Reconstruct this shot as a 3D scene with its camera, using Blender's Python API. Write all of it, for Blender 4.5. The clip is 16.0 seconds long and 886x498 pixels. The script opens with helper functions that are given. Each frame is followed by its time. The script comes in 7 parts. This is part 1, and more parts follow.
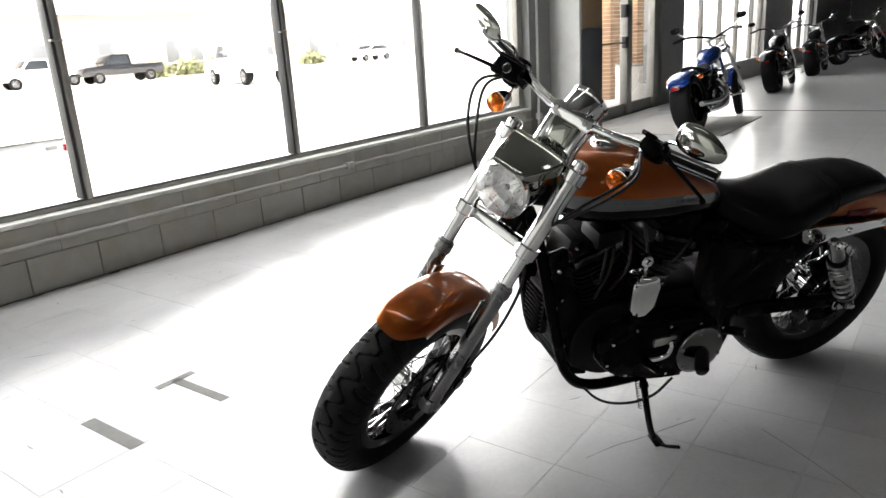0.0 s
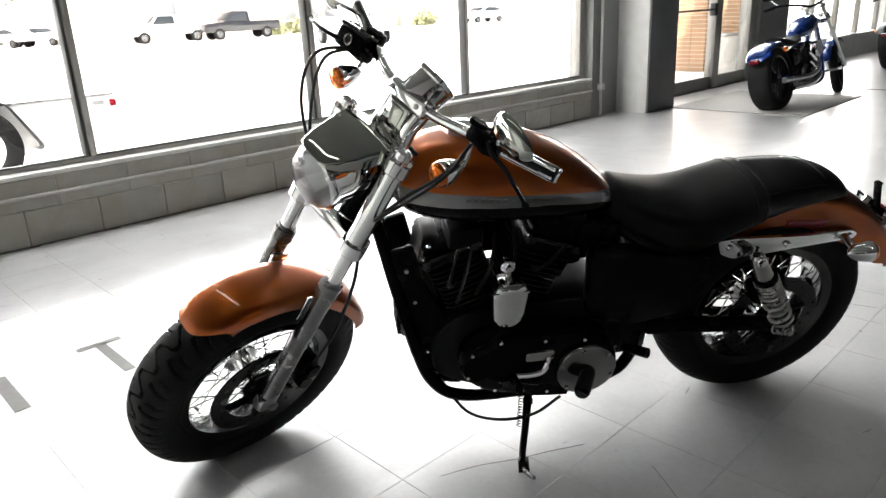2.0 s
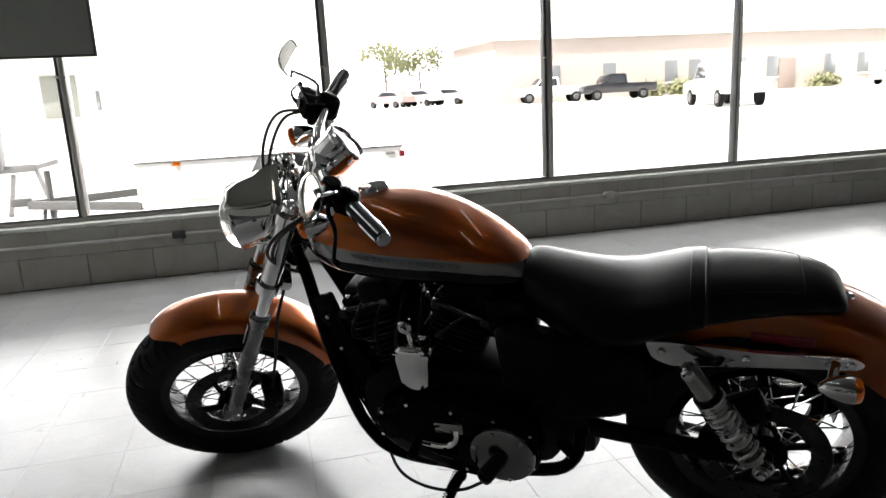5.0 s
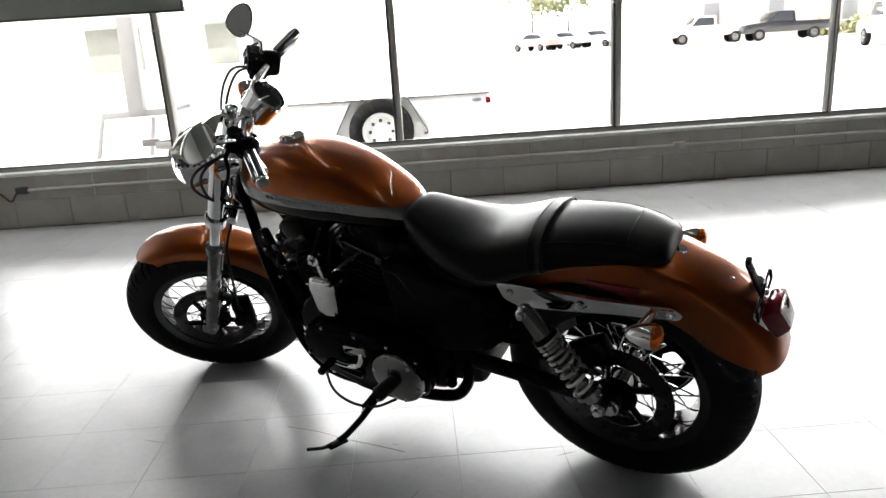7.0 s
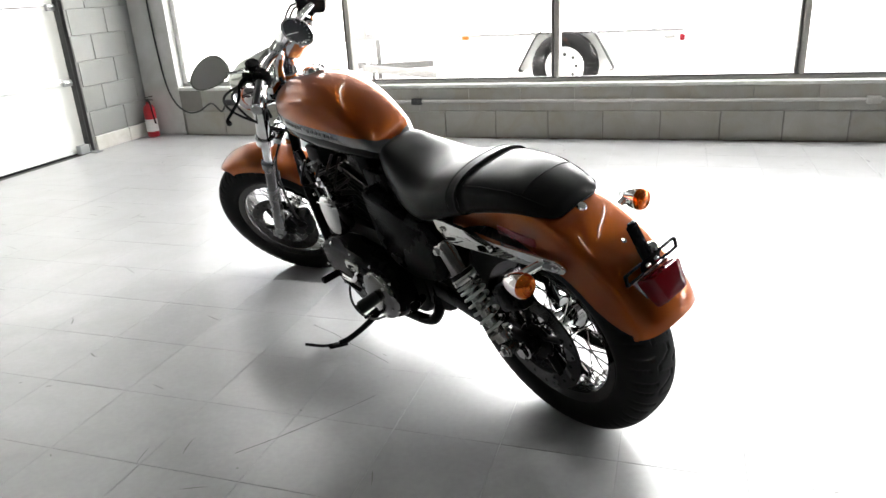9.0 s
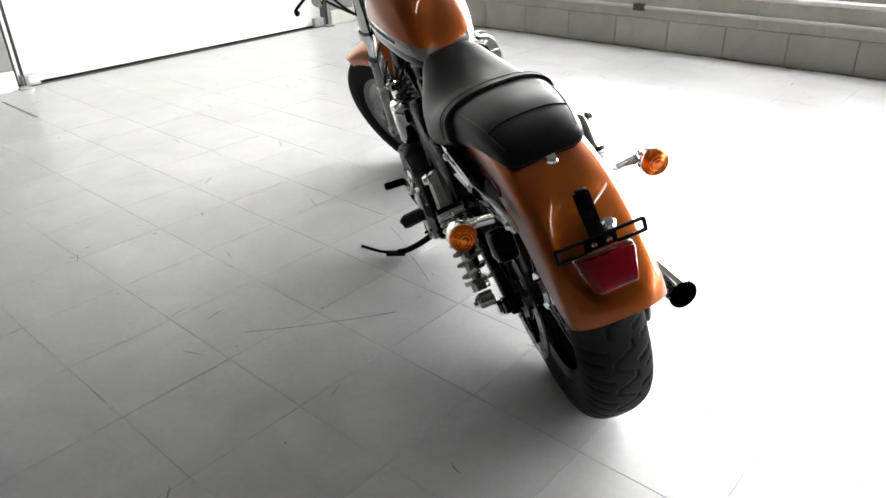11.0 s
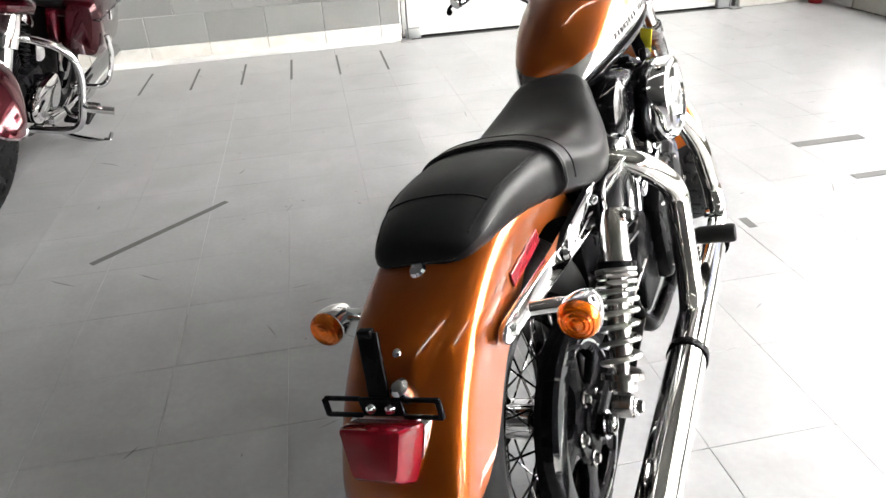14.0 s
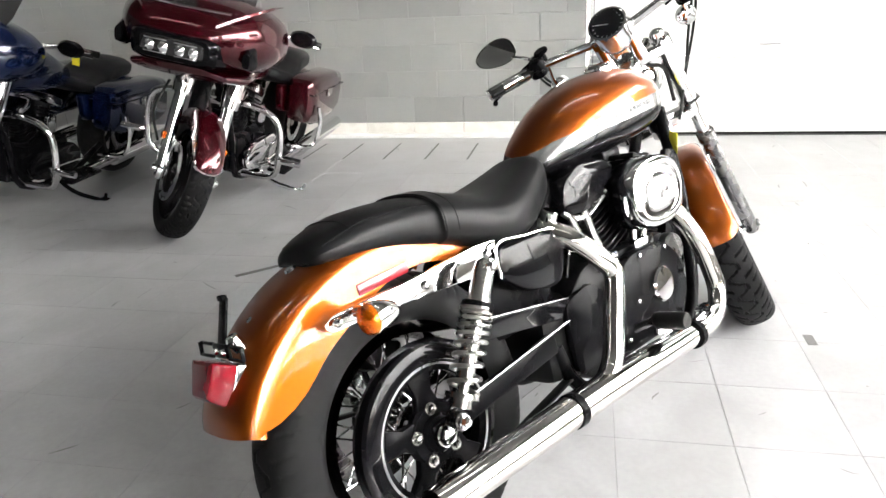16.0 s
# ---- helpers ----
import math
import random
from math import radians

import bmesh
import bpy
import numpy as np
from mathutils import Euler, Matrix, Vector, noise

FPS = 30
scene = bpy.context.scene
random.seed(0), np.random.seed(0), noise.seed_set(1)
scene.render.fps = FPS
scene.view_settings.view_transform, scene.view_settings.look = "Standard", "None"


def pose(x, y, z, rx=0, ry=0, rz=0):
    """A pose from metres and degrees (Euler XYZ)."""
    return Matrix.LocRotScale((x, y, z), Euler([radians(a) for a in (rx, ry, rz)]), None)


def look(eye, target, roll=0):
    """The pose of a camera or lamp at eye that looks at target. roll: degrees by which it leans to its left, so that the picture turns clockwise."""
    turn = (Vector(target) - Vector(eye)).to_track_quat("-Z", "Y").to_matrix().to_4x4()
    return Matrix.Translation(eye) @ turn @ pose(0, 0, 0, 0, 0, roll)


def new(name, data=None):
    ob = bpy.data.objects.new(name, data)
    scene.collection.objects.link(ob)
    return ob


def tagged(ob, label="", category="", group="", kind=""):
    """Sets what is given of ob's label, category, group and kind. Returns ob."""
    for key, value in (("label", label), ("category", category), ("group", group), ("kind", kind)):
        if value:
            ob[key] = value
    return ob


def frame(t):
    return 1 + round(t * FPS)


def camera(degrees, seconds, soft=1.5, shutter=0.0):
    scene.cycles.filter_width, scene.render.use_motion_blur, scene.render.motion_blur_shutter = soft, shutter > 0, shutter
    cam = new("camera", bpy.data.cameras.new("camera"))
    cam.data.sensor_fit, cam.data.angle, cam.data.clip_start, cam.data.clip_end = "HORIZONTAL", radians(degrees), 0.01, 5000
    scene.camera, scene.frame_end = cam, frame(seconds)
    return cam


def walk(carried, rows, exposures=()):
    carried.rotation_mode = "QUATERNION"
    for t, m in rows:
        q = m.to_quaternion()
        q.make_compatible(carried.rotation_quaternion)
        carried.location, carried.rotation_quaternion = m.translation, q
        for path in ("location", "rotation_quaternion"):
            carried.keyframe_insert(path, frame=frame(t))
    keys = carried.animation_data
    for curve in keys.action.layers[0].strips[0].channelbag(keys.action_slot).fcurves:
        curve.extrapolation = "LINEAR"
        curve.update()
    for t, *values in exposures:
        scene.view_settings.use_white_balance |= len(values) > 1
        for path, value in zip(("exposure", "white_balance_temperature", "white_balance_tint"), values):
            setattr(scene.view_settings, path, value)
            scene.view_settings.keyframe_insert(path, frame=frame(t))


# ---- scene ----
cam = camera(64.1, 16.0)
PATH = [
    (0, (-1.621, 0.049, 1.203), (-0.091, 1.206, 0.64), -3.7),
    (0.5, (-1.53, -0.1, 1.204), (-0.071, 1.142, 0.628), -3.8),
    (1, (-1.358, -0.184, 1.188), (0.078, 1.073, 0.591), -3.6),
    (1.5, (-1.188, -0.257, 1.18), (0.235, 0.999, 0.551), -2.8),
    (2, (-1.012, -0.34, 1.18), (0.299, 1.028, 0.539), -2.7),
    (2.5, (-0.856, -0.395, 1.161), (0.356, 1.059, 0.516), -3.7),
    (3, (-0.686, -0.45, 1.166), (0.432, 1.093, 0.558), -2.6),
    (5.5, (0.071, -1.019, 1.132), (0.446, 0.897, 0.701), -3.2),
    (6, (0.204, -1.098, 1.131), (0.529, 0.819, 0.662), -3.2),
    (6.5, (0.371, -1.137, 1.129), (0.572, 0.782, 0.602), -3.6),
    (7, (0.55, -1.193, 1.141), (0.608, 0.726, 0.579), -3.7),
    (7.5, (0.728, -1.261, 1.149), (0.635, 0.653, 0.577), -3.7),
    (8, (0.911, -1.238, 1.136), (0.666, 0.651, 0.526), -3.1),
    (8.5, (1.098, -1.225, 1.132), (0.702, 0.614, 0.452), -3.3),
    (9, (1.305, -1.232, 1.146), (0.705, 0.542, 0.443), -3.3),
    (9.5, (1.466, -1.153, 1.134), (0.719, 0.553, 0.405), -3.0),
    (10, (1.608, -1.043, 1.134), (0.703, 0.555, 0.34), -2.9),
    (12.5, (1.884, -0.288, 1.143), (0.477, 0.607, 0.039), 0.7),
    (13, (1.793, -0.126, 1.147), (0.331, 0.655, 0.028), 0.6),
    (13.5, (1.854, 0.033, 1.161), (0.247, 0.611, 0.119), -1.1),
    (14, (1.94, 0.194, 1.155), (0.214, 0.462, 0.182), -3.7),
    (14.5, (2.011, 0.338, 1.15), (0.218, 0.411, 0.267), -2.5),
    (15, (2.11, 0.477, 1.169), (0.291, 0.356, 0.347), -2.4),
    (15.5, (2.238, 0.648, 1.164), (0.398, 0.374, 0.43), -3.2),
    (16, (2.262, 0.82, 1.156), (0.432, 0.43, 0.45), -2.8),
]
walk(cam, [(t, look(eye, target, roll)) for t, eye, target, roll in PATH],
     exposures=[(0.0, 1.52, 6500, 8), (1.5, 1.60, 6500, 8), (3.0, 2.0, 6500, 8), (5.5, 0.75, 6450, 8), (7.0, 1.2, 6450, 8), (8.8, 2.05, 6480, 8), (10.0, 2.35, 6500, 8), (12.5, 2.0, 6550, 9), (14.5, 2.3, 6600, 10), (16.0, 2.25, 6600, 10)])

# ---- daylight ----
FZ = -0.012                      # floor level
WALL_Y = 4.13                    # inner face of the window wall
GLASS_Y = 4.26
DOOR_X = -3.27                   # inner face of the block wall with the overhead door
CEIL = 3.7

world = bpy.data.worlds.new("world")
scene.world = world
world.use_nodes = True
wn = world.node_tree.nodes
sky = wn.new("ShaderNodeTexSky")
sky.sky_type = "NISHITA"
sky.sun_disc = False
sky.sun_elevation = radians(51)
sky.sun_rotation = radians(245)
sky.air_density = 0.2
sky.dust_density = 5.0
sky.ozone_density = 0.3
wn["Background"].inputs["Strength"].default_value = 0.15
world.node_tree.links.new(sky.outputs["Color"], wn["Background"].inputs["Color"])


def lamp(name, kind, m, energy, **more):
    data = bpy.data.lights.new(name, kind)
    data.energy = energy
    if "color" in more:
        data.color = more["color"]
    if "size" in more:
        data.shape, data.size, data.size_y = "RECTANGLE", more["size"][0], more["size"][1]
    if "angle" in more:
        data.angle = radians(more["angle"])
    ob = new(name, data)
    ob.matrix_world = m
    return ob


lamp("sun", "SUN", look((-13, -6, 18), (0, 0, 0)), 5.0, color=(1.0, 0.96, 0.9), angle=0.6)
# sky light that comes in through the upper half of the shop windows
lamp("window_light", "AREA", look((1.3, 4.60, 2.62), (1.3, 2.9, 1.0)), 150, color=(1.0, 0.99, 0.97), size=(8.2, 1.35))
lamp("window_light", "AREA", look((13.5, 4.62, 2.55), (13.5, 2.9, 0.5)), 130, color=(1.0, 0.99, 0.96), size=(12.0, 1.1))

# ---- mesh tools ----
def merge(*geos):
    verts, faces = [], []
    for v, f in geos:
        n = len(verts)
        verts.extend(v)
        faces.extend([tuple(i + n for i in q) for q in f])
    return verts, faces


def moved(geo, m):
    return [m @ Vector(v) for v in geo[0]], geo[1]


def mesh_of(name, geo, mats, angle=35, face_mats=None):
    me = bpy.data.meshes.new(name)
    me.from_pydata([tuple(v) for v in geo[0]], [], geo[1])
    bm = bmesh.new()
    bm.from_mesh(me)
    bmesh.ops.recalc_face_normals(bm, faces=bm.faces)
    bm.to_mesh(me)
    bm.free()
    for m in (mats if isinstance(mats, (list, tuple)) else [mats]):
        me.materials.append(m)
    if face_mats:
        for p, i in zip(me.polygons, face_mats):
            p.material_index = i
    me.shade_smooth()
    me.set_sharp_from_angle(angle=radians(angle))
    return me


def part(name, geo, mats, parent=None, label="", angle=35, face_mats=None, m=None):
    ob = new(name, mesh_of(name, geo, mats, angle, face_mats))
    if parent is not None:
        ob.parent = parent
    if m is not None:
        ob.matrix_local = m
    if label:
        tagged(ob, label)
    return ob


def twin(ob, m):
    """Another part on the same mesh."""
    o = new(ob.name.split(".")[0], ob.data)
    o.parent = ob.parent
    o.matrix_local = m
    return o


def thing(name, m, label, category, group="", kind=""):
    ob = new(name)
    ob.matrix_world = m
    return tagged(ob, label, category, group, kind)


def solid(name, geo, mats, label, category, kind="", group="", angle=35, m=None, face_mats=None):
    ob = part(name, geo, mats, None, "", angle, face_mats, m)
    return tagged(ob, label, category, group, kind)


def box(c, s, bevel=0.0, m=None, seg=2):
    bm = bmesh.new()
    bmesh.ops.create_cube(bm, size=1.0)
    for v in bm.verts:
        v.co = Vector((v.co.x * s[0], v.co.y * s[1], v.co.z * s[2]))
    if bevel > 0:
        bmesh.ops.bevel(bm, geom=list(bm.edges), offset=min(bevel, 0.49 * min(s)), segments=seg, profile=0.5, affect="EDGES")
    if m is not None:
        bmesh.ops.transform(bm, matrix=m, verts=bm.verts)
    for v in bm.verts:
        v.co += Vector(c)
    bm.verts.index_update()
    out = [v.co.copy() for v in bm.verts], [tuple(v.index for v in f.verts) for f in bm.faces]
    bm.free()
    return out


def span(lo, hi, bevel=0.0):
    return box([(a + b) / 2 for a, b in zip(lo, hi)], [b - a for a, b in zip(lo, hi)], bevel)


def grid_faces(rows, cols, wrap_r=False, wrap_c=True):
    out = []
    for i in range(rows if wrap_r else rows - 1):
        for j in range(cols if wrap_c else cols - 1):
            a, b = i * cols + j, i * cols + (j + 1) % cols
            k = (i + 1) % rows
            out.append((a, b, k * cols + (j + 1) % cols, k * cols + j))
    return out


def lathe(profile, seg=32, m=None, close=False, caps=True):
    """A turned body: profile of (radius, height along z)."""
    verts = []
    for r, h in profile:
        for k in range(seg):
            a = 2 * math.pi * k / seg
            verts.append(Vector((r * math.cos(a), r * math.sin(a), h)))
    faces = grid_faces(len(profile), seg, wrap_r=close)
    if caps and not close:
        if profile[0][0] > 1e-5:
            faces.append(tuple(range(seg)))
        if profile[-1][0] > 1e-5:
            n = (len(profile) - 1) * seg
            faces.append(tuple(range(n, n + seg)))
    geo = (verts, faces)
    return moved(geo, m) if m is not None else geo


def disc_at(p, axis, r, h, bevel=0.003, seg=28):
    """A round disc or drum centred on p, h thick along axis."""
    prof = [(r - bevel, -h / 2), (r, -h / 2 + bevel), (r, h / 2 - bevel), (r - bevel, h / 2)]
    return lathe(prof, seg, along(p, axis))


def along(p, axis):
    """A frame at p whose z runs along axis."""
    return Matrix.Translation(Vector(p)) @ Vector(axis).to_track_quat("Z", "Y").to_matrix().to_4x4()


def smooth_path(pts, n=6):
    if n <= 1 or len(pts) < 3:
        return [Vector(p) for p in pts]
    p = [Vector(q) for q in pts]
    p = [2 * p[0] - p[1]] + p + [2 * p[-1] - p[-2]]
    out = []
    for i in range(1, len(p) - 2):
        for k in range(n):
            t = k / n
            out.append(0.5 * ((2 * p[i]) + (p[i + 1] - p[i - 1]) * t + (2 * p[i - 1] - 5 * p[i] + 4 * p[i + 1] - p[i + 2]) * t * t
                              + (3 * p[i] - p[i - 1] - 3 * p[i + 1] + p[i + 2]) * t ** 3))
    out.append(p[-2])
    return out


def tube(pts, r, seg=12, n=6, caps=True):
    path = smooth_path(pts, n)
    rs = [r] * len(path) if not isinstance(r, (list, tuple)) else list(np.interp(np.linspace(0, 1, len(path)), np.linspace(0, 1, len(r)), r))
    verts, side = [], None
    for i, p in enumerate(path):
        d = (path[min(i + 1, len(path) - 1)] - path[max(i - 1, 0)]).normalized()
        if side is None:
            side = d.orthogonal().normalized()
        side = (side - d * side.dot(d)).normalized()
        up = d.cross(side)
        for k in range(seg):
            a = 2 * math.pi * k / seg
            verts.append(p + (side * math.cos(a) + up * math.sin(a)) * rs[i])
    faces = grid_faces(len(path), seg)
    if caps:
        faces.append(tuple(range(seg)))
        faces.append(tuple(range(len(verts) - seg, len(verts))))
    return verts, faces


def rod(a, b, r, seg=12):
    return tube([a, b], r, seg, 1)


def bar(a, b, w, h, up=(0, 0, 1), bevel=0.002):
    """A rectangular bar from a to b, w wide and h high."""
    a, b = Vector(a), Vector(b)
    d = (b - a)
    z = d.normalized()
    y = Vector(up) - z * z.dot(Vector(up))
    y.normalize()
    x = y.cross(z)
    m = Matrix((x, y, z)).transposed().to_4x4()
    return box((a + b) / 2, (w, h, d.length), bevel, m)


def loft(rings, caps=True):
    n = len(rings[0])
    verts = [Vector(v) for r in rings for v in r]
    faces = grid_faces(len(rings), n)
    if caps:
        faces.append(tuple(range(n)))
        faces.append(tuple(range(len(verts) - n, len(verts))))
    return verts, faces


def sheet(rows, thick):
    """An open surface of rows of points, given thickness along its normals."""
    r, c = len(rows), len(rows[0])
    p = [[Vector(v) for v in row] for row in rows]
    top, low = [], []
    for i in range(r):
        for j in range(c):
            du = p[min(i + 1, r - 1)][j] - p[max(i - 1, 0)][j]
            dv = p[i][min(j + 1, c - 1)] - p[i][max(j - 1, 0)]
            nrm = du.cross(dv).normalized()
            top.append(p[i][j])
            low.append(p[i][j] - nrm * thick)
    f = grid_faces(r, c, wrap_c=False)
    n = r * c
    faces = f + [tuple(k + n for k in reversed(q)) for q in f]
    edge = [j for j in range(c)] + [i * c + c - 1 for i in range(1, r)] + [(r - 1) * c + j for j in range(c - 2, -1, -1)] + [i * c for i in range(r - 2, 0, -1)]
    for k in range(len(edge)):
        a, b = edge[k], edge[(k + 1) % len(edge)]
        faces.append((a, b, b + n, a + n))
    return top + low, faces


def prism(outline, y0, y1, bevel=0.004, axis="y"):
    """A plate of the given outline (two coordinates a point), between y0 and y1, with rounded edges."""
    bm = bmesh.new()
    vs = [bm.verts.new((a, y0, b)) for a, b in outline]
    f = bm.faces.new(vs)
    ext = bmesh.ops.extrude_face_region(bm, geom=[f])
    for v in ext["geom"]:
        if isinstance(v, bmesh.types.BMVert):
            v.co.y = y1
    if bevel > 0:
        rim = [e for e in bm.edges if abs(e.verts[0].co.y - e.verts[1].co.y) < 1e-7]
        bmesh.ops.bevel(bm, geom=rim, offset=bevel, segments=2, profile=0.5, affect="EDGES")
    bm.verts.index_update()
    out = [v.co.copy() for v in bm.verts], [tuple(v.index for v in q.verts) for q in bm.faces]
    bm.free()
    if axis == "x":
        out = [Vector((v.y, v.x, v.z)) for v in out[0]], out[1]
    if axis == "z":
        out = [Vector((v.x, v.z, v.y)) for v in out[0]], out[1]
    return out


def rounded(pts, r=0.01, n=3):
    """An outline with its corners cut round."""
    out, k = [], len(pts)
    for i in range(k):
        p, a, b = Vector(pts[i]), Vector(pts[i - 1]), Vector(pts[(i + 1) % k])
        ra = min(r, (a - p).length * 0.45)
        rb = min(r, (b - p).length * 0.45)
        s, e = p + (a - p).normalized() * ra, p + (b - p).normalized() * rb
        for j in range(n + 1):
            t = j / n
            out.append(tuple((1 - t) ** 2 * s + 2 * t * (1 - t) * p + t * t * e))
    return out


def helix(p, axis, r, length, turns, wire, seg=8, per=16):
    m = along(p, axis)
    n = int(turns * per)
    pts = [m @ Vector((r * math.cos(2 * math.pi * k / per), r * math.sin(2 * math.pi * k / per), length * k / n)) for k in range(n + 1)]
    return tube(pts, wire, seg, 1)


# ---- materials ----
def mat(name, color, rough=0.5, metal=0.0, vary=0.15, scale=8.0, fine=120.0, bump=0.0, coat=0.0, spec=0.5, rough_vary=0.12,
        stain=None, stain_amount=0.0, per="", flake=0.0, per_amount=0.16, coat_rough=0.03, coat_ior=1.5):
    """A surface with two scales of unevenness in colour, roughness and relief."""
    m = bpy.data.materials.new(name)
    m.use_nodes = True
    nt = m.node_tree
    n, l = nt.nodes, nt.links
    b = n["Principled BSDF"]
    b.inputs["Metallic"].default_value = metal
    b.inputs["Specular IOR Level"].default_value = spec
    b.inputs["Coat Weight"].default_value = coat
    b.inputs["Coat Roughness"].default_value = coat_rough
    b.inputs["Coat IOR"].default_value = coat_ior
    tc = n.new("ShaderNodeTexCoord")
    geo = n.new("ShaderNodeNewGeometry")
    src = geo.outputs["Position"]

    def noise_at(sc, detail=4.0, distort=0.0):
        t = n.new("ShaderNodeTexNoise")
        t.inputs["Scale"].default_value = sc
        t.inputs["Detail"].default_value = detail
        t.inputs["Distortion"].default_value = distort
        l.new(src, t.inputs["Vector"])
        return t.outputs["Fac"]

    def math_node(op, a, c):
        q = n.new("ShaderNodeMath")
        q.operation = op
        for k, v in enumerate((a, c)):
            if isinstance(v, (int, float)):
                q.inputs[k].default_value = v
            else:
                l.new(v, q.inputs[k])
        return q.outputs[0]

    def mix(f, a, c):
        q = n.new("ShaderNodeMix")
        q.data_type = "RGBA"
        if isinstance(f, (int, float)):
            q.inputs[0].default_value = f
        else:
            l.new(f, q.inputs[0])
        for k, v in ((6, a), (7, c)):
            if isinstance(v, (tuple, list)):
                q.inputs[k].default_value = (*v[:3], 1)
            else:
                l.new(v, q.inputs[k])
        return q.outputs[2]

    big, small = noise_at(scale, 5.0, 0.3), noise_at(fine, 3.0)
    dark = tuple(c * (1 - vary) for c in color)
    light = tuple(min(1.0, c * (1 + vary)) for c in color)
    col = mix(math_node("ADD", math_node("MULTIPLY", big, 0.7), math_node("MULTIPLY", small, 0.3)), dark, light)
    if per:
        if per == "object":
            rnd = n.new("ShaderNodeObjectInfo").outputs["Random"]
        else:
            rnd = geo.outputs["Random Per Island"]
        amt = math_node("ADD", math_node("MULTIPLY", rnd, per_amount), 1.0 - 0.6 * per_amount)
        vm = n.new("ShaderNodeVectorMath")
        vm.operation = "SCALE"
        l.new(col, vm.inputs[0])
        l.new(amt, vm.inputs["Scale"])
        col = vm.outputs[0]
    if stain:
        ramp = n.new("ShaderNodeValToRGB")
        ramp.color_ramp.elements[0].position = 0.38
        ramp.color_ramp.elements[1].position = 0.78
        l.new(noise_at(scale * 0.6 + 1.3, 8.0, 1.2), ramp.inputs[0])
        col = mix(math_node("MULTIPLY", ramp.outputs[0], stain_amount), col, stain)
    l.new(col, b.inputs["Base Color"])
    l.new(math_node("ADD", rough - rough_vary / 2, math_node("MULTIPLY", big, rough_vary)), b.inputs["Roughness"])
    if flake > 0:
        v = n.new("ShaderNodeTexVoronoi")
        v.inputs["Scale"].default_value = 1400
        l.new(src, v.inputs["Vector"])
        b.inputs["Metallic"].default_value = metal
        col2 = mix(math_node("MULTIPLY", v.outputs["Distance"], flake), col, tuple(min(1, c * 1.6) for c in color))
        l.new(col2, b.inputs["Base Color"])
    if bump > 0:
        bn = n.new("ShaderNodeBump")
        bn.inputs["Strength"].default_value = 1.0
        bn.inputs["Distance"].default_value = bump
        l.new(math_node("ADD", math_node("MULTIPLY", big, 0.6), math_node("MULTIPLY", small, 0.4)), bn.inputs["Height"])
        l.new(bn.outputs[0], b.inputs["Normal"])
    return m


def glass(name, color=(1, 1, 1), rough=0.0, ior=1.45):
    m = bpy.data.materials.new(name)
    m.use_nodes = True
    b = m.node_tree.nodes["Principled BSDF"]
    b.inputs["Base Color"].default_value = (*color, 1)
    b.inputs["Transmission Weight"].default_value = 1.0
    b.inputs["Roughness"].default_value = rough
    b.inputs["IOR"].default_value = ior
    return m


def translucent(name, color, share):
    """A thin sheet that lets some daylight through."""
    m = bpy.data.materials.new(name)
    m.use_nodes = True
    nt = m.node_tree
    b = nt.nodes["Principled BSDF"]
    b.inputs["Base Color"].default_value = (*color, 1)
    b.inputs["Roughness"].default_value = 0.45
    tr = nt.nodes.new("ShaderNodeBsdfTranslucent")
    no = nt.nodes.new("ShaderNodeTexNoise")
    no.inputs["Scale"].default_value = 1.7
    mx = nt.nodes.new("ShaderNodeMixShader")
    ramp = nt.nodes.new("ShaderNodeMapRange")
    ramp.inputs["To Min"].default_value = share - 0.05
    ramp.inputs["To Max"].default_value = share + 0.05
    tr.inputs["Color"].default_value = (*color, 1)
    nt.links.new(no.outputs["Fac"], ramp.inputs["Value"])
    nt.links.new(ramp.outputs[0], mx.inputs[0])
    nt.links.new(b.outputs[0], mx.inputs[1])
    nt.links.new(tr.outputs[0], mx.inputs[2])
    nt.links.new(mx.outputs[0], nt.nodes["Material Output"].inputs["Surface"])
    return m


def lit(name, color, strength):
    m = bpy.data.materials.new(name)
    m.use_nodes = True
    b = m.node_tree.nodes["Principled BSDF"]
    b.inputs["Base Color"].default_value = (*color, 1)
    b.inputs["Emission Color"].default_value = (*color, 1)
    b.inputs["Emission Strength"].default_value = strength
    return m


COPPER = mat("copper_paint", (0.265, 0.058, 0.0035), 0.34, 0.92, 0.05, 3, 900, coat=1.0, flake=0.10, rough_vary=0.03, coat_rough=0.006, coat_ior=1.48, spec=0.2)
SILVER = mat("silver_paint", (0.19, 0.19, 0.188), 0.25, 0.6, 0.05, 3, 900, coat=1.0, rough_vary=0.04)
BLACK_GLOSS = mat("black_gloss_paint", (0.003, 0.003, 0.0035), 0.10, 0.0, 0.2, 3, 400, coat=0.28, spec=0.06, rough_vary=0.04, coat_rough=0.012)
BLACK_SATIN = mat("black_satin_metal", (0.0035, 0.0035, 0.004), 0.27, 0.0, 0.3, 10, 300, bump=0.0002, spec=0.045)
CHROME = mat("chrome", (0.80, 0.80, 0.80), 0.05, 1.0, 0.05, 5, 60, rough_vary=0.05)
RIM = mat("dark_plated_rim", (0.085, 0.085, 0.085), 0.10, 1.0, 0.1, 20, 200)
FACET = mat("lamp_reflector", (0.86, 0.86, 0.86), 0.16, 1.0, 0.05, 5, 60)
SMOKED_CHROME = mat("smoked_chrome", (0.44, 0.45, 0.41), 0.07, 1.0, 0.1, 5, 60)
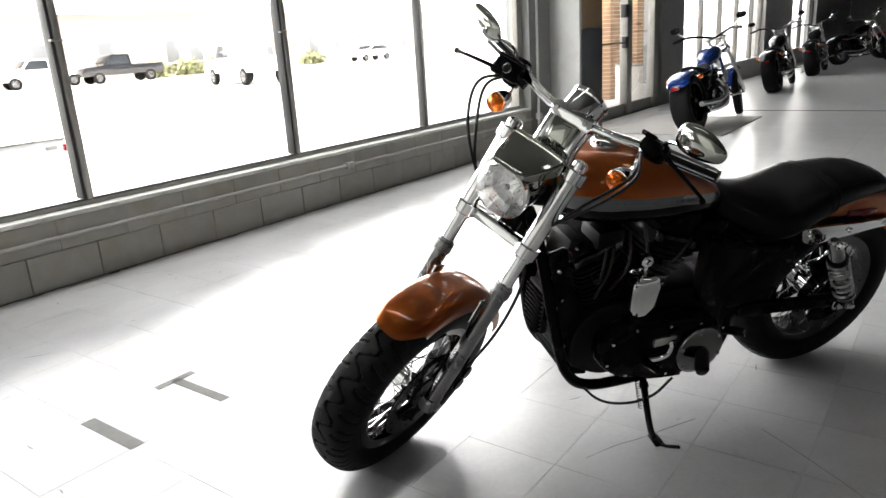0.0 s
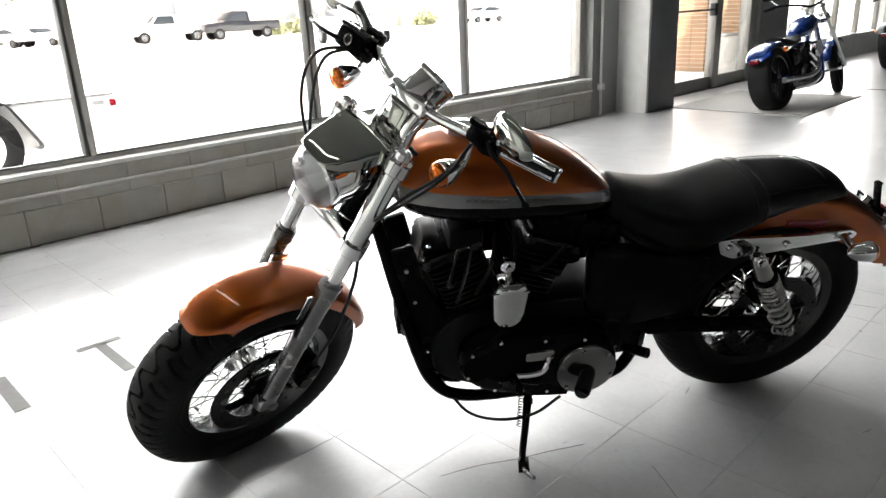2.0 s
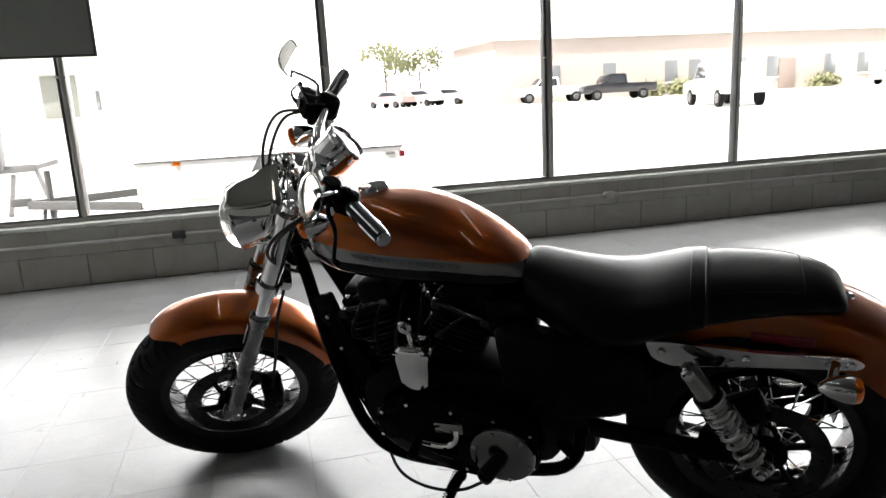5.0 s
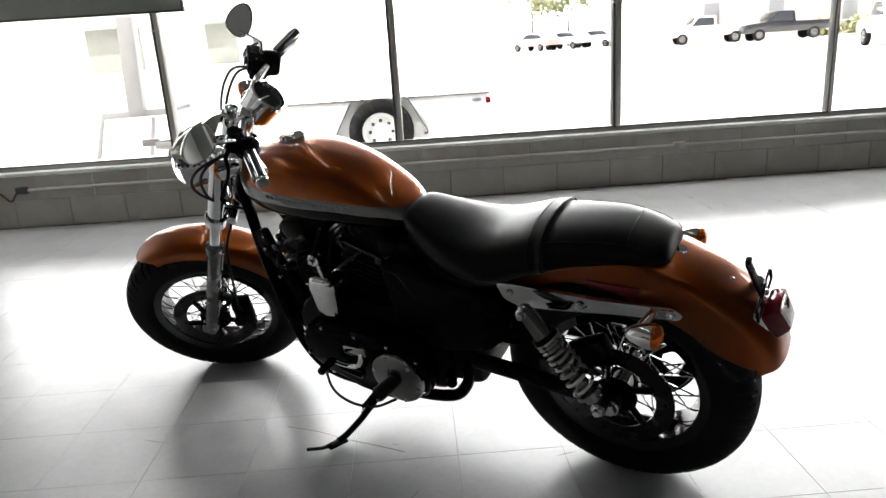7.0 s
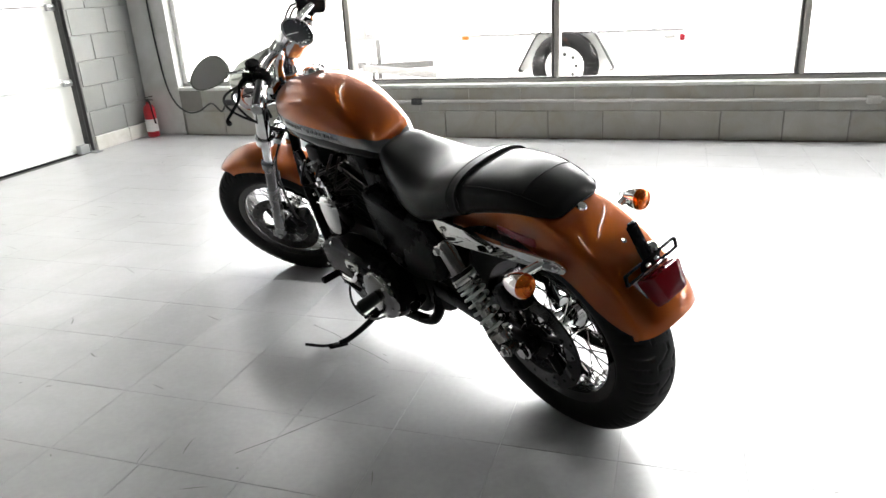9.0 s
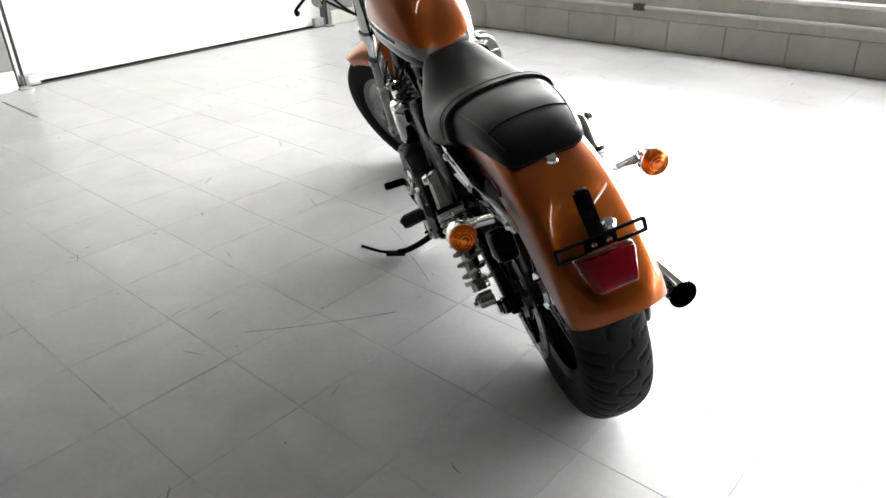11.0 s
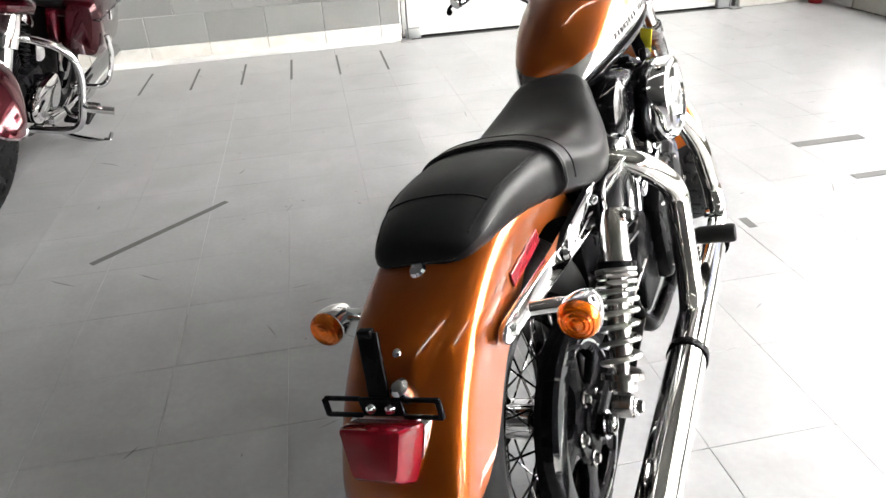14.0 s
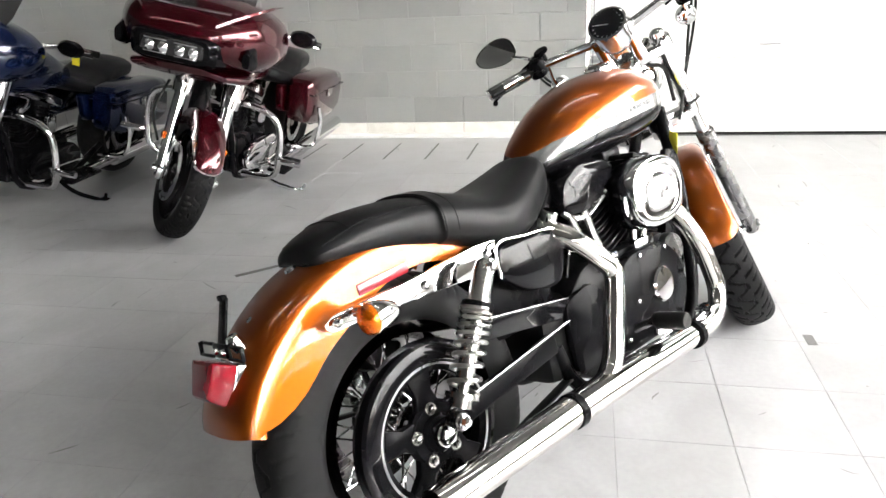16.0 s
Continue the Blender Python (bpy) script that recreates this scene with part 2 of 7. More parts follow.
GRAPHITE = mat("graphite_print", (0.022, 0.022, 0.023), 0.4, 0.0, 0.1)
DERBY = mat("dark_polished_cover", (0.22, 0.22, 0.215), 0.12, 1.0, 0.1, 20, 200)
DISC = mat("brake_disc_steel", (0.06, 0.06, 0.06), 0.26, 1.0, 0.15, 20, 300)
STEEL = mat("brushed_steel", (0.32, 0.32, 0.32), 0.28, 1.0, 0.12, 20, 300, rough_vary=0.15)
SHOCK = mat("polished_alloy", (0.36, 0.355, 0.34), 0.22, 1.0, 0.08, 20, 200)
ALLOY = mat("cast_alloy", (0.18, 0.18, 0.18), 0.27, 0.9, 0.12, 15, 300, bump=0.0001)
RUBBER = mat("tyre_rubber", (0.009, 0.009, 0.0095), 0.60, 0.0, 0.35, 12, 260, bump=0.0003, stain=(0.022, 0.021, 0.020), stain_amount=0.25, spec=0.09)
RUBBER_PART = mat("black_rubber", (0.006, 0.006, 0.006), 0.5, 0.0, 0.2, 20, 300, spec=0.2)
LEATHER = mat("black_vinyl", (0.005, 0.005, 0.0054), 0.36, 0.0, 0.25, 6, 700, bump=0.0004, spec=0.13, rough_vary=0.1)
AMBER = mat("amber_lens", (0.72, 0.145, 0.001), 0.16, 0.75, 0.25, 60, 500, coat=0.5, bump=0.0008)
RED_LENS = mat("red_lens", (0.13, 0.0014, 0.006), 0.10, 0.0, 0.2, 60, 400, coat=0.4, spec=0.3)
REFLECTOR = mat("red_reflector", (0.17, 0.006, 0.012), 0.2, 0.0, 0.3, 200, 900, coat=0.4)
CLEAR = glass("clear_lens", (1, 1, 1), 0.02)
THIN_LENS = glass("thin_clear_lens", (1, 1, 1), 0.0, 1.02)
THIN_LENS.node_tree.nodes["Principled BSDF"].inputs["Coat Weight"].default_value = 0.8
HEAD_LENS = glass("moulded_clear_lens", (1, 1, 1), 0.03, 1.12)
HEAD_LENS.node_tree.nodes["Principled BSDF"].inputs["Transmission Weight"].default_value = 0.93
HEAD_LENS.node_tree.nodes["Principled BSDF"].inputs["Coat Weight"].default_value = 1.0
MIRROR = mat("mirror_glass", (0.9, 0.9, 0.9), 0.01, 1.0, 0.01, 2, 20, rough_vary=0.01)
DIAL = mat("dial_face", (0.010, 0.010, 0.011), 0.6, 0.0, 0.2, spec=0.0)
WHITE_MARK = mat("white_marking", (0.75, 0.75, 0.73), 0.5)
YELLOW_TAG = mat("yellow_tag", (0.75, 0.65, 0.03), 0.6, 0.0, 0.08)

# ---- the room ----
PAINT_BLOCK = mat("painted_block", (0.60, 0.60, 0.59), 0.6, 0, 0.10, 4, 90, bump=0.0012, stain=(0.32, 0.30, 0.26), stain_amount=0.35)
PAINT_GREY = mat("grey_painted_block", (0.225, 0.228, 0.225), 0.55, 0, 0.16, 3, 80, bump=0.0015, stain=(0.25, 0.24, 0.22), stain_amount=0.5, per="object")
PAINT_WHITE = mat("white_painted_base", (0.66, 0.64, 0.60), 0.6, 0, 0.12, 7, 80, bump=0.001, stain=(0.40, 0.36, 0.30), stain_amount=0.5)
SILL_BLOCK = mat("worn_painted_block", (0.42, 0.41, 0.385), 0.65, 0, 0.14, 6, 70, bump=0.0015, stain=(0.34, 0.29, 0.20), stain_amount=0.6, per="object")
MORTAR = mat("mortar", (0.24, 0.23, 0.21), 0.8, 0, 0.2, 20, 120, bump=0.001)
PAINTED_JOINT = mat("painted_joint", (0.25, 0.25, 0.245), 0.7, 0, 0.2, 20, 120, bump=0.001)
SILL = mat("white_sill", (0.80, 0.80, 0.78), 0.5, 0, 0.10, 10, 90, stain=(0.4, 0.38, 0.34), stain_amount=0.5)
ALUMINIUM = mat("aged_aluminium", (0.34, 0.33, 0.31), 0.42, 0.75, 0.2, 12, 150)
DARK_TRIM = mat("dark_window_trim", (0.05, 0.05, 0.05), 0.5, 0.2, 0.2)
# ceiling stays out of view; its dark colour holds down bounced light
CEILING = mat("ceiling_paint", (0.07, 0.07, 0.068), 0.8, 0, 0.08, 2, 40)
TILE = mat("vinyl_tile", (0.33, 0.33, 0.336), 0.40, 0, 0.36, 2.3, 60, spec=0.15, coat=1.0, coat_rough=0.29, coat_ior=1.45, stain=(0.22, 0.22, 0.215), stain_amount=0.6, per="object", per_amount=0.05, rough_vary=0.22)
TILE_REST = mat("vinyl_tile_rest", (0.33, 0.33, 0.336), 0.40, 0, 0.36, 2.3, 60, spec=0.15, coat=1.0, coat_rough=0.29, coat_ior=1.45, stain=(0.22, 0.22, 0.215), stain_amount=0.6, per="island", per_amount=0.05, rough_vary=0.22)
GROUT = mat("tile_joint", (0.08, 0.077, 0.074), 0.8, 0, 0.2, 20, 100)
SCAR = mat("bare_adhesive", (0.12, 0.118, 0.112), 0.7, 0, 0.35, 30, 200, bump=0.0006)
DOOR_WHITE = translucent("translucent_door_panel", (0.60, 0.61, 0.60), 0.30)
STEEL_TRACK = mat("galvanised_track", (0.35, 0.36, 0.36), 0.4, 0.8, 0.2, 20, 120)
FIXTURE = mat("white_enamel", (0.75, 0.75, 0.74), 0.4)
PANE = glass("window_glass")
SIGN_GREY = mat("sign_back", (0.20, 0.205, 0.19), 0.5, 0, 0.1)
CONDUIT = mat("painted_conduit", (0.50, 0.49, 0.47), 0.5, 0.2, 0.1)
X_FAR, Y_BACK = 30.0, -9.0


def structure(name, geo, mats, label, angle=35):
    return solid(name, geo, mats, label, name.split("_")[0], "structure", angle=angle)


floor = structure("floor", span((DOOR_X - 0.3, Y_BACK - 0.3, FZ - 0.2), (X_FAR + 0.3, WALL_Y + 0.2, FZ - 0.004)), GROUT,
                  "concrete floor slab under worn light grey vinyl tiles")
structure("ceiling", span((DOOR_X - 0.3, Y_BACK - 0.3, CEIL), (X_FAR + 0.3, WALL_Y + 0.5, CEIL + 0.2)), CEILING, "unseen showroom ceiling, coloured dark to cut bounced light")
# unseen back wall, made dark so little light returns to the bikes
BACK = mat("dark_back_wall", (0.06, 0.06, 0.06), 0.7, 0, 0.1, 2, 40)
structure("wall_south", span((DOOR_X - 0.3, Y_BACK - 0.3, FZ - 0.2), (X_FAR + 0.3, Y_BACK, CEIL)), BACK, "unseen wall behind the showroom, coloured dark to cut bounced light")
structure("wall_east", span((X_FAR, Y_BACK, FZ - 0.2), (X_FAR + 0.3, WALL_Y + 0.3, CEIL)), PAINT_BLOCK, "plain painted wall at the far end")

# block wall with the overhead door
D0, D1, DH = 0.80, 3.42, 2.9
west = structure("wall_west", merge(span((DOOR_X - 0.25, Y_BACK, FZ - 0.2), (DOOR_X - 0.006, D0, CEIL)),
                                    span((DOOR_X - 0.25, D1, FZ - 0.2), (DOOR_X - 0.006, WALL_Y + 0.3, CEIL)),
                                    span((DOOR_X - 0.25, D0, DH), (DOOR_X - 0.006, D1, CEIL))), PAINTED_JOINT,
                 "grey painted concrete block wall with worn joints")
block = {}


def lay_block(parent, lo, hi, material):
    """One block of a wall; alike blocks share a mesh."""
    s = tuple(round(b - a, 3) for a, b in zip(lo, hi))
    key = (s, material.name)
    if key not in block:
        block[key] = mesh_of("block", box((0, 0, 0), s, 0.004, seg=1), material)
    o = new("block", block[key])
    o.location = [(a + b) / 2 for a, b in zip(lo, hi)]
    o.parent = parent
    return o


# corner column and reveal beside the window
structure("pier_west", span((DOOR_X, WALL_Y, FZ - 0.2), (-2.90, WALL_Y + 0.3, CEIL)), PAINT_BLOCK, "grey painted pier in the corner of the window wall")
# wall below the windows
north = structure("wall_north", span((-2.90, WALL_Y + 0.006, FZ - 0.2), (5.62, WALL_Y + 0.3, 0.375)), MORTAR, "low painted block wall under the shop windows")
structure("sill", span((-2.90, WALL_Y - 0.006, 0.376), (5.62, WALL_Y + 0.32, 0.402), 0.004), SILL, "white painted window sill with worn edges")
structure("lintel", span((-2.90, WALL_Y, 3.35), (X_FAR, WALL_Y + 0.3, CEIL)), PAINT_BLOCK, "painted beam over the shop windows")

# pier and pilaster between window and entrance
structure("pier_east", span((5.62, WALL_Y - 0.003, FZ - 0.2), (6.11, WALL_Y + 0.3, CEIL)), PAINT_GREY, "grey painted pier at the end of the window")
structure("pilaster", span((6.11, 3.75, FZ - 0.2), (6.73, WALL_Y + 0.3, CEIL), 0.004), PAINT_BLOCK, "white painted block pilaster beside the entrance")

# ---- windows ----
def mullion(x, w, z0, z1, name="mullion"):
    return merge(span((x - w * 0.24, GLASS_Y - 0.062, z0), (x + w * 0.50, GLASS_Y + 0.05, z1), w * 0.28))


win = thing("window_1", Matrix.Identity(4), "large shop window in an aluminium frame", "window", kind="structure")
part("frame", merge(span((-2.90, GLASS_Y - 0.05, 0.404), (5.60, GLASS_Y + 0.05, 0.43), 0.003)), ALUMINIUM, win)
part("frame", span((-2.895, GLASS_Y - 0.05, 0.43), (-2.85, GLASS_Y + 0.05, 3.34), 0.003), SILL, win, "white painted side frame")
part("frame", span((5.50, GLASS_Y - 0.05, 0.43), (5.60, GLASS_Y + 0.05, 3.34), 0.003), ALUMINIUM, win)
part("gasket", span((-2.85, GLASS_Y - 0.052, 0.431), (5.50, GLASS_Y - 0.02, 0.440)), DARK_TRIM, win, "dark rubber gasket along the glass")
for x, w in ((-1.24, 0.055), (0.44, 0.06), (2.107, 0.06), (3.765, 0.028)):
    m_bar = part("mullion", mullion(x, w, 0.43, 3.34), ALUMINIUM, win, "rounded aluminium mullion")
    part("glazing_strip", span((x - w * 0.56, GLASS_Y - 0.050, 0.44), (x - w * 0.26, GLASS_Y + 0.03, 3.34), 0.002), DARK_TRIM, m_bar, "dark strip between glass and mullion")
    if w > 0.05:
        part("splice", span((x - w * 0.62, GLASS_Y - 0.067, 1.333), (x + w * 0.58, GLASS_Y - 0.03, 1.347), 0.005), ALUMINIUM, m_bar, "joint ring on the mullion")
for x0, x1 in ((-2.85, -1.27), (-1.21, 0.41), (0.47, 2.075), (2.14, 3.75), (3.78, 5.50)):
    p = part("pane", span((x0, GLASS_Y - 0.003, 0.432), (x1, GLASS_Y + 0.003, 3.34)), PANE, win)
    p.visible_shadow = False

# conduit along the low wall
cond = solid("conduit", merge(tube([(-2.38, WALL_Y - 0.02, 0.275), (5.60, WALL_Y - 0.02, 0.275)], 0.012, 8, 1)), CONDUIT,
             "thin painted electrical conduit along the low wall", "conduit")
for x, m_, lab in ((2.555, CONDUIT, "small painted metal junction box on the conduit"), (-2.375, DARK_TRIM, "small dark outlet box at the conduit's end"), (-0.648, DARK_TRIM, "small dark coupling box on the conduit")):
    b = thing("junction_box", pose(x, WALL_Y - 0.022, 0.275), lab, "electrical box")
    part("box", box((0, 0, 0), (0.085, 0.04, 0.05), 0.006), m_, b)
    part("cover", box((0, -0.022, 0), (0.03, 0.004, 0.034), 0.0015), m_, b)
b = thing("junction_box", pose(5.75, WALL_Y - 0.035, 0.30), "painted valve box on the riser pipe", "electrical box")
part("box", box((0, 0, 0), (0.07, 0.06, 0.07), 0.008), CONDUIT, b)
solid("riser_pipe", tube([(5.75, WALL_Y - 0.03, 0.0), (5.75, WALL_Y - 0.03, 3.6)], 0.016, 8, 1), CONDUIT, "grey painted pipe running up the pier", "pipe")

# ---- overhead door ----
door = thing("door_1", Matrix.Identity(4), "closed translucent white sectional overhead door", "garage door", kind="structure")
for k in range(5):
    z0 = FZ + 0.012 + k * 0.572
    pn = part("panel", sheet([[Vector((DOOR_X - 0.085, y, z)) for y in np.linspace(D0 + 0.02, D1 - 0.02, 9)] for z in np.linspace(z0, z0 + 0.566, 4)], 0.004), DOOR_WHITE, door)
    part("panel_rail", merge(span((DOOR_X - 0.084, D0 + 0.02, z0), (DOOR_X - 0.066, D1 - 0.02, z0 + 0.022), 0.003), span((DOOR_X - 0.084, D0 + 0.02, z0 + 0.544), (DOOR_X - 0.066, D1 - 0.02, z0 + 0.566), 0.003)), FIXTURE, pn)
part("bottom_seal", span((DOOR_X - 0.115, D0 + 0.02, FZ), (DOOR_X - 0.058, D1 - 0.02, FZ + 0.014)), RUBBER_PART, door, "black rubber seal on the floor")
for y, s in ((D0 + 0.03, 1), (D1 - 0.03, -1)):
    part("track", merge(span((DOOR_X - 0.05, y - 0.022, FZ), (DOOR_X + 0.0, y - 0.017, DH), 0.001),
                        span((DOOR_X - 0.05, y + 0.017, FZ), (DOOR_X + 0.0, y + 0.022, DH), 0.001)), DARK_TRIM, door, "dark steel track")
    for k in range(1, 5):
        part("roller_hinge", merge(box((DOOR_X - 0.045, y + s * 0.05, FZ + k * 0.572), (0.03, 0.09, 0.05), 0.004),
                                   rod((DOOR_X - 0.03, y, FZ + k * 0.572), (DOOR_X - 0.03, y + s * 0.08, FZ + k * 0.572), 0.008, 8)), STEEL_TRACK, door)
    part("foot_bracket", merge(box((DOOR_X - 0.03, y + s * 0.06, FZ + 0.04), (0.05, 0.11, 0.07), 0.004),
                               box((DOOR_X + 0.02, y, FZ + 0.006), (0.10, 0.08, 0.01), 0.002)), STEEL_TRACK, door)
part("handle", merge(rod((DOOR_X - 0.055, 2.02, 0.64), (DOOR_X - 0.02, 2.02, 0.64), 0.006, 8), rod((DOOR_X - 0.055, 2.14, 0.64), (DOOR_X - 0.02, 2.14, 0.64), 0.006, 8),
                     rod((DOOR_X - 0.02, 2.01, 0.64), (DOOR_X - 0.02, 2.15, 0.64), 0.007, 8)), STEEL_TRACK, door, "steel lift handle")

# fluorescent strips under the ceiling, that show as streaks in the paint
TUBE_LIGHT = lit("fluorescent_tube", (1.0, 0.98, 0.92), 9.0)


def strip_light(x, y, turn):
    f = thing("strip_light", pose(x, y, CEIL - 0.06, 0, 0, turn), "white ceiling strip light with a fluorescent tube", "ceiling light", "ceiling strip lights")
    part("housing", box((0, 0, 0.02), (2.4, 0.12, 0.07), 0.008), FIXTURE, f)
    part("tube", rod((-1.17, 0, -0.035), (1.17, 0, -0.035), 0.008, 12), TUBE_LIGHT, f)
    return f


for x, y in ((-0.6, 1.2), (2.2, 1.2), (1.1, -2.0)):
    strip_light(x, y, 90)

# ---- entrance and the windows beyond ----
BRICK = mat("tan_brick", (0.34, 0.21, 0.12), 0.8, 0, 0.2, 5, 80, bump=0.001, per="island")
BRASS_BOARD = mat("tan_board", (0.30, 0.20, 0.11), 0.6, 0, 0.15)
ent = thing("door_2", Matrix.Identity(4), "aluminium shop entrance with glass doors", "door", kind="structure")
for x0, x1 in ((6.73, 6.80), (8.54, 8.72), (9.62, 9.86)):
    part("post", span((x0, GLASS_Y - 0.10, FZ), (x1, GLASS_Y + 0.02, 3.35), 0.004), ALUMINIUM, ent)
for x0, x1 in ((6.80, 8.54), (8.72, 9.62)):
    part("bottom_rail", span((x0, GLASS_Y - 0.06, FZ), (x1, GLASS_Y - 0.01, FZ + 0.16), 0.004), ALUMINIUM, ent)
    q = part("pane", span((x0, GLASS_Y - 0.04, FZ + 0.16), (x1, GLASS_Y - 0.034, 3.3)), PANE, ent)
    q.visible_shadow = False
part("push_bar", merge(rod((6.84, GLASS_Y - 0.12, 1.02), (8.46, GLASS_Y - 0.12, 1.02), 0.012, 8), box((8.48, GLASS_Y - 0.09, 1.02), (0.10, 0.07, 0.16), 0.01)), DARK_TRIM, ent, "dark push bar")
part("closer", box((8.46, GLASS_Y - 0.09, 1.45), (0.14, 0.08, 0.18), 0.012), DARK_TRIM, ent, "dark lock box")
solid("wall_board", span((6.16, 3.744, 1.24), (6.72, 3.750, 2.4), 0.002), BRASS_BOARD, "tan board fixed to the pilaster", "board")
solid("wall_panel", span((6.15, 3.743, FZ), (6.725, 3.750, 1.235), 0.002), mat("dark_grey_panel", (0.12, 0.12, 0.12), 0.6, 0, 0.12), "dark grey kick panel on the pilaster", "panel")
structure("pier_entrance", span((9.86, WALL_Y - 0.01, FZ - 0.2), (10.9, WALL_Y + 0.3, CEIL)), PAINT_GREY, "grey painted pier beside the entrance")
structure("wall_north_far", span((10.9, WALL_Y, FZ - 0.2), (X_FAR, WALL_Y + 0.3, 0.40)), PAINT_BLOCK, "low painted block wall under the far windows")
w2 = thing("window_2", Matrix.Identity(4), "row of tall shop windows in aluminium frames", "window", kind="structure")
for x in (10.95, 12.2, 13.4, 14.6, 15.8, 16.6):
    part("mullion", mullion(x, 0.06, 0.402, 3.34), ALUMINIUM, w2)
for x0, x1 in ((10.98, 12.17), (12.23, 13.37), (13.43, 14.57), (14.63, 15.77), (15.83, 16.57)):
    q = part("pane", span((x0, GLASS_Y - 0.003, 0.402), (x1, GLASS_Y + 0.003, 3.34)), PANE, w2)
    q.visible_shadow = False
structure("pier_far", span((16.63, WALL_Y - 0.01, 0.40), (19.6, WALL_Y + 0.3, 3.35)), PAINT_BLOCK, "white painted pier between the far windows")
w3 = thing("window_3", Matrix.Identity(4), "far shop window with dark frames", "window", kind="structure")
for x in (19.65, 21.3, 22.95):
    part("mullion", mullion(x, 0.10, 0.402, 3.34), DARK_TRIM, w3)
for x0, x1 in ((19.7, 21.25), (21.35, 22.9)):
    q = part("pane", span((x0, GLASS_Y - 0.003, 0.402), (x1, GLASS_Y + 0.003, 3.34)), PANE, w3)
    q.visible_shadow = False
structure("pier_end", span((23.0, WALL_Y - 0.01, 0.40), (X_FAR, WALL_Y + 0.3, 3.35)), PAINT_BLOCK, "white painted end of the window wall")
MAT_GREY = mat("entrance_mat", (0.30, 0.29, 0.275), 0.8, 0, 0.15, 8, 120, bump=0.001)
solid("entrance_mat", span((6.60, 2.25, FZ), (8.4, 3.72, FZ + 0.010), 0.004), MAT_GREY, "thin worn grey entrance mat on the floor", "floor mat")
solid("floor_strip", span((9.12, -6.0, FZ), (9.17, 3.9, FZ + 0.004), 0.001), SCAR, "dark metal strip across the floor", "floor strip", "structure")

# fire extinguisher in the corner
EXT_RED = mat("extinguisher_red", (0.42, 0.012, 0.02), 0.35, 0, 0.1, coat=0.5)
ext = thing("fire_extinguisher", pose(-3.17, 4.03, FZ), "small red fire extinguisher standing in the corner", "fire extinguisher")
part("cylinder", lathe([(0.0, 0.0), (0.048, 0.0), (0.052, 0.01), (0.052, 0.24), (0.040, 0.275), (0.020, 0.290), (0.016, 0.31)], 24), EXT_RED, ext)
part("label", lathe([(0.0525, 0.05), (0.0525, 0.16)], 24), WHITE_MARK, ext, "white label band")
part("valve", merge(rod((0, 0, 0.30), (0, 0, 0.335), 0.014, 10), bar((-0.02, 0, 0.345), (0.06, 0, 0.36), 0.014, 0.008), bar((-0.02, 0, 0.330), (0.06, 0, 0.325), 0.014, 0.006)), DARK_TRIM, ext)
part("hose", tube([(0.0, -0.01, 0.325), (0.05, -0.035, 0.30), (0.062, -0.035, 0.20), (0.060, -0.02, 0.12)], 0.008, 8, 5), RUBBER_PART, ext)
solid("power_cord", tube([(-3.04, WALL_Y - 0.012, 2.6), (-3.05, WALL_Y - 0.012, 1.2), (-3.03, WALL_Y - 0.012, 0.62), (-2.97, WALL_Y - 0.02, 0.33), (-2.84, WALL_Y - 0.03, 0.20), (-2.70, WALL_Y - 0.03, 0.20), (-2.56, WALL_Y - 0.03, 0.27), (-2.47, WALL_Y - 0.03, 0.20), (-2.42, WALL_Y - 0.03, 0.255)], 0.007, 8, 6), DARK_TRIM,
      "grey power cord hanging down the corner to the outlet", "cord")
sign = thing("hanging_sign", Matrix.Identity(4), "dark grey sign board hung inside the window", "sign")
part("board", span((-2.45, 4.08, 1.465), (-1.00, 4.11, 2.4), 0.003), SIGN_GREY, sign)
part("frame", merge(span((-2.46, 4.075, 1.455), (-0.99, 4.115, 1.468), 0.002), span((-1.0, 4.075, 1.455), (-0.985, 4.115, 2.41), 0.002)), DARK_TRIM, sign)

# floor scars where tiles came away
for x0, y0, x1, y1 in ((-0.625, 2.13, -0.575, 2.45), (-0.262, 2.14, -0.222, 2.45), (-0.325, 2.435, -0.16, 2.472), (-0.05, 1.55, 0.02, 1.58)):
    solid("floor_scar", span((x0, y0, FZ - 0.002), (x1, y1, FZ + 0.0012)), SCAR, "dark bare strip where a floor tile is missing", "floor scar", "structure")
solid("floor_scar", bar((-0.366, -0.678, FZ + 0.0006), (-0.760, -0.250, FZ + 0.0006), 0.026, 0.0014, bevel=0.0), SCAR, "long dark scrape across the floor tiles", "floor scar", "structure")
for k in range(9):
    solid("floor_scar", span((-3.03, 0.006 - 0.3048 * (k - 2) - 0.008, FZ - 0.002), (-2.52, 0.006 - 0.3048 * (k - 2) + 0.006, FZ + 0.001)), SCAR, "wide dark open joint between floor tiles", "floor scar", "structure")
# small scuffs and crumbs of dirt on the tiles
rnd = random.Random(11)
vs, fs = [], []
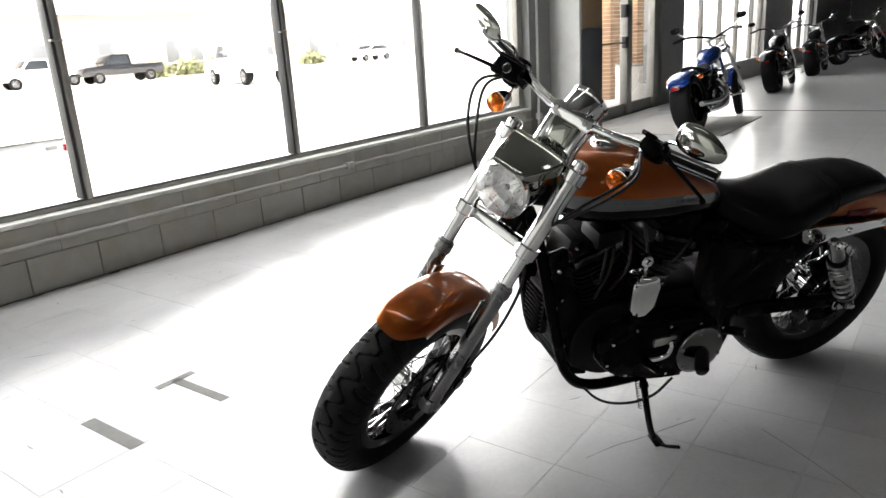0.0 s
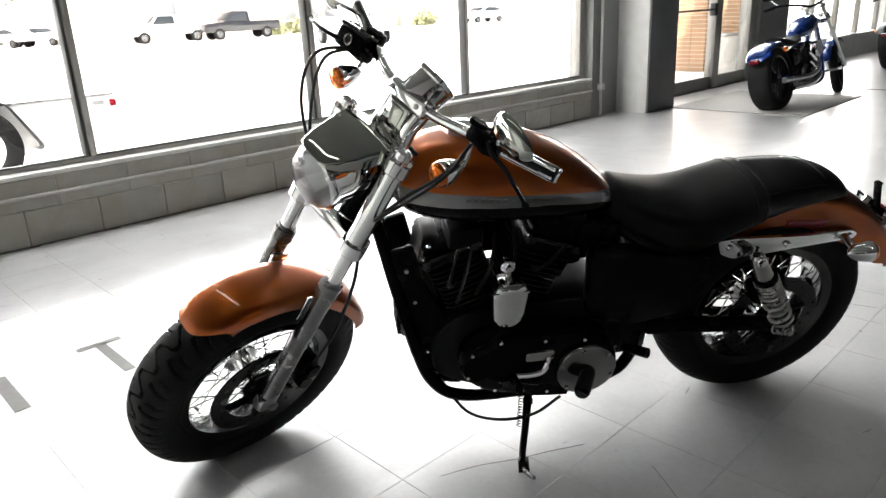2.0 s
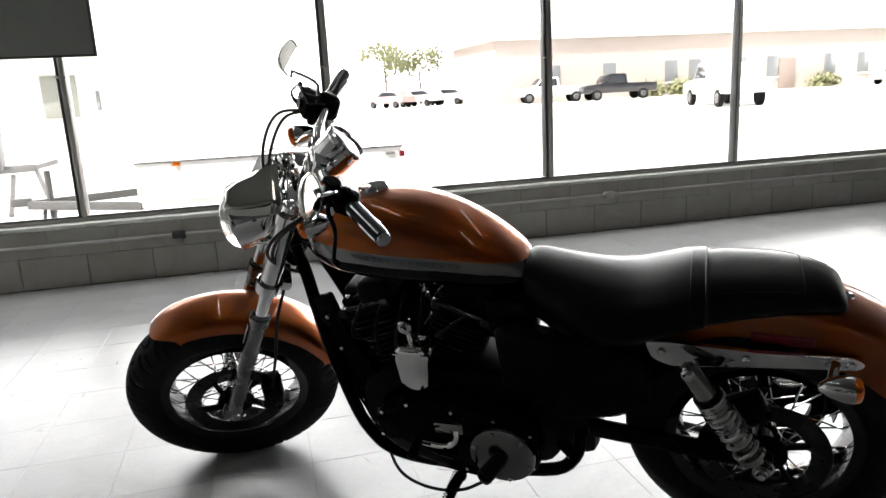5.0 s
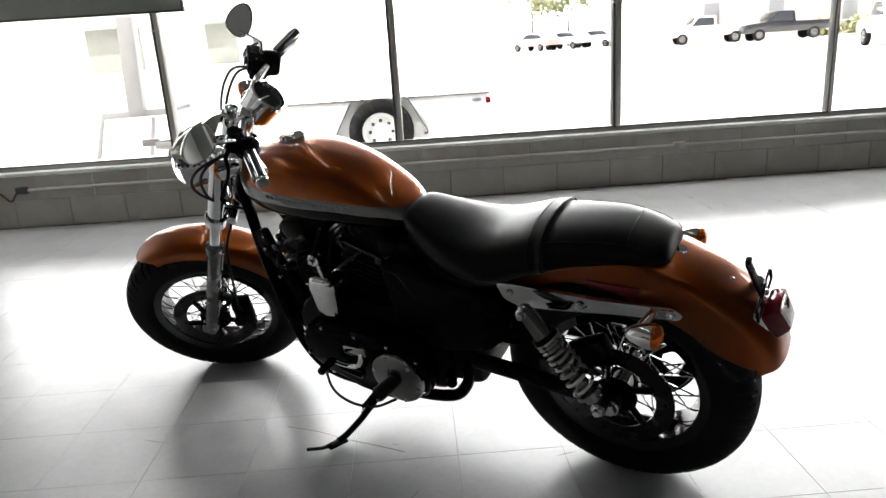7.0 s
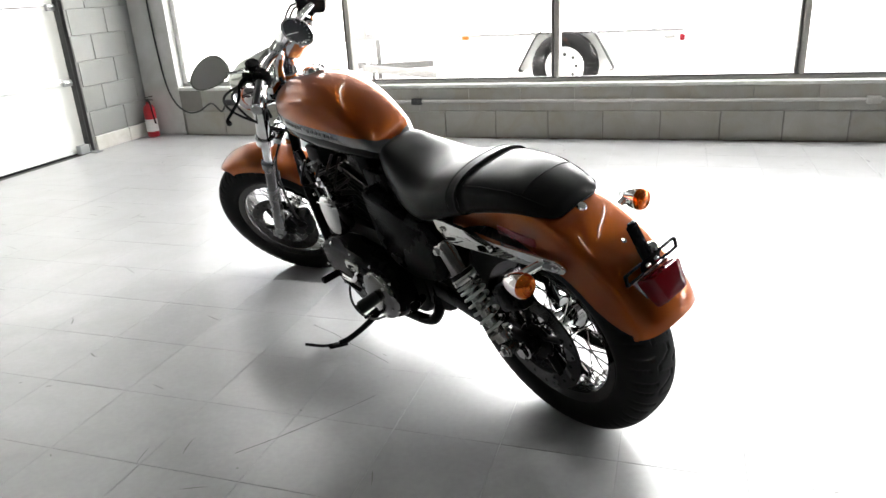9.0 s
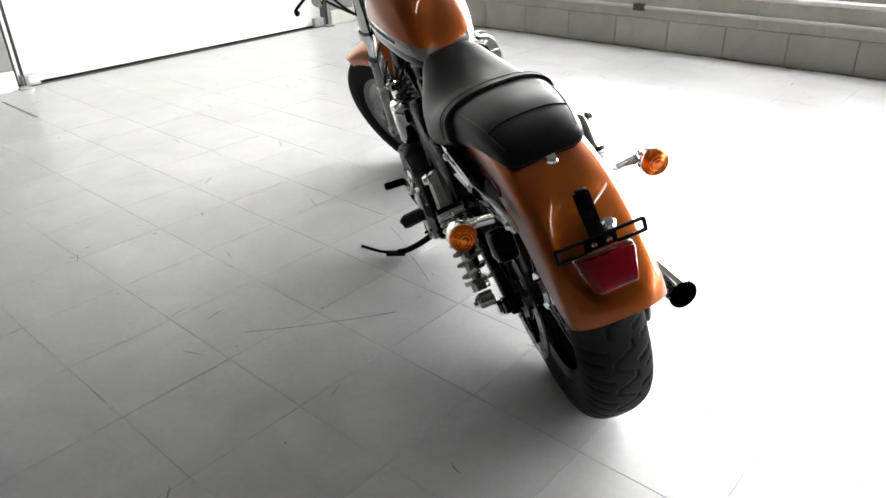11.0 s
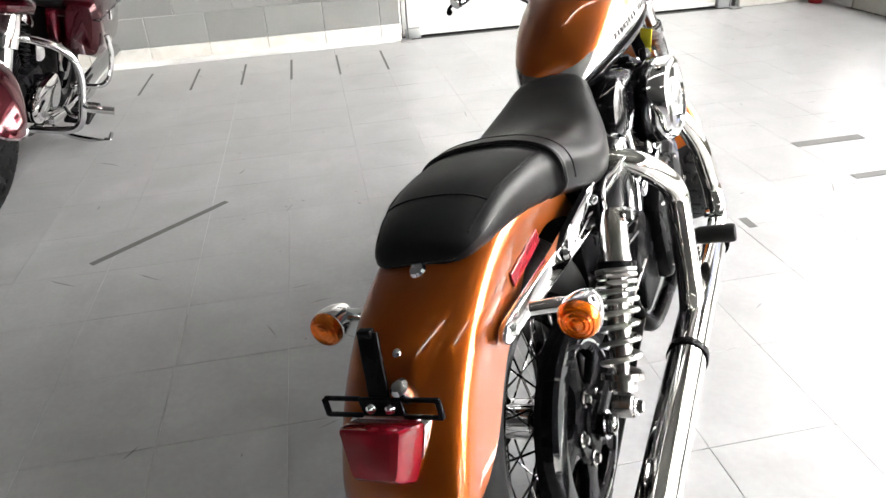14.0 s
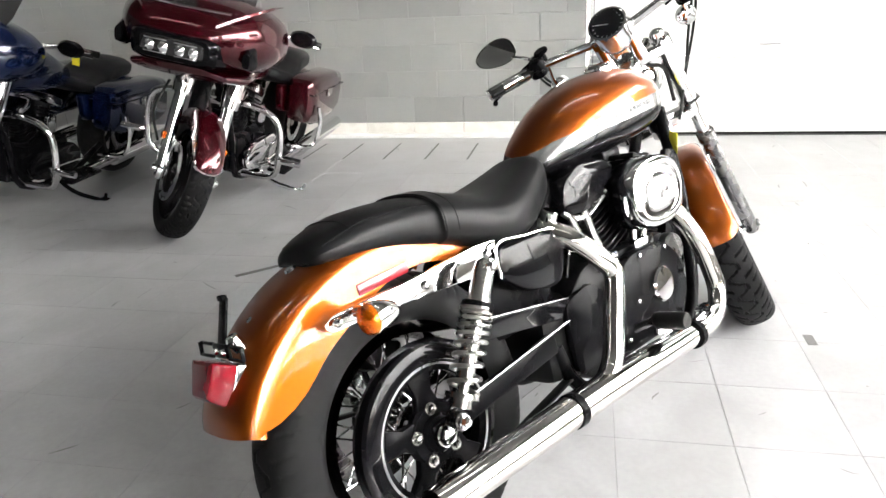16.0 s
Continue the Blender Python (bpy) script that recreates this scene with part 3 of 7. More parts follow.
for k in range(420):
    c = Vector((rnd.uniform(-3.0, 4.5), rnd.uniform(-2.6, 3.9), FZ + 0.0006))
    a, ln, wd = rnd.uniform(0, 6.28), rnd.choice((0.004, 0.006, 0.012, 0.03, 0.05)) * rnd.uniform(0.6, 1.4), rnd.uniform(0.0012, 0.004)
    u, w = Vector((math.cos(a), math.sin(a), 0)) * ln, Vector((-math.sin(a), math.cos(a), 0)) * wd
    bend = w * rnd.uniform(-2.5, 2.5)
    i = len(vs)
    vs += [c - u, c - u * 0.4 + w + bend * 0.6, c + u * 0.3 + w * 0.8 + bend, c + u, c + u * 0.3 - w * 0.6 + bend, c - u * 0.4 - w * 0.7 + bend * 0.6]
    fs.append(tuple(range(i, i + 6)))
solid("scuff_marks", (vs, fs), mat("dark_scuff", (0.17, 0.165, 0.16), 0.6, 0, 0.4, 30, 200), "small dark scuffs and crumbs on the floor tiles", "dirt", "stuff")
for pts in (((0.229, 0.103), (0.304, 0.19), (0.381, 0.292), (0.445, 0.381), (0.492, 0.453)), ((0.078, 0.85), (0.182, 0.804), (0.273, 0.746), (0.36, 0.702), (0.455, 0.648))):
    solid("floor_crack", tube([(x, y, FZ + 0.0002) for x, y in pts], 0.0007, 4, 3), SCAR, "thin dark crack across the floor tiles", "floor crack", "structure")
# grime along the foot of the low wall
rnd = random.Random(23)
vs, fs = [], []
x = -2.9
while x < 5.6:
    vs += [Vector((x, WALL_Y - 0.003, FZ + 0.0009)), Vector((x, WALL_Y - 0.010 - abs(rnd.gauss(0, 0.014)), FZ + 0.0009))]
    if len(vs) > 2:
        i = len(vs)
        fs.append((i - 4, i - 3, i - 1, i - 2))
    x += rnd.uniform(0.01, 0.05)
solid("edge_grime", (vs, fs), mat("brown_grime", (0.13, 0.105, 0.075), 0.8, 0, 0.4, 15, 120), "brown grime along the foot of the low wall", "dirt", "stuff")

# ---- outside ----
LOT = mat("pale_parking_lot", (0.55, 0.55, 0.53), 0.85, 0, 0.15, 0.5, 20, bump=0.002)
TRAILER_WHITE = mat("white_trailer", (0.82, 0.82, 0.82), 0.4, 0, 0.05)
CAR_BLACK = mat("black_car_paint", (0.02, 0.02, 0.022), 0.2, 0, 0.1, coat=1.0)
CAR_WHITE = mat("white_car_paint", (0.7, 0.7, 0.7), 0.25, 0, 0.05, coat=1.0)
CAR_TEAL = mat("teal_car_paint", (0.26, 0.46, 0.46), 0.3, 0, 0.1, coat=1.0)
CAR_GLASS = mat("car_glass", (0.03, 0.035, 0.04), 0.08, 0, 0.1)
BRICK_FAR = mat("far_pale_brick", (0.50, 0.44, 0.40), 0.85, 0, 0.15, 2, 30)
ROOF_FAR = mat("far_roof", (0.74, 0.73, 0.70), 0.85, 0, 0.15, 2, 30)
LEAF = mat("spring_leaves", (0.24, 0.25, 0.13), 0.7, 0, 0.3, 3, 40)
BARK = mat("bark", (0.12, 0.09, 0.06), 0.9, 0, 0.3, 20, 90)
GZ = -0.15
PALE_MORTAR = mat("pale_mortar", (0.60, 0.57, 0.52), 0.85, 0, 0.1, 20, 120)
FAR_GLASS = mat("far_window_glass", (0.22, 0.23, 0.24), 0.1, 0, 0.1)
solid("backdrop", merge(span((-400, 640, GZ), (400, 641, 280)), span((399, -290, GZ), (400, 639.5, 280))), lit("bright_haze", (1.0, 1.0, 1.0), 3.0), "bright hazy sky along the horizon", "backdrop", "structure")
structure("ground", merge(span((-400, -300, -0.45), (400, 700, GZ))), LOT, "pale concrete parking lot in daylight")

# utility trailer just outside the glass
tr = thing("utility_trailer", Matrix.Identity(4), "white single-axle utility trailer parked outside the window", "trailer")
part("bed", merge(span((-1.20, 6.30, 0.18), (1.34, 7.75, 0.26), 0.01), span((-1.20, 6.26, 0.24), (1.34, 6.30, 0.60), 0.006), span((-1.20, 7.75, 0.24), (1.34, 7.79, 0.60), 0.006), span((-1.22, 6.28, 0.24), (-1.18, 7.77, 0.60), 0.006)), TRAILER_WHITE, tr)
part("top_rail", span((-1.22, 6.245, 0.600), (1.36, 6.285, 0.618), 0.004), STEEL, tr, "bare metal top rail")
part("tongue", merge(bar((-1.2, 6.35, 0.20), (-2.35, 6.95, 0.22), 0.05, 0.08), bar((-1.2, 7.7, 0.20), (-2.35, 7.0, 0.22), 0.05, 0.08), rod((-2.15, 6.98, GZ), (-2.15, 6.98, 0.55), 0.03, 10), box((-2.42, 6.98, 0.25), (0.18, 0.08, 0.08), 0.01)), mat("dark_tongue_steel", (0.10, 0.10, 0.10), 0.55, 0.3, 0.2), tr, "dark steel trailer tongue with a jack")
part("safety_chain", tube([(-2.2, 6.93, 0.20), (-2.22, 6.9, 0.05), (-2.25, 6.9, -0.08)], 0.02, 6, 4), DARK_TRIM, tr)
whl = part("wheel", lathe([(0.0, 0.055), (0.05, 0.055), (0.16, 0.03), (0.19, 0.06), (0.20, 0.06), (0.20, -0.06), (0.0, -0.06)], 36, along((0.22, 6.20, 0.29), (0, -1, 0))), TRAILER_WHITE, tr, "white steel trailer wheel")
part("tyre", lathe([(0.195, 0.075), (0.22, 0.092), (0.28, 0.095), (0.325, 0.075), (0.335, 0.04), (0.335, -0.04), (0.325, -0.075), (0.28, -0.095), (0.20, -0.075)], 40, along((0.22, 6.20, 0.29), (0, -1, 0)), caps=False), RUBBER, whl, "black trailer tyre")
for k in range(8):
    a = 2 * math.pi * k / 8
    part("wheel_slot", disc_at((0.22 + 0.115 * math.cos(a), 6.155, 0.29 + 0.115 * math.sin(a)), (0, 1, 0), 0.018, 0.006), DARK_TRIM, whl)
guard = rounded([(-0.50, 0.235), (-0.30, 0.60), (-0.20, 0.672), (0.20, 0.672), (0.30, 0.60), (0.50, 0.235)], 0.06, 4)
part("mudguard", sheet([[Vector((0.22 + x, y, z)) for y in (6.15, 6.16, 6.28)] for x, z in guard], 0.006), mat("black_mudguard", (0.03, 0.03, 0.03), 0.5), tr, "black curved mudguard")
part("tail_light", box((1.34, 6.235, 0.535), (0.05, 0.04, 0.06), 0.008), RED_LENS, tr, "red trailer light")
part("marker_light", box((-0.84, 6.250, 0.585), (0.07, 0.02, 0.035), 0.006), AMBER, tr, "amber marker light")
part("side_plate", box((1.22, 6.25, 0.545), (0.10, 0.01, 0.03), 0.004), STEEL_TRACK, tr)

# frame stand beside the trailer
st = thing("sign_stand", Matrix.Identity(4), "grey steel sign stand outside the window", "sign stand")
STAND_GREY = mat("weathered_grey_paint", (0.20, 0.20, 0.20), 0.6, 0, 0.15, 6, 60)
part("post", bar((-3.2, 9.0, 1.72), (-3.26, 9.0, 0.45), 0.22, 0.16, (0, 1, 0), 0.01), STAND_GREY, st)
part("base", merge(bar((-3.75, 9.0, 0.43), (-2.8, 9.0, 0.45), 0.07, 0.09), bar((-2.8, 9.0, 0.45), (-2.53, 9.0, 0.51), 0.05, 0.06)), STAND_GREY, st)
for p, q in (((-3.75, 9.0, 0.43), (-3.91, 9.0, 0.07)), ((-3.06, 9.0, 0.38), (-3.17, 9.0, 0.18)), ((-2.8, 9.0, 0.45), (-2.66, 9.0, 0.23))):
    part("leg", bar(p, (q[0], q[1], GZ), 0.05, 0.05, (0, 1, 0), 0.004), STAND_GREY, st)


def car(x, y, turn, paint, pickup=False, group="", label=""):
    c = thing("pickup_truck" if pickup else "car", pose(x, y, GZ, 0, 0, turn), label, "truck" if pickup else "car", group)
    L, W = (5.6, 1.9) if pickup else (4.5, 1.75)
    if pickup:
        prof = [(-2.8, 0.55), (-2.8, 1.15), (-0.55, 1.18), (-0.45, 1.85), (0.75, 1.88), (1.35, 1.20), (2.65, 1.08), (2.8, 0.85), (2.8, 0.5)]
        side = [(-0.35, 1.22), (-0.30, 1.74), (0.70, 1.76), (1.15, 1.22)]
    else:
        prof = [(-2.2, 0.45), (-2.25, 0.95), (-1.9, 1.05), (-1.3, 1.42), (0.3, 1.45), (1.05, 0.98), (2.1, 0.85), (2.25, 0.6), (2.25, 0.4)]
        side = [(-1.65, 1.03), (-1.15, 1.34), (0.25, 1.36), (0.85, 1.0)]
    part("body", prism(rounded(prof, 0.12), -W / 2, W / 2, 0.06), paint, c)
    for s in (-1, 1):
        part("side_window", prism(rounded(side, 0.08), s * (W / 2 - 0.01), s * (W / 2 + 0.012), 0.006), CAR_GLASS, c)
    part("windscreen", box((1.08 if pickup else 0.72, 0, 1.55 if pickup else 1.22), (0.06, W - 0.3, 0.55 if pickup else 0.5), 0.02, pose(0, 0, 0, 0, -40 if pickup else -55, 0)), CAR_GLASS, c)
    r = 0.38 if pickup else 0.31
    for wx in ((-1.75, 1.75) if pickup else (-1.35, 1.4)):
        for s in (-1, 1):
            w = part("wheel", disc_at((wx, s * (W / 2 - 0.09), r), (0, 1, 0), r, 0.22, 0.03, 28), RUBBER, c)
            part("rim", disc_at((wx, s * (W / 2 + 0.015), r), (0, 1, 0), r * 0.62, 0.04, 0.01, 20), ALLOY, w)
    return c


car(26.0, 48.0, 172, CAR_BLACK, True, label="black pickup truck parked across the lot")
car(21.6, 50.0, 168, CAR_WHITE, True, label="white pickup truck parked across the lot")
car(22.5, 55.0, 165, CAR_TEAL, label="pale teal car parked across the lot")
for k, x in enumerate((11.6, 14.4, 17.2, 20.0)):
    car(x, 62.0 + 0.5 * k, 125 + 4 * k, CAR_WHITE if k != 0 else mat("faded_red_car_paint", (0.60, 0.40, 0.38), 0.3, coat=1.0), group="cars parked in a row", label="pale car parked in a row across the lot" if k else "faded red car parked in a row across the lot")
car(20.5, 27.6, 75, CAR_WHITE, True, label="white pickup truck parked far along the lot")
car(51.0, 47.0, 175, CAR_WHITE, label="white car parked by the brick building")

hs = thing("brick_building", Matrix.Identity(4), "long pale brick building across the parking lot", "building")
part("wall", span((18, 52, GZ), (75, 64, 4.6)), BRICK_FAR, hs)
part("roof", prism([(17.5, 4.6), (75.5, 4.6), (74, 5.3), (26, 5.5), (20, 5.9)], 51.6, 64.4, 0.0), ROOF_FAR, hs)
for k in range(12):
    wx = (22.2, 27.0, 32.5, 34.7, 39.0, 42.2, 48.0, 51.5, 55.0, 58.5, 62.0, 65.5)[k]
    w = part("window", span((wx, 51.94, 0.9), (wx + 1.1, 52.02, 2.6), 0.01), FAR_GLASS, hs)
    part("sill", span((wx - 0.1, 51.86, 0.78), (wx + 1.2, 52.0, 0.90), 0.01), SILL, w)
part("door", span((43.4, 51.9, GZ), (45.0, 52.02, 2.4), 0.02), mat("brown_door", (0.30, 0.24, 0.21), 0.6), hs)
bl_ = thing("bungalow", Matrix.Identity(4), "low pale building with dark openings beyond the trailer", "building")
part("wall", span((-24, 44, GZ), (-6.5, 50, 3.1)), mat("far_siding", (0.7, 0.7, 0.67), 0.8), bl_)
part("roof", prism([(-24.6, 3.1), (-5.9, 3.1), (-8, 4.0), (-23, 4.0)], 43.4, 50.6, 0.0), ROOF_FAR, bl_)
# shade inside the openings is painted as flat darker slabs on the wall
OPENING_SHADE = mat("shaded_carport", (0.30, 0.31, 0.28), 0.8, 0, 0.25, 1, 8)
part("carport", span((-18.6, 43.90, 0.6), (-15.4, 44.02, 3.05), 0.02), OPENING_SHADE, bl_, "flat slab with the shade of a carport opening in its colour")
part("shed_door", span((-11.5, 43.90, 0.7), (-9.7, 44.02, 3.0), 0.02), OPENING_SHADE, bl_, "flat slab with the shade of a shed doorway in its colour")
part("window", span((-8.75, 43.94, 1.0), (-8.55, 44.02, 2.1), 0.01), FAR_GLASS, bl_)
for wx, wy in ((33.4, 50.8), (36.0, 50.8), (30.6, 50.8), (47.0, 50.8)):
    rnd = random.Random(int(wx * 10))
    vs, fs = [], []
    for k in range(420):
        c = Vector((rnd.gauss(0, 0.55), rnd.gauss(0, 0.4), abs(rnd.gauss(0.45, 0.3)))) + Vector((wx, wy, GZ))
        n = Vector((rnd.gauss(0, 1), rnd.gauss(0, 1), rnd.gauss(0, 1))).normalized()
        t = n.orthogonal() * 0.12
        b = n.cross(t)
        i = len(vs)
        vs += [c - t, c + b, c + t, c - b]
        fs.append((i, i + 1, i + 2, i + 3))
    solid("shrub", (vs, fs), LEAF, "clipped green shrub along the brick building", "shrub", group="shrubs along the building")


def tree(x, y, h, seed):
    rnd = random.Random(seed)
    t = thing("tree", pose(x, y, GZ), "young tree in pale spring leaf across the lot", "tree", "trees across the lot")
    limbs = [tube([(0, 0, 0), (0.05, 0, h * 0.3), (0.0, 0.1, h * 0.75)], [0.16, 0.12, 0.05], 10, 4)]
    tips = [Vector((0, 0, h * 0.8))]
    for k in range(9):
        a, z = rnd.uniform(0, 6.28), h * rnd.uniform(0.28, 0.6)
        tip = Vector((math.cos(a) * h * 0.32, math.sin(a) * h * 0.32, z + h * 0.3))
        limbs.append(tube([(0, 0, z), tip * 0.5 + Vector((0, 0, z * 0.45)), tip], [0.06, 0.04, 0.015], 6, 3))
        tips.append(tip)
    part("trunk", merge(*limbs), BARK, t)
    vs, fs = [], []
    for k in range(2600):
        c = rnd.choice(tips) + Vector((rnd.gauss(0, h * 0.10), rnd.gauss(0, h * 0.10), rnd.gauss(0, h * 0.09)))
        n = Vector((rnd.gauss(0, 1), rnd.gauss(0, 1), rnd.gauss(0, 1))).normalized()
        u = n.orthogonal().normalized() * rnd.uniform(0.08, 0.17)
        b = n.cross(u) * 0.7
        i = len(vs)
        vs += [c - u, c + b, c + u, c - b]
        fs.append((i, i + 1, i + 2, i + 3))
    part("crown", (vs, fs), LEAF, t)


for x, y, h, sd in ((13.0, 72, 6.6, 1), (17.5, 76, 6.0, 2)):
    tree(x, y, h, sd)

# tan brick piers of the porch
def brick_pier(x0, x1, y0, y1):
    b = thing("brick_pier", Matrix.Identity(4), "tan brick pier of the porch outside the entrance", "pier", "porch piers")
    part("core", span((x0 + 0.01, y0 + 0.01, GZ), (x1 - 0.01, y1 - 0.01, 3.4)), PALE_MORTAR, b)
    geos = []
    z, row = GZ, 0
    while z < 2.9:
        n = max(1, round((x1 - x0) / 0.21))
        w = (x1 - x0) / n
        off = 0.5 * w * (row % 2)
        for k in range(n + (row % 2)):
            a, e = max(x0, x0 + k * w - off), min(x1, x0 + (k + 1) * w - off)
            geos.append(span((a + 0.005, y0, z + 0.005), (e - 0.005, y0 + 0.09, z + 0.062)))
        n2 = max(1, round((y1 - y0) / 0.21))
        w2_ = (y1 - y0) / n2
        for k in range(n2):
            geos.append(span((x0 - 0.002, y0 + k * w2_ + 0.005, z + 0.005), (x0 + 0.09, y0 + (k + 1) * w2_ - 0.005, z + 0.062)))
        z += 0.07
        row += 1
    tagged(part("bricks", merge(*geos), BRICK, b), kind="stuff")


brick_pier(10.7, 11.2, 5.35, 5.85)
brick_pier(11.95, 13.2, 5.35, 5.85)
bin_ = thing("litter_bin", pose(10.6, 4.95, GZ), "pale cylindrical litter bin outside the entrance", "litter bin")
part("body", lathe([(0.0, 0.0), (0.23, 0.0), (0.25, 0.03), (0.25, 0.72), (0.24, 0.75), (0.20, 0.75), (0.19, 0.60)], 28), PAINT_WHITE, bin_)
part("rim", lathe([(0.255, 0.73), (0.265, 0.75), (0.255, 0.77), (0.235, 0.76)], 28, close=True), ALUMINIUM, bin_)
structure("porch_slab", span((6.2, WALL_Y + 0.3, GZ), (14.0, 6.2, FZ - 0.002), 0.01), LOT, "pale concrete porch slab outside the entrance")

# ---- the copper cruiser ----
BIKE = Matrix.Translation((1.104, 0.524, -0.009)) @ pose(0, 0, 0, 0, 0, 145.6) @ pose(0, 0, 0, -15.5, 0, 0)
RAKE, STEER = 29.3, 32.5
AX = Vector((-math.sin(radians(RAKE)), 0, math.cos(radians(RAKE))))
UX = Vector((math.cos(radians(RAKE)), 0, math.sin(radians(RAKE))))
cs, sn = math.cos(radians(STEER)), math.sin(radians(STEER))
LX = Vector((0, 1, 0))
FRONT = Matrix.Translation(UX * 1.416) @ Matrix((UX * cs + LX * sn, LX * cs - UX * sn, AX)).transposed().to_4x4()   # steering frame: x ahead, y left, z up the fork


def tyre_geo(R, rim, w, tread=1, n=520, c=0):
    """A tyre about the y axis, with a zigzag groove and side cuts in its tread."""
    verts = []
    h = R - rim
    if tread:
        half = [*np.linspace(0.0, 1.25, 27)[:-1], *np.linspace(1.25, math.pi, 12)]
    else:
        n, half = 120, list(np.linspace(0.0, math.pi, 17))
    ring = [*half, *[-b for b in reversed(half[1:-1])]]
    c = len(ring)
    for i in range(n):
        a = 2 * math.pi * i / n
        s = a * R
        u = (s / 0.0773) % 1
        zig = 0.15 * w * (max(-1.0, min(1.0, 1.7 * (4 * abs(u - 0.5) - 1))))
        for j, b in enumerate(ring):
            sy, cz = math.sin(b), math.cos(b)
            y = 0.5 * w * math.copysign(abs(sy) ** 0.82, sy)
            r = rim + h * 0.5 + 0.5 * h * math.copysign(abs(cz) ** 0.80, cz)
            if tread and cz > 0.30:
                cut = abs(y - zig) < 0.0040
                for sg in (1, -1):
                    side = sg * y - 0.20 * w
                    if side > 0:
                        ph = (u + (0.5 if sg > 0 else 0.0) + side * 6.0) % 1
                        cut = cut or ph < 0.115 or (0.44 < ph < 0.53 and side > 0.012)
                r -= (0.0080 if w < 0.14 else 0.0035) if cut else 0
            if abs(b) > 2.9:
                r = rim
            verts.append(Vector((r * math.cos(a), y, r * math.sin(a))))
    return verts, grid_faces(n, c, wrap_r=True)


def ring_y(prof, seg=64):
    """A turned ring about the y axis: closed profile of (radius, y)."""
    return lathe([(r, y) for r, y in prof], seg, Matrix(((1, 0, 0, 0), (0, 0, 1, 0), (0, -1, 0, 0), (0, 0, 0, 1))), close=True)


def drum_y(p, r, y0, y1, bevel=0.003, seg=32):
    return disc_at((p[0], (y0 + y1) / 2, p[1]), (0, 1, 0), r, abs(y1 - y0), bevel, seg)


def wheel(parent, name, m, R, w, disc_y, disc_r, material=RUBBER, spokes=40, rim_mat=RIM):
    rim_r = 0.205
    wh = part(name, ring_y([(rim_r - 0.012, -w * 0.36), (rim_r + 0.014, -w * 0.40), (rim_r + 0.014, -w * 0.36), (rim_r - 0.004, -w * 0.30), (rim_r - 0.016, 0),
                            (rim_r - 0.004, w * 0.30), (rim_r + 0.014, w * 0.36), (rim_r + 0.014, w * 0.40), (rim_r - 0.012, w * 0.36), (rim_r - 0.026, 0)]), rim_mat, parent, "dark plated wire wheel rim", m=m)
    part("tyre", tyre_geo(R, rim_r - 0.002, w), material, wh, "worn black rubber tyre with zigzag tread", angle=50)
    part("hub", merge(drum_y((0, 0), 0.030, -0.075, 0.075), drum_y((0, 0), 0.048, -0.052, -0.040), drum_y((0, 0), 0.048, 0.040, 0.052)), CHROME, wh, "chrome wheel hub")
    first = {}
    for k in range(spokes):
        side = 1 if k % 2 else -1
        lean = 1 if (k // 2) % 2 else -1
        if (side, lean) not in first:
            first[side, lean] = part("spoke", rod((0.044 * math.cos(0.75 * lean), 0.046 * side, 0.044 * math.sin(0.75 * lean)), (rim_r - 0.012, 0.010 * side, 0), 0.0021, 6), CHROME, wh)
            o = first[side, lean]
        else:
            o = twin(first[side, lean], Matrix.Identity(4))
        o.matrix_local = pose(0, 0, 0, 0, 360.0 * k / spokes, 0)
    if disc_r:
        disc = part("brake_disc", ring_y([(disc_r, disc_y - 0.0025), (disc_r, disc_y + 0.0025), (disc_r - 0.045, disc_y + 0.0025), (disc_r - 0.045, disc_y - 0.0025)]), DISC, wh, "drilled steel brake disc")
        s = 1 if disc_y > 0 else -1
        part("disc_carrier", merge(*[bar((0.045 * math.cos(a), disc_y, 0.045 * math.sin(a)), ((disc_r - 0.04) * math.cos(a + 0.25), disc_y, (disc_r - 0.04) * math.sin(a + 0.25)), 0.008, 0.020, (0, 1, 0))
                                     for a in [2 * math.pi * k / 5 for k in range(5)]], drum_y((0, 0), 0.055, disc_y - 0.006, disc_y + 0.004)), BLACK_SATIN, wh)
        bore = None
        for k in range(20):
            a = 2 * math.pi * k / 20
            rr = disc_r - 0.012 - 0.010 * (k % 3)
            if bore is None:
                bore = part("drilled_hole", drum_y((0, 0), 0.0045, disc_y - 0.0031, disc_y + 0.0031, 0.0002, 10), BLACK_SATIN, wh)
            o = bore if k == 0 else twin(bore, Matrix.Identity(4))
            o.matrix_local = Matrix.Translation((rr * math.cos(a), 0, rr * math.sin(a)))
    return wh


bike = thing("motorcycle", BIKE, "copper and black cruiser motorcycle leaning on its side stand", "motorcycle")

RW = Vector((0.0, 0.0, 0.318))
rear_wheel = wheel(bike, "rear_wheel", Matrix.Translation(RW), 0.320, 0.150, 0.098, 0.146)
front_wheel = wheel(bike, "front_wheel", FRONT @ Matrix.Translation((0.060, 0, -0.478)) @ pose(0, 0, 0, 0, -RAKE, 0), 0.320, 0.132, 0.072, 0.146)


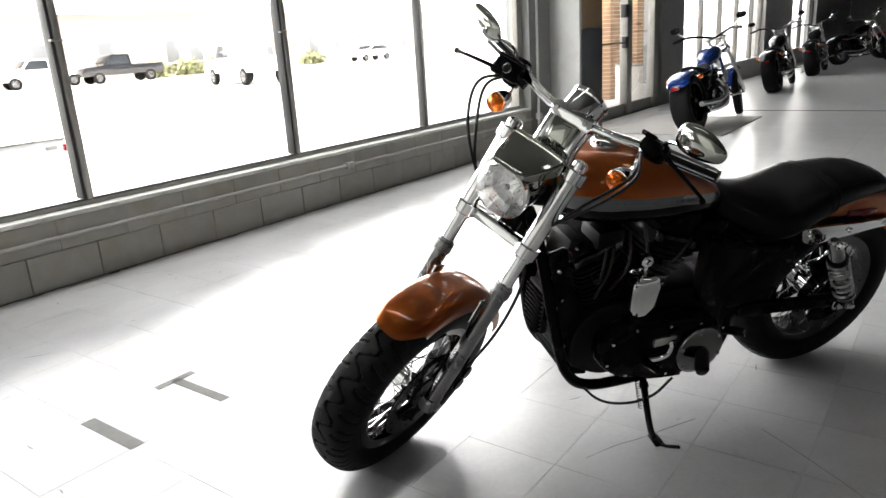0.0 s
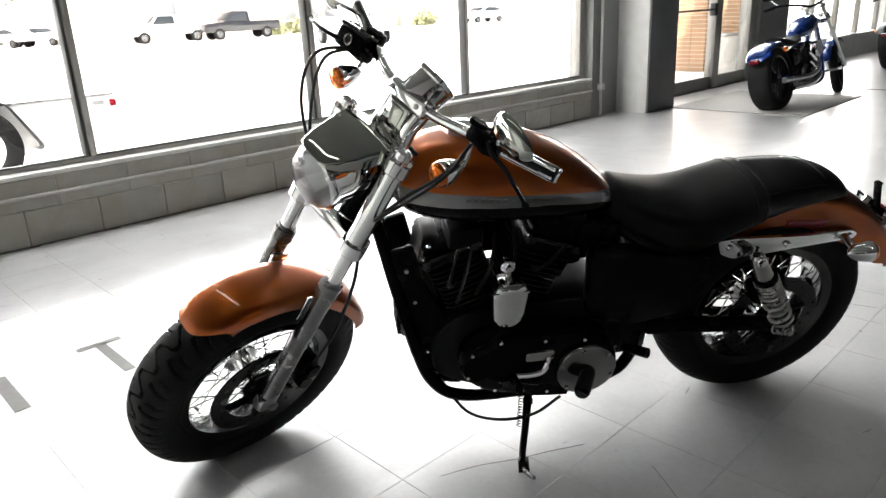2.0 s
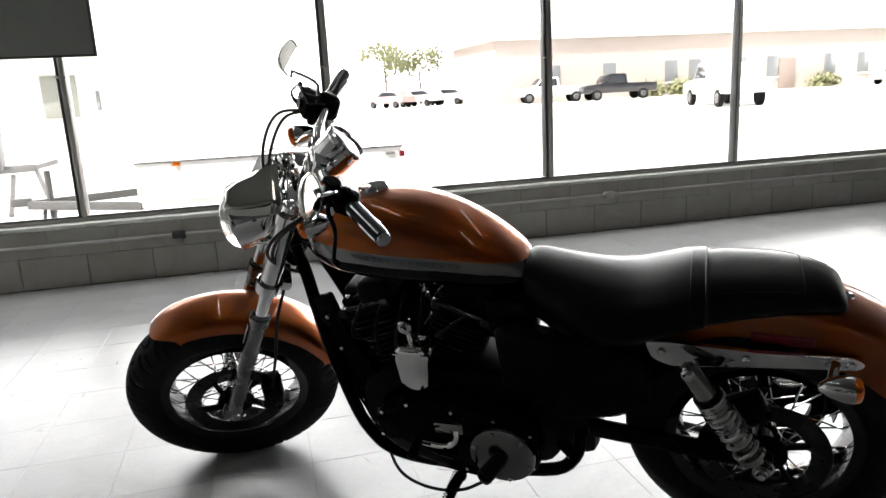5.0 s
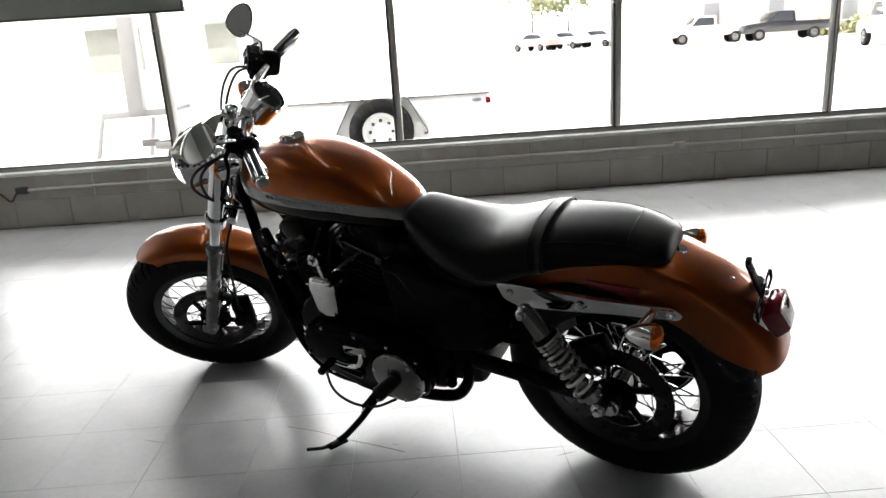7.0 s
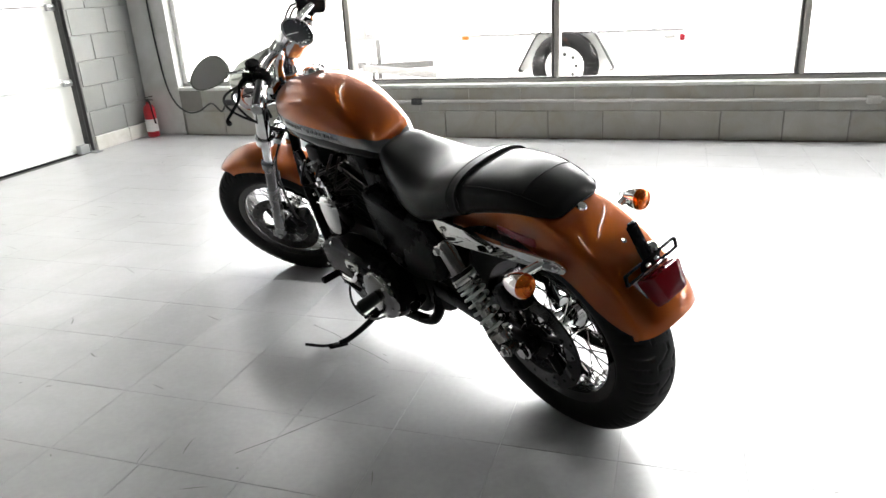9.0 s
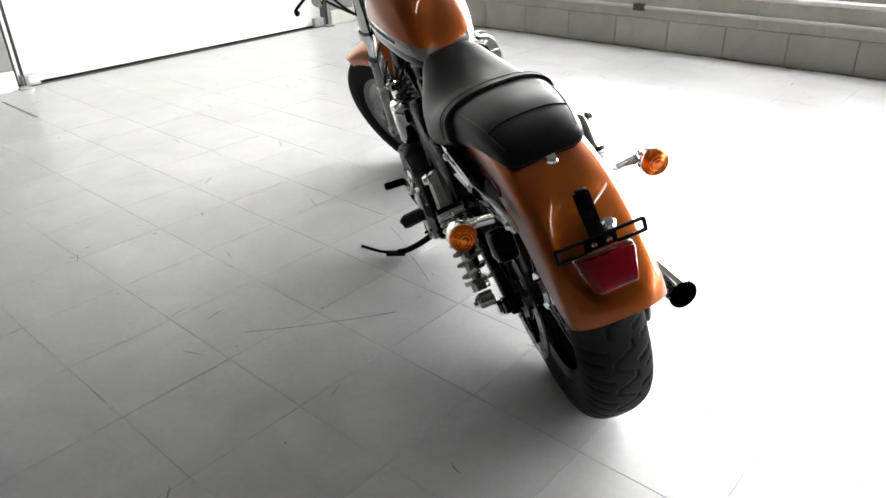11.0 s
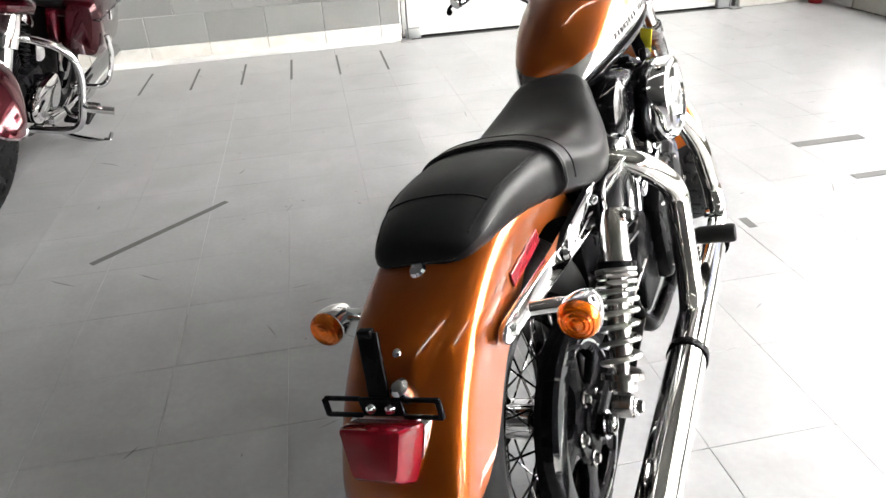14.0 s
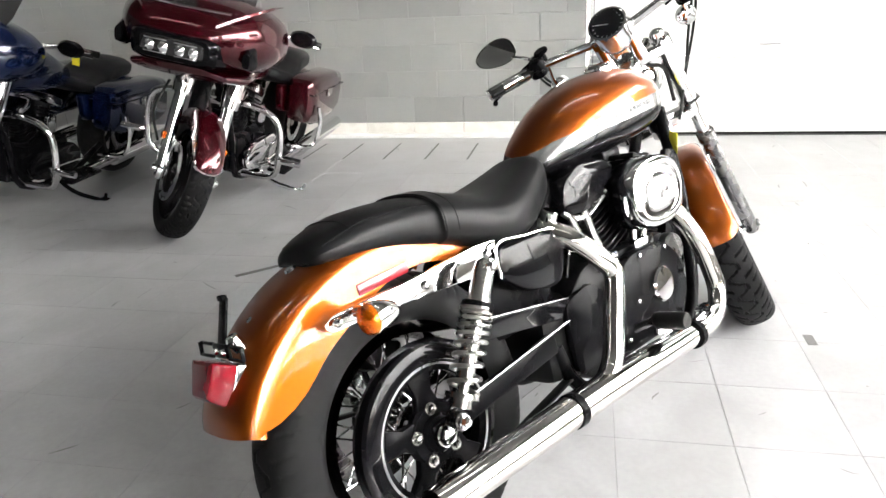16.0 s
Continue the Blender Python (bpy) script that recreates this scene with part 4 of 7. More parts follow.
def tank_ring(x, top, low, wide, z_wide):
    """One cross-section of the tank, from the crown round, with nodes on both edges of the stripe."""
    def at(a):
        sy, cz = math.sin(a), math.cos(a)
        y = wide * abs(sy) ** 0.85
        z = z_wide + (top - z_wide) * abs(cz) ** 0.85 if cz >= 0 else z_wide - (z_wide - low) * abs(cz) ** 0.62
        if cz < 0:
            y *= 1 - 0.22 * (-cz) ** 2.2
        return y, z
    line_1, line_2 = np.interp(x, [0.53, 0.58, 0.744, 0.913, 1.03, 1.11], [0.775, 0.797, 0.826, 0.846, 0.856, 0.862]), np.interp(x, [0.53, 0.58, 0.744, 0.913, 1.03, 1.11], [0.745, 0.768, 0.796, 0.812, 0.818, 0.822])
    fine = np.linspace(0.0, math.pi, 400)
    zs = np.array([at(a)[1] for a in fine])
    a1 = fine[np.argmin(abs(zs - min(line_1, top - 0.01 * (top - low))))]
    a2 = max(fine[np.argmin(abs(zs - max(line_2, low + 0.02 * (top - low))))], a1 + 0.1)
    half = [*np.linspace(0, a1, 17)[:-1], *np.linspace(a1, a2, 6)[:-1], *np.linspace(a2, math.pi, 14)]
    pts = [at(a) for a in half]
    return [Vector((x, y, z)) for y, z in pts] + [Vector((x, -y, z)) for y, z in pts[-2:0:-1]]


# x, crown, underside, half width, height of the widest line
TANK = [(1.108, 0.868, 0.838, 0.020, 0.850), (1.100, 0.895, 0.800, 0.060, 0.845), (1.075, 0.915, 0.772, 0.094, 0.840), (1.03, 0.932, 0.752, 0.118, 0.835),
        (0.97, 0.944, 0.740, 0.134, 0.830), (0.90, 0.947, 0.732, 0.140, 0.822), (0.83, 0.942, 0.726, 0.138, 0.812), (0.76, 0.926, 0.721, 0.130, 0.802),
        (0.69, 0.898, 0.716, 0.118, 0.790), (0.63, 0.862, 0.712, 0.104, 0.778), (0.58, 0.822, 0.710, 0.088, 0.766), (0.545, 0.785, 0.712, 0.066, 0.752), (0.53, 0.755, 0.722, 0.035, 0.738)]


def resample(rows, n):
    t = np.linspace(0, 1, len(rows))
    cols = np.array(rows, float).T
    pts = smooth_path([Vector((r[0], r[1], r[2])) for r in rows], n)
    ext = smooth_path([Vector((r[3], r[4], 0)) for r in rows], n)
    return [(p.x, p.y, p.z, e.x, e.y) for p, e in zip(pts, ext)]


rings = [tank_ring(*row) for row in resample(TANK, 4)]
geo = loft(rings)
K = len(rings[0])
fm = []
for i in range(len(rings) - 1):
    for j in range(K):
        q = min(j, K - 1 - j)
        fm.append(0 if q < 16 else (1 if q < 21 else 2))
fm += [2, 2]
tank = part("fuel_tank", geo, [COPPER, SILVER, BLACK_GLOSS], bike, "two-tone copper and black fuel tank with a silver stripe", 60, fm)
part("filler_cap", merge(lathe([(0.0, 0.012), (0.020, 0.0115), (0.034, 0.008), (0.040, 0.0), (0.040, -0.012)], 32, along((0.925, -0.012, 0.953), (-0.05, 0, 1)))), CHROME, tank, "chrome filler cap")


def seat_ring(x, top, low, wide, crown, k=32):
    out = []
    for j in range(k):
        a = 2 * math.pi * j / k
        sy, cz = math.sin(a), math.cos(a)
        y = wide * math.copysign(abs(sy) ** 0.55, sy)
        h = 0.5 * (top - low)
        z = low + h + h * math.copysign(abs(cz) ** 0.5, cz)
        if cz > 0:
            z -= crown * (y / wide) ** 2
        out.append(Vector((x, y, z)))
    return out


SEAT = [(0.552, 0.752, 0.72, 0.04, 0.0), (0.545, 0.772, 0.69, 0.066, 0.004), (0.52, 0.781, 0.668, 0.084, 0.008), (0.47, 0.768, 0.64, 0.104, 0.014), (0.41, 0.752, 0.618, 0.128, 0.02), (0.35, 0.7414, 0.606, 0.142, 0.022),
        (0.29, 0.7427, 0.61, 0.146, 0.022), (0.23, 0.7581, 0.6301, 0.142, 0.022), (0.175, 0.774, 0.6484, 0.136, 0.022), (0.146, 0.7772, 0.6565, 0.132, 0.02), (0.138, 0.7773, 0.6586, 0.131, 0.019), (0.13, 0.7708, 0.6606, 0.118, 0.013),
        (0.1, 0.7746, 0.6667, 0.115, 0.012), (0.05, 0.776, 0.679, 0.11, 0.012), (-0.02, 0.7745, 0.6893, 0.101, 0.012), (-0.085, 0.761, 0.6936, 0.091, 0.013), (-0.128, 0.7421, 0.699, 0.078, 0.014), (-0.142, 0.716, 0.7028, 0.056, 0.006)]
rings = [seat_ring(*row) for row in resample(SEAT, 4)]
seat = part("seat", loft(rings), LEATHER, bike, "black vinyl dual seat with a stitched strap", 50)
def seat_at(x, dy=0.0):
    """The seat's cross-section at x, a little grown."""
    rows = resample(SEAT, 8)
    row = min(rows, key=lambda r: abs(r[0] - x))
    return seat_ring(x, row[1] + dy, row[2], row[3] + dy, row[4], 64)


ring = seat_at(0.136, 0.0016)
part("seam", tube([ring[j % 64] for j in range(-18, 19)], 0.0022, 6, 1), LEATHER, seat, "stitched seam across the seat")
ring = seat_at(0.168, 0.0006)
part("seam", tube([ring[j % 64] for j in range(-18, 19)], 0.0010, 6, 1), LEATHER, seat)
ring = seat_at(-0.055, 0.0006)
part("seam", tube([ring[j % 64] for j in range(-9, 10)], 0.0012, 6, 1), LEATHER, seat)
for j in (9, -9):
    part("seam", tube([seat_at(x, 0.0006)[j % 64] for x in np.linspace(0.128, -0.115, 14)], 0.0013, 6, 2), LEATHER, seat)

# rear fender: a deep U that follows the wheel
def fender_rows(axle, lo, hi, r_top, skirt, wide, r_side, cut_lo, cut_hi, n=48, power=0.62):
    """Rows of a fender: an arched crown on two skirts, with rounded ends."""
    rows = []
    for i in range(n):
        f = i / (n - 1)
        row = []
        mid = lo + (hi - lo) * f
        ri = skirt(mid)
        cross = [(ri + (r_side - ri) * q, -wide, 1.0) for q in (0.0, 0.35, 0.7)]
        for q in range(25):
            b = math.pi * q / 24
            y = -wide * math.copysign(abs(math.cos(b)) ** 0.9, math.cos(b))
            cross.append((r_side + (r_top - r_side) * math.sin(b) ** power, y, abs(y) / wide))
        cross += [(ri + (r_side - ri) * q, wide, 1.0) for q in (0.7, 0.35, 0.0)]
        for r, y, e in cross:
            bend = e ** 3.5
            a = radians(lo + cut_lo * bend + (hi - cut_hi * bend - lo - cut_lo * bend) * f)
            near = min(f, 1 - f)
            r -= 0.006 * max(0.0, 1 - near / 0.06) ** 2
            row.append(axle + Vector((math.cos(a) * r, y, math.sin(a) * r)))
        rows.append(row)
    return rows


rear_fender = part("rear_fender", sheet(fender_rows(RW, 52, 157.5, 0.412, lambda a: np.interp(a, [52, 75, 95, 105, 118, 127, 137, 143, 149, 153, 157.5], [0.35, 0.335, 0.310, 0.292, 0.288, 0.290, 0.292, 0.298, 0.314, 0.335, 0.378]),
                                                0.095, 0.362, 0.0, 1.0, power=0.58), -0.003), COPPER, bike, "copper metallic rear fender", 55)
part("seat_bolt", lathe([(0, 0.008), (0.010, 0.007), (0.014, 0.0)], 16, along((-0.150, 0, 0.699), (-0.4, 0, 0.9))), CHROME, rear_fender)
part("fender_bolt", lathe([(0, 0.005), (0.006, 0.004), (0.008, 0.0)], 12, along((-0.254, 0.0, 0.638), (-0.6, 0, 0.8))), CHROME, rear_fender)

ff = FRONT @ Matrix.Translation((0.060, 0, -0.478)) @ pose(0, 0, 0, 0, -RAKE, 0)
front_fender = part("front_fender", moved(sheet(fender_rows(Vector((0, 0, 0)), 8, 116, 0.353, lambda a: np.interp(a, [8, 25, 45, 80, 105, 116, 122], [0.306, 0.302, 0.300, 0.296, 0.300, 0.305, 0.31]),
                                                       0.076, 0.312, 13.0, 5.0, power=0.72), -0.003), ff), COPPER, bike, "copper metallic front fender", 55)

# tail of the copper cruiser
lamp_m = Matrix.Translation((-0.326, 0, 0.552)) @ pose(0, 0, 0, 0, -68, 0)      # z points out of the fender, x up along it
tail = part("tail_light", moved(merge(loft([[Vector((x * k, y * k, z)) for x, y in rounded([(-0.040, -0.041), (0.036, -0.057), (0.036, 0.057), (-0.040, 0.041)], 0.012)] for z, k in ((-0.030, 1.06), (0.004, 1.05), (0.010, 1.0))])), lamp_m), CHROME, bike, "chrome tail light base")
part("lens", moved(loft([[Vector((x * k + sh, y * k, z)) for x, y in rounded([(-0.040, -0.039), (0.034, -0.055), (0.034, 0.055), (-0.040, 0.039)], 0.008, 3)] for z, k, sh in ((0.006, 0.99, 0.0), (0.022, 0.97, 0.001), (0.042, 0.88, 0.005), (0.048, 0.80, 0.007), (0.050, 0.60, 0.009))]), lamp_m), RED_LENS, tail, "red tail light lens", 25)
part("window", moved(box((0.026, 0, 0.037), (0.014, 0.068, 0.012), 0.003), lamp_m), CLEAR, tail, "clear strip in the lens")
PB = Matrix.Translation((0.019, 0, -0.012))
geos = [bar((-0.306, 0.006, 0.704), (-0.336, 0.002, 0.622), 0.030, 0.005, (-0.9, 0, -0.35), 0.0012), bar((-0.303, 0.006, 0.705), (-0.315, 0.006, 0.705), 0.020, 0.010, (0, 0, 1), 0.002),
        box((-0.338, 0, 0.618), (0.006, 0.062, 0.026), 0.002)]
plate = part("plate_bracket", moved(merge(*geos), PB), BLACK_SATIN, bike, "black number plate bracket without a plate")
for y in (-0.014, 0.014):
    part("bolt", moved(lathe([(0, 0.006), (0.005, 0.005), (0.007, 0.0)], 12, along((-0.342, y, 0.618), (-0.97, 0, 0.25))), PB), CHROME, plate)
for sd in (1, -1):
    part("slotted_arm", moved(merge(bar((-0.337, sd * 0.030, 0.6285), (-0.337, sd * 0.084, 0.6285), 0.005, 0.0055, (0, 0, 1), 0.001), bar((-0.342, sd * 0.030, 0.6075), (-0.342, sd * 0.084, 0.6075), 0.005, 0.0055, (0, 0, 1), 0.001),
                                    bar((-0.3395, sd * 0.083, 0.630), (-0.342, sd * 0.083, 0.606), 0.0065, 0.006, (0, 1, 0), 0.001)), PB), BLACK_SATIN, plate)
part("plate_light", moved(lathe([(0.0, 0.015), (0.008, 0.0145), (0.0125, 0.010), (0.0135, -0.015)], 18, along((-0.322, -0.026, 0.630), (-0.5, 0, 0.85))), PB), CHROME, plate, "chrome plate lamp")


def bullet(parent, m, name="turn_signal"):
    """A bullet-shaped turn signal: x points where the lens looks."""
    zx = m @ Matrix(((0, 0, 1, 0), (0, 1, 0, 0), (-1, 0, 0, 0), (0, 0, 0, 1)))
    b = part(name, lathe([(0.0, -0.052), (0.009, -0.048), (0.019, -0.034), (0.026, -0.014), (0.0295, 0.004), (0.0295, 0.012), (0.027, 0.013)], 24, zx), CHROME, parent, "chrome bullet turn signal")
    part("lens", lathe([(0.028, 0.012), (0.0275, 0.019), (0.025, 0.024), (0.0225, 0.0255), (0.021, 0.0245), (0.018, 0.0275), (0.0155, 0.0265), (0.012, 0.029), (0.009, 0.028), (0.005, 0.030), (0.0, 0.0305)], 24, zx), AMBER, b, "amber lens")
    return b


for s in (1, -1):
    side = "left" if s > 0 else "right"
    sv, sf = prism(rounded([(0.262, 0.640), (0.215, 0.643), (0.02, 0.625), (-0.158, 0.616), (-0.180, 0.602), (-0.166, 0.586), (0.03, 0.588), (0.205, 0.578), (0.246, 0.596)], 0.012), s * 0.122, s * 0.134, 0.003)
    lean_in = lambda x: s * 0.022 * max(0.0, min(1.0, (0.10 - x) / 0.25))
    strut = part("fender_strut", ([Vector((v.x, v.y - lean_in(v.x), v.z)) for v in sv], sf), CHROME, bike, "chrome fender strut")
    part("strut_slot", ([Vector((v.x, v.y - lean_in(v.x), v.z)) for v in prism(rounded([(-0.164, 0.602), (-0.150, 0.609), (-0.105, 0.610), (-0.098, 0.602), (-0.106, 0.594), (-0.150, 0.593)], 0.006), s * 0.1335, s * 0.1350, 0.0006)[0]],
                        prism(rounded([(-0.164, 0.602), (-0.150, 0.609), (-0.105, 0.610), (-0.098, 0.602), (-0.106, 0.594), (-0.150, 0.593)], 0.006), 0, 1, 0.0006)[1]), STEEL, strut)
    for x, z in ((-0.149, 0.601), (0.051, 0.606), (0.225, 0.618)):
        part("bolt", lathe([(0, 0.008), (0.006, 0.0075), (0.009, 0.004), (0.0095, 0.0)], 14, along((x, s * 0.134 - lean_in(x), z), (0, s, 0))), CHROME, strut)
    sig = bullet(bike, Matrix.Translation((-0.128, s * 0.203, 0.609)) @ pose(0, 0, 0, 0, 0, 180))
    part("stalk", tube([(-0.118, s * 0.130, 0.612), (-0.112, s * 0.155, 0.612), (-0.104, s * 0.185, 0.610)], 0.011, 12, 4), CHROME, sig)
    # shock absorber
    top, low = Vector((0.167, s * 0.180, 0.608)), Vector((0.010, s * 0.176, 0.348))
    d = (low - top).normalized()
    L = (low - top).length
    shock = part("shock_absorber", merge(tube([top - d * 0.014, top - d * 0.008, top + d * 0.012, top + d * 0.060, top + d * 0.078, top + d * 0.080], [0.010, 0.017, 0.0215, 0.0235, 0.0265, 0.020], 24, 1),
                                         rod(top + d * 0.07, low - d * 0.07, 0.0185, 18), rod(low - d * 0.08, low - d * 0.028, 0.0125, 14), disc_at(low, (0, 1, 0), 0.0185, 0.036)), SHOCK, bike, "polished alloy rear shock absorber")
    coil = []
    for k in range(0, 9 * 18 + 1):
        u = k / (9 * 18)
        h = 0.086 + (L - 0.086 - 0.050) * (0.42 * u + 0.58 * u ** 2.2)
        a = 2 * math.pi * 9 * u
        coil.append(along(top, d) @ Vector((0.0300 * math.cos(a), 0.0300 * math.sin(a), h)))
    part("spring", tube(coil, 0.0043, 8, 1), mat("plated_spring", (0.40, 0.40, 0.385), 0.28, 1.0, 0.06, 30, 200) if s > 0 else bpy.data.materials["plated_spring"], shock, "chrome progressive coil spring")
    part("collar", merge(rod(top + d * 0.074, top + d * 0.088, 0.0325, 24)), BLACK_SATIN, shock, "black preload collar")
    part("spring_seat", merge(rod(low - d * 0.052, low - d * 0.042, 0.034, 24), rod(low - d * 0.042, low - d * 0.024, 0.022, 20)), SHOCK, shock)
    for p in (top, low):
        part("bolt", merge(lathe([(0, 0.012), (0.009, 0.011), (0.012, 0.0)], 6, along(p + Vector((0, s * 0.020, 0)), (0, s, 0))), disc_at(p + Vector((0, s * 0.020, 0)), (0, 1, 0), 0.0145, 0.004)), CHROME, shock)
    # swing arm
    part("swing_arm", merge(bar((0.40, s * 0.105, 0.350), (-0.02, s * 0.122, 0.318), 0.026, 0.048, (0, 0, 1), 0.008), drum_y((0, 0.318), 0.020, s * 0.09, s * 0.150)), BLACK_SATIN, bike)
    part("axle_nut", merge(lathe([(0, 0.014), (0.010, 0.013), (0.017, 0.010), (0.017, 0)], 6, along((0, s * 0.148, 0.318), (0, s, 0))), drum_y((0, 0.318), 0.024, s * 0.143, s * 0.148)), CHROME, bike)
part("reflector", moved(box((0, 0, 0), (0.125, 0.005, 0.022), 0.002), Matrix.Translation((-0.019, -0.0965, 0.642)) @ pose(0, 0, 0, 0, -4, 0)), REFLECTOR, rear_fender, "red side reflector")
part("reflector", moved(box((0, 0, 0), (0.125, 0.005, 0.022), 0.002), Matrix.Translation((-0.019, 0.0965, 0.642)) @ pose(0, 0, 0, 0, -4, 0)), REFLECTOR, rear_fender, "red side reflector")

# drive side: pulley, belt and guards
pulley = part("belt_pulley", ring_y([(0.150, -0.119), (0.150, -0.091), (0.122, -0.091), (0.122, -0.112), (0.136, -0.119)]), BLACK_SATIN, bike, "black five-spoke belt pulley", m=Matrix.Translation(RW))
part("pulley_hub", merge(drum_y((0, 0), 0.066, -0.120, -0.095, 0.006), drum_y((0, 0), 0.040, -0.128, -0.100, 0.004)), BLACK_SATIN, pulley)
for k in range(5):
    a = 2 * math.pi * k / 5 + 0.4
    ca, sa = math.cos(a), math.sin(a)
    out = [Vector((ca * r - sa * w, 0, sa * r + ca * w)) for r, w in ((0.048, -0.032), (0.085, -0.021), (0.126, -0.030), (0.126, 0.030), (0.085, 0.021), (0.048, 0.032))]
    part("pulley_spoke", prism([(p.x, p.z) for p in out], -0.117, -0.098, 0.004), BLACK_SATIN, pulley)
for k in range(5):
    a = 2 * math.pi * k / 5 + 0.4
    part("bolt", merge(lathe([(0, 0.010), (0.007, 0.009), (0.009, 0.004), (0.009, 0.0)], 6, along((0.054 * math.cos(a), -0.121, 0.054 * math.sin(a)), (0, -1, 0))), disc_at((0.054 * math.cos(a), -0.121, 0.054 * math.sin(a)), (0, 1, 0), 0.0135, 0.004)), SHOCK, pulley)
part("pulley_rim", ring_y([(0.139, -0.1205), (0.139, -0.119), (0.1345, -0.119), (0.1345, -0.1205)]), STEEL, pulley, "bare steel rim of the pulley")
belt_wrap = [RW + Vector((0.1535 * math.cos(radians(a)), -0.105, 0.1535 * math.sin(radians(a)))) for a in range(84, 284, 8)]
part("drive_belt", merge(bar((0.0, -0.105, 0.318 + 0.1535), (0.50, -0.105, 0.425), 0.026, 0.007), bar((0.0, -0.105, 0.318 - 0.1535), (0.50, -0.105, 0.262), 0.026, 0.007),
                         sheet([[p + Vector((0, -0.013, 0)), p + Vector((0, 0.013, 0))] for p in belt_wrap], 0.006)), RUBBER_PART, bike, "black drive belt")
rows = []
for a in np.linspace(58, 196, 26):
    dd = Vector((math.cos(radians(a)), 0, math.sin(radians(a))))
    rows.append([RW + dd * r + Vector((0, y, 0)) for r, y in ((0.146, -0.127), (0.166, -0.128), (0.177, -0.126), (0.181, -0.121), (0.182, -0.094))])
part("belt_guard", sheet(rows, 0.003), BLACK_GLOSS, bike, "glossy black belt guard")
part("guard_edge", tube([r[0] for r in rows], 0.0013, 6, 1), STEEL, bike, "bare edge of the belt guard")
part("upper_belt_guard", prism(rounded([(0.10, 0.500), (0.20, 0.487), (0.45, 0.443), (0.412, 0.404), (0.12, 0.455)], 0.006), -0.128, -0.135, 0.002), BLACK_GLOSS, bike)
part("guard_brace", merge(rod((0.10, -0.140, 0.36), (0.42, -0.150, 0.40), 0.0025, 8), rod((0.12, -0.137, 0.500), (0.448, -0.137, 0.445), 0.0016, 8)), STEEL, bike)
part("rear_caliper", box((0.05, 0.098, 0.445), (0.11, 0.05, 0.075), 0.014, pose(0, 0, 0, 0, 25, 0)), BLACK_SATIN, bike)

# ---- engine ----
FIN = mat("black_engine", (0.004, 0.004, 0.0044), 0.38, 0.0, 0.3, 25, 300, bump=0.0002, spec=0.10)
eng = part("crankcase", merge(prism(rounded([(0.50, 0.205), (0.90, 0.205), (1.015, 0.27), (1.02, 0.40), (0.95, 0.475), (0.56, 0.49), (0.47, 0.42), (0.46, 0.28)], 0.04), -0.11, 0.11, 0.015)), FIN, bike, "black engine crankcase")
for base, head in (((0.888, 0.445), (0.970, 0.670)), ((0.777, 0.445), (0.695, 0.670))):
    b0, h0 = Vector((base[0], 0, base[1])), Vector((head[0], 0, head[1]))
    d = (h0 - b0).normalized()
    m = Matrix.Translation(b0) @ Matrix((Vector((d.z, 0, -d.x)), Vector((0, 1, 0)), d)).transposed().to_4x4()
    cyl = part("cylinder", moved(lathe([(0.052, 0.0), (0.052, 0.22)], 24), m), FIN, bike, "black finned cylinder")
    fin = None
    for k in range(11):
        wx, wy = (0.148, 0.165) if k < 7 else (0.158, 0.185)
        if fin is None or k == 7:
            fin = part("fin", prism(rounded([(-wx / 2, -wy / 2), (wx / 2, -wy / 2), (wx / 2, wy / 2), (-wx / 2, wy / 2)], 0.035), -0.003, 0.003, 0.001, "z"), FIN, cyl)
            o = fin
        else:
            o = twin(fin, Matrix.Identity(4))
        o.matrix_local = m @ Matrix.Translation((0, 0, 0.020 + 0.0165 * k))
    part("rocker_cover", moved(merge(box((0, 0, 0.218), (0.165, 0.190, 0.044), 0.014), box((0, 0, 0.246), (0.140, 0.165, 0.026), 0.012)), m), BLACK_SATIN, cyl, "black rocker cover")
    part("rocker_seam", moved(merge(box((0, 0.088, 0.232), (0.150, 0.022, 0.013), 0.004), box((0.066, 0.091, 0.226), (0.026, 0.024, 0.026), 0.007), box((-0.066, 0.091, 0.226), (0.026, 0.024, 0.026), 0.007)), m), DISC, cyl, "dark bare edge of the rocker cover")
    part("spark_plug", moved(merge(rod((0.02, 0.085, 0.150), (0.035, 0.130, 0.165), 0.010, 10), tube([(0.035, 0.130, 0.165), (0.03, 0.150, 0.19), (-0.02, 0.12, 0.25)], 0.0045, 8, 4)), m), RUBBER_PART, cyl, "black plug cap and lead")
    for s in (-0.07, 0.07):
        part("bolt", moved(lathe([(0, 0.270), (0.007, 0.268), (0.008, 0.25)], 8), m @ Matrix.Translation((0.045, s, -0.006))), CHROME, cyl)
# primary cover, left
prim = part("primary_cover", prism(rounded([(0.52, 0.235), (0.60, 0.205), (0.72, 0.215), (0.88, 0.245), (0.955, 0.31), (0.950, 0.40), (0.87, 0.445), (0.70, 0.435), (0.55, 0.41), (0.505, 0.325)], 0.05, 5), 0.105, 0.188, 0.022), BLACK_SATIN, bike, "black primary cover")
part("derby_cover", merge(lathe([(0.086, 0.0), (0.086, 0.010), (0.083, 0.016), (0.076, 0.0195), (0.060, 0.022), (0.030, 0.0245), (0.0, 0.0255)], 48, along((0.606, 0.184, 0.303), (0, 1, 0)))), DERBY, prim, "round chrome clutch cover")
